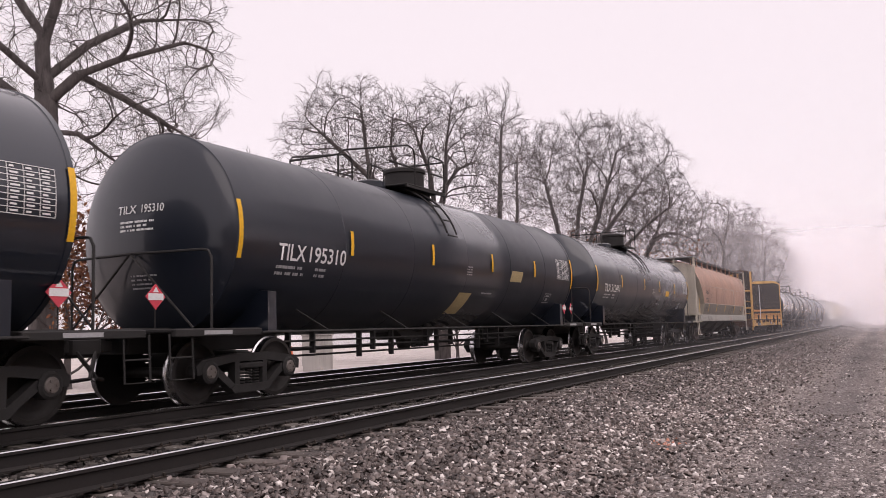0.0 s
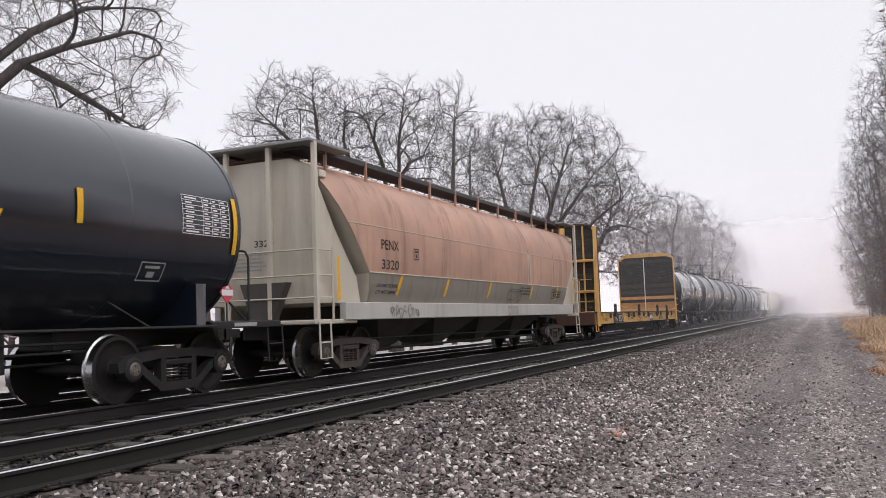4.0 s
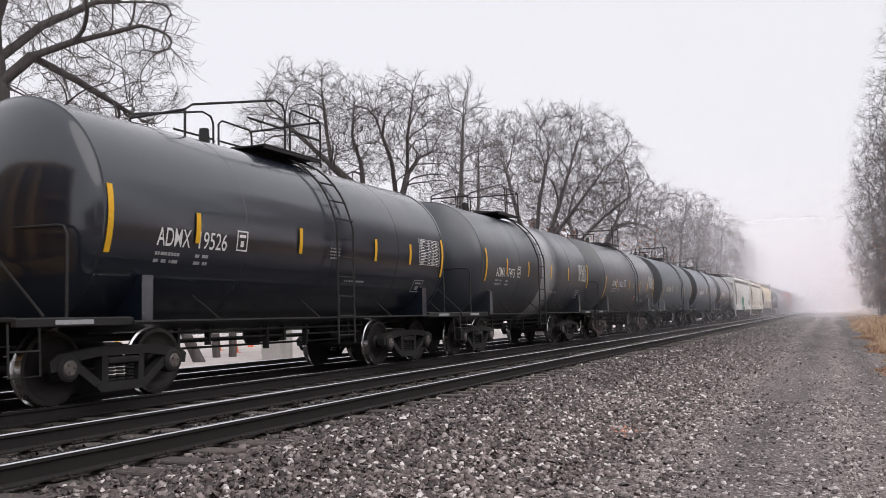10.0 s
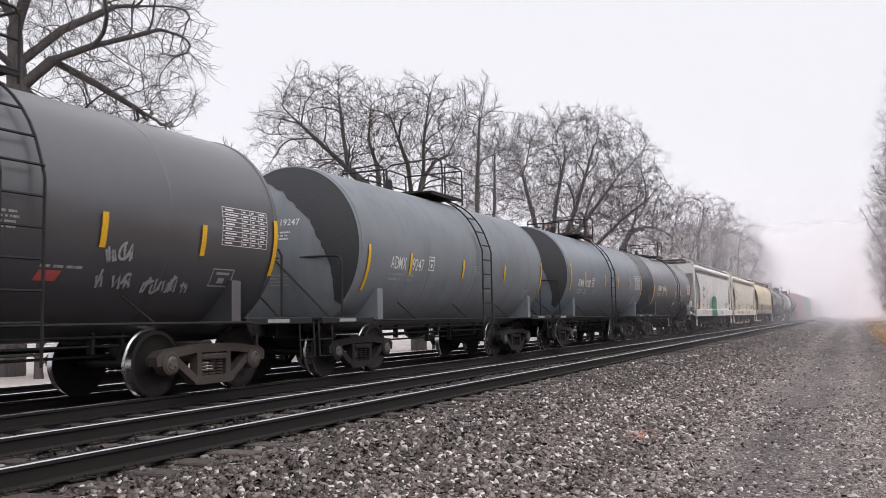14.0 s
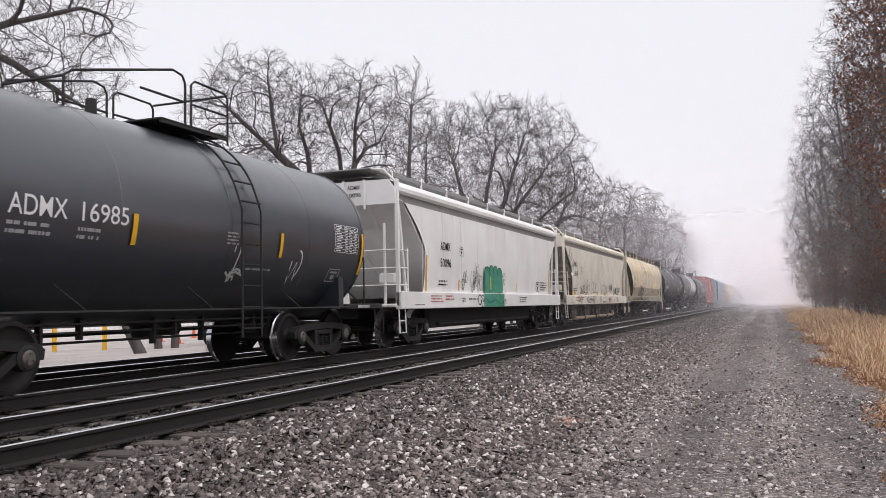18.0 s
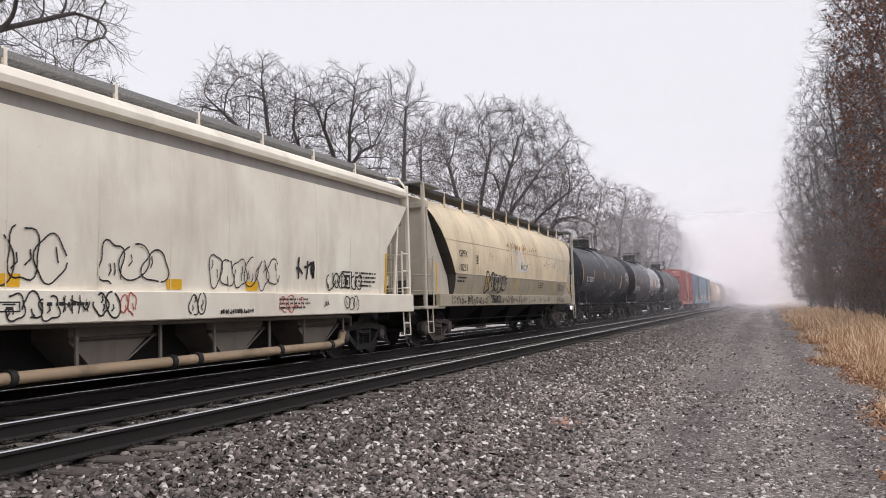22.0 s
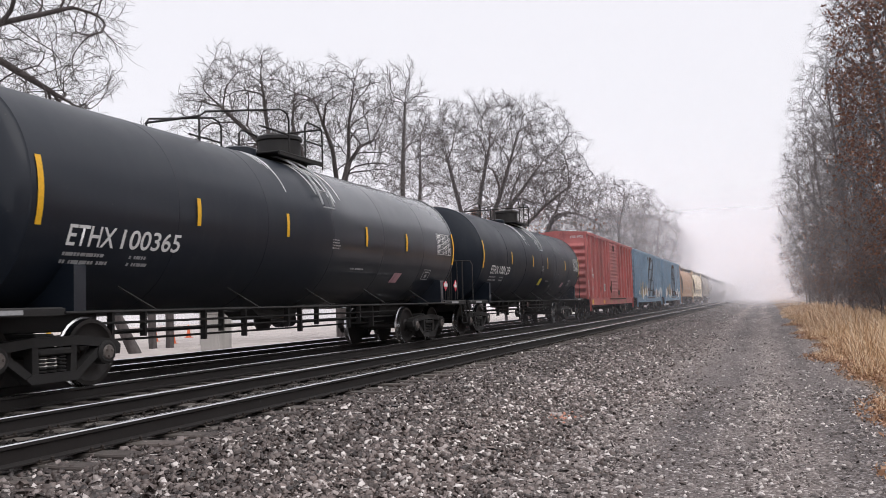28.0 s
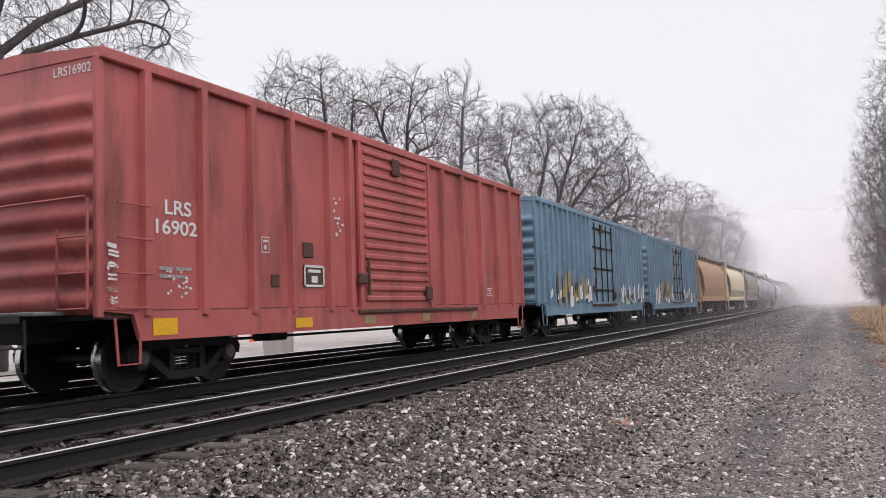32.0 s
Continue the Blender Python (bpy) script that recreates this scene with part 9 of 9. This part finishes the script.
    put_text("car_number", "805214", on2, 4.24, 5.10, 0.68, 0.95, M_WHITE, car, "white stencilled car number")
    s = Shape()
    quad(s, on, 11.3, 12.25, 0.66, 0.98)
    part("black_panel", s, M_STENCIL_BLACK, car, "black panel with a plain white mark")
    for y0, y1 in ((11.38, 11.62), (11.70, 11.86), (11.94, 12.17)):
        s = Shape()
        quad(s, on2, y0, y1, 0.72, 0.92)
        part("white_mark", s, M_WHITE, car)
    for y in (0.8, 5.26, 7.94, 12.88, 15.02, 16.74):
        s = Shape()
        quad(s, on, y, y + 0.5, 0.76, 0.92)
        part("reflective_stripe", s, M_YELLOW, car)
    for y in (1.7, 10.1, 10.7, 14.55, 17.6):
        part("sill_stencil", bars(on, y, y + 0.5, 0.72, 0.84, 3, int(y * 10)), M_RUST, car)
    part("data_panel", frame_mark(lambda a, z: (1.536, a, z), 13.97, 14.43, 0.62, 0.93, 0.025), M_WHITE, car)
    s = Shape()
    quad(s, on, 13.97, 14.43, 0.62, 0.93)
    part("black_panel", s, M_STENCIL_BLACK, car, "black panel under the white data frame")
    put_text("sill_mark", "LD LMT", on, 6.12, 6.62, 0.86, 0.95, M_STENCIL_BLACK, car, "small black stencil")
    put_text("sill_mark", "LT WT", on, 6.12, 6.55, 0.70, 0.79, M_STENCIL_BLACK, car, "small black stencil")
    part("sill_stencil", bars(on, 6.8, 7.3, 0.70, 0.95, 2, 61), M_STENCIL_BLACK, car)
    part("class_mark", frame_mark(on, 8.72, 8.98, 0.68, 0.98, 0.014), M_STENCIL_BLACK, car)
    put_text("sill_mark", "REH72", on, 14.61, 15.02, 0.68, 0.79, M_STENCIL_BLACK, car, "small black stencil")
    part("rust_stain", flakes(on, 0.8, L - 0.8, 0.92, 1.04, 70, 0.075, 88, 0.30), M_RUST, car, "brown rust spots and runs")
    return car


flat_car(62.33, 19.8)

# the rest of the train, going away into the fog -----------------------------
for i, (u, m, low) in enumerate(((315.19, M_TANHOP, M_LOWGREY), (331.99, M_BUFF, M_BUFFLOW), (348.79, M_LOWGREY, M_LOWGREY))):
    round_hopper(u, 15.5, ("rust-stained tan covered hopper", "plain buff covered hopper in the distance", "dull grey covered hopper in the distance")[i], m, low if i else M_TANHOP, m, m, None, 500 + i, marks=False)
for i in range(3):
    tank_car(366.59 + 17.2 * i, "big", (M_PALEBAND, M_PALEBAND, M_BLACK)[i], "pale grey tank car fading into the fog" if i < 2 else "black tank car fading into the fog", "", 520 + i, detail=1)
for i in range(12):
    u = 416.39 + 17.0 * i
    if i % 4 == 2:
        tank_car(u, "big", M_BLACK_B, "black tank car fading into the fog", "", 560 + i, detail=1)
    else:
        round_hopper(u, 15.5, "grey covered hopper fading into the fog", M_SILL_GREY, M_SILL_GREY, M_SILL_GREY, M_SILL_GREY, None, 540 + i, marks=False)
# ---------------- motion ----------------
def roll_at(t):
    return float(np.interp(t, [q[0] for q in ROLL], [q[1] for q in ROLL]))


def motions():
    """The train rolls along the track; wheels turn while they are near enough to be told apart."""
    start = {}
    for c, u0 in CARS:
        start[c.name] = u0
        walk(c, [(t, pose(XC, u0 - s, ZR)) for t, s in ROLL])
    ts = np.linspace(0, 32, 961)
    ss = np.array([roll_at(t) for t in ts])
    for w, car, y, sy in WHEELS:
        d = start[car.name] + y + sy
        s0, s1 = max(0.0, d - 42.0), min(float(ss[-1]), d + 1.0)
        if s1 - s0 < 1.0:
            w.matrix_basis = pose(0, sy, 0.457)
            continue
        n = max(2, int((s1 - s0) / 0.6) + 1)
        rows = [(float(np.interp(s, ss, ts)), pose(0, sy, 0.457, math.degrees((s - s0) / 0.457) % 360)) for s in np.linspace(s0, s1, n)]
        if rows[0][0] > 0.2:
            rows.insert(0, (0.0, rows[0][1]))
        if rows[-1][0] < 31.8:
            rows.append((32.0, rows[-1][1]))
        walk(w, rows)


motions()
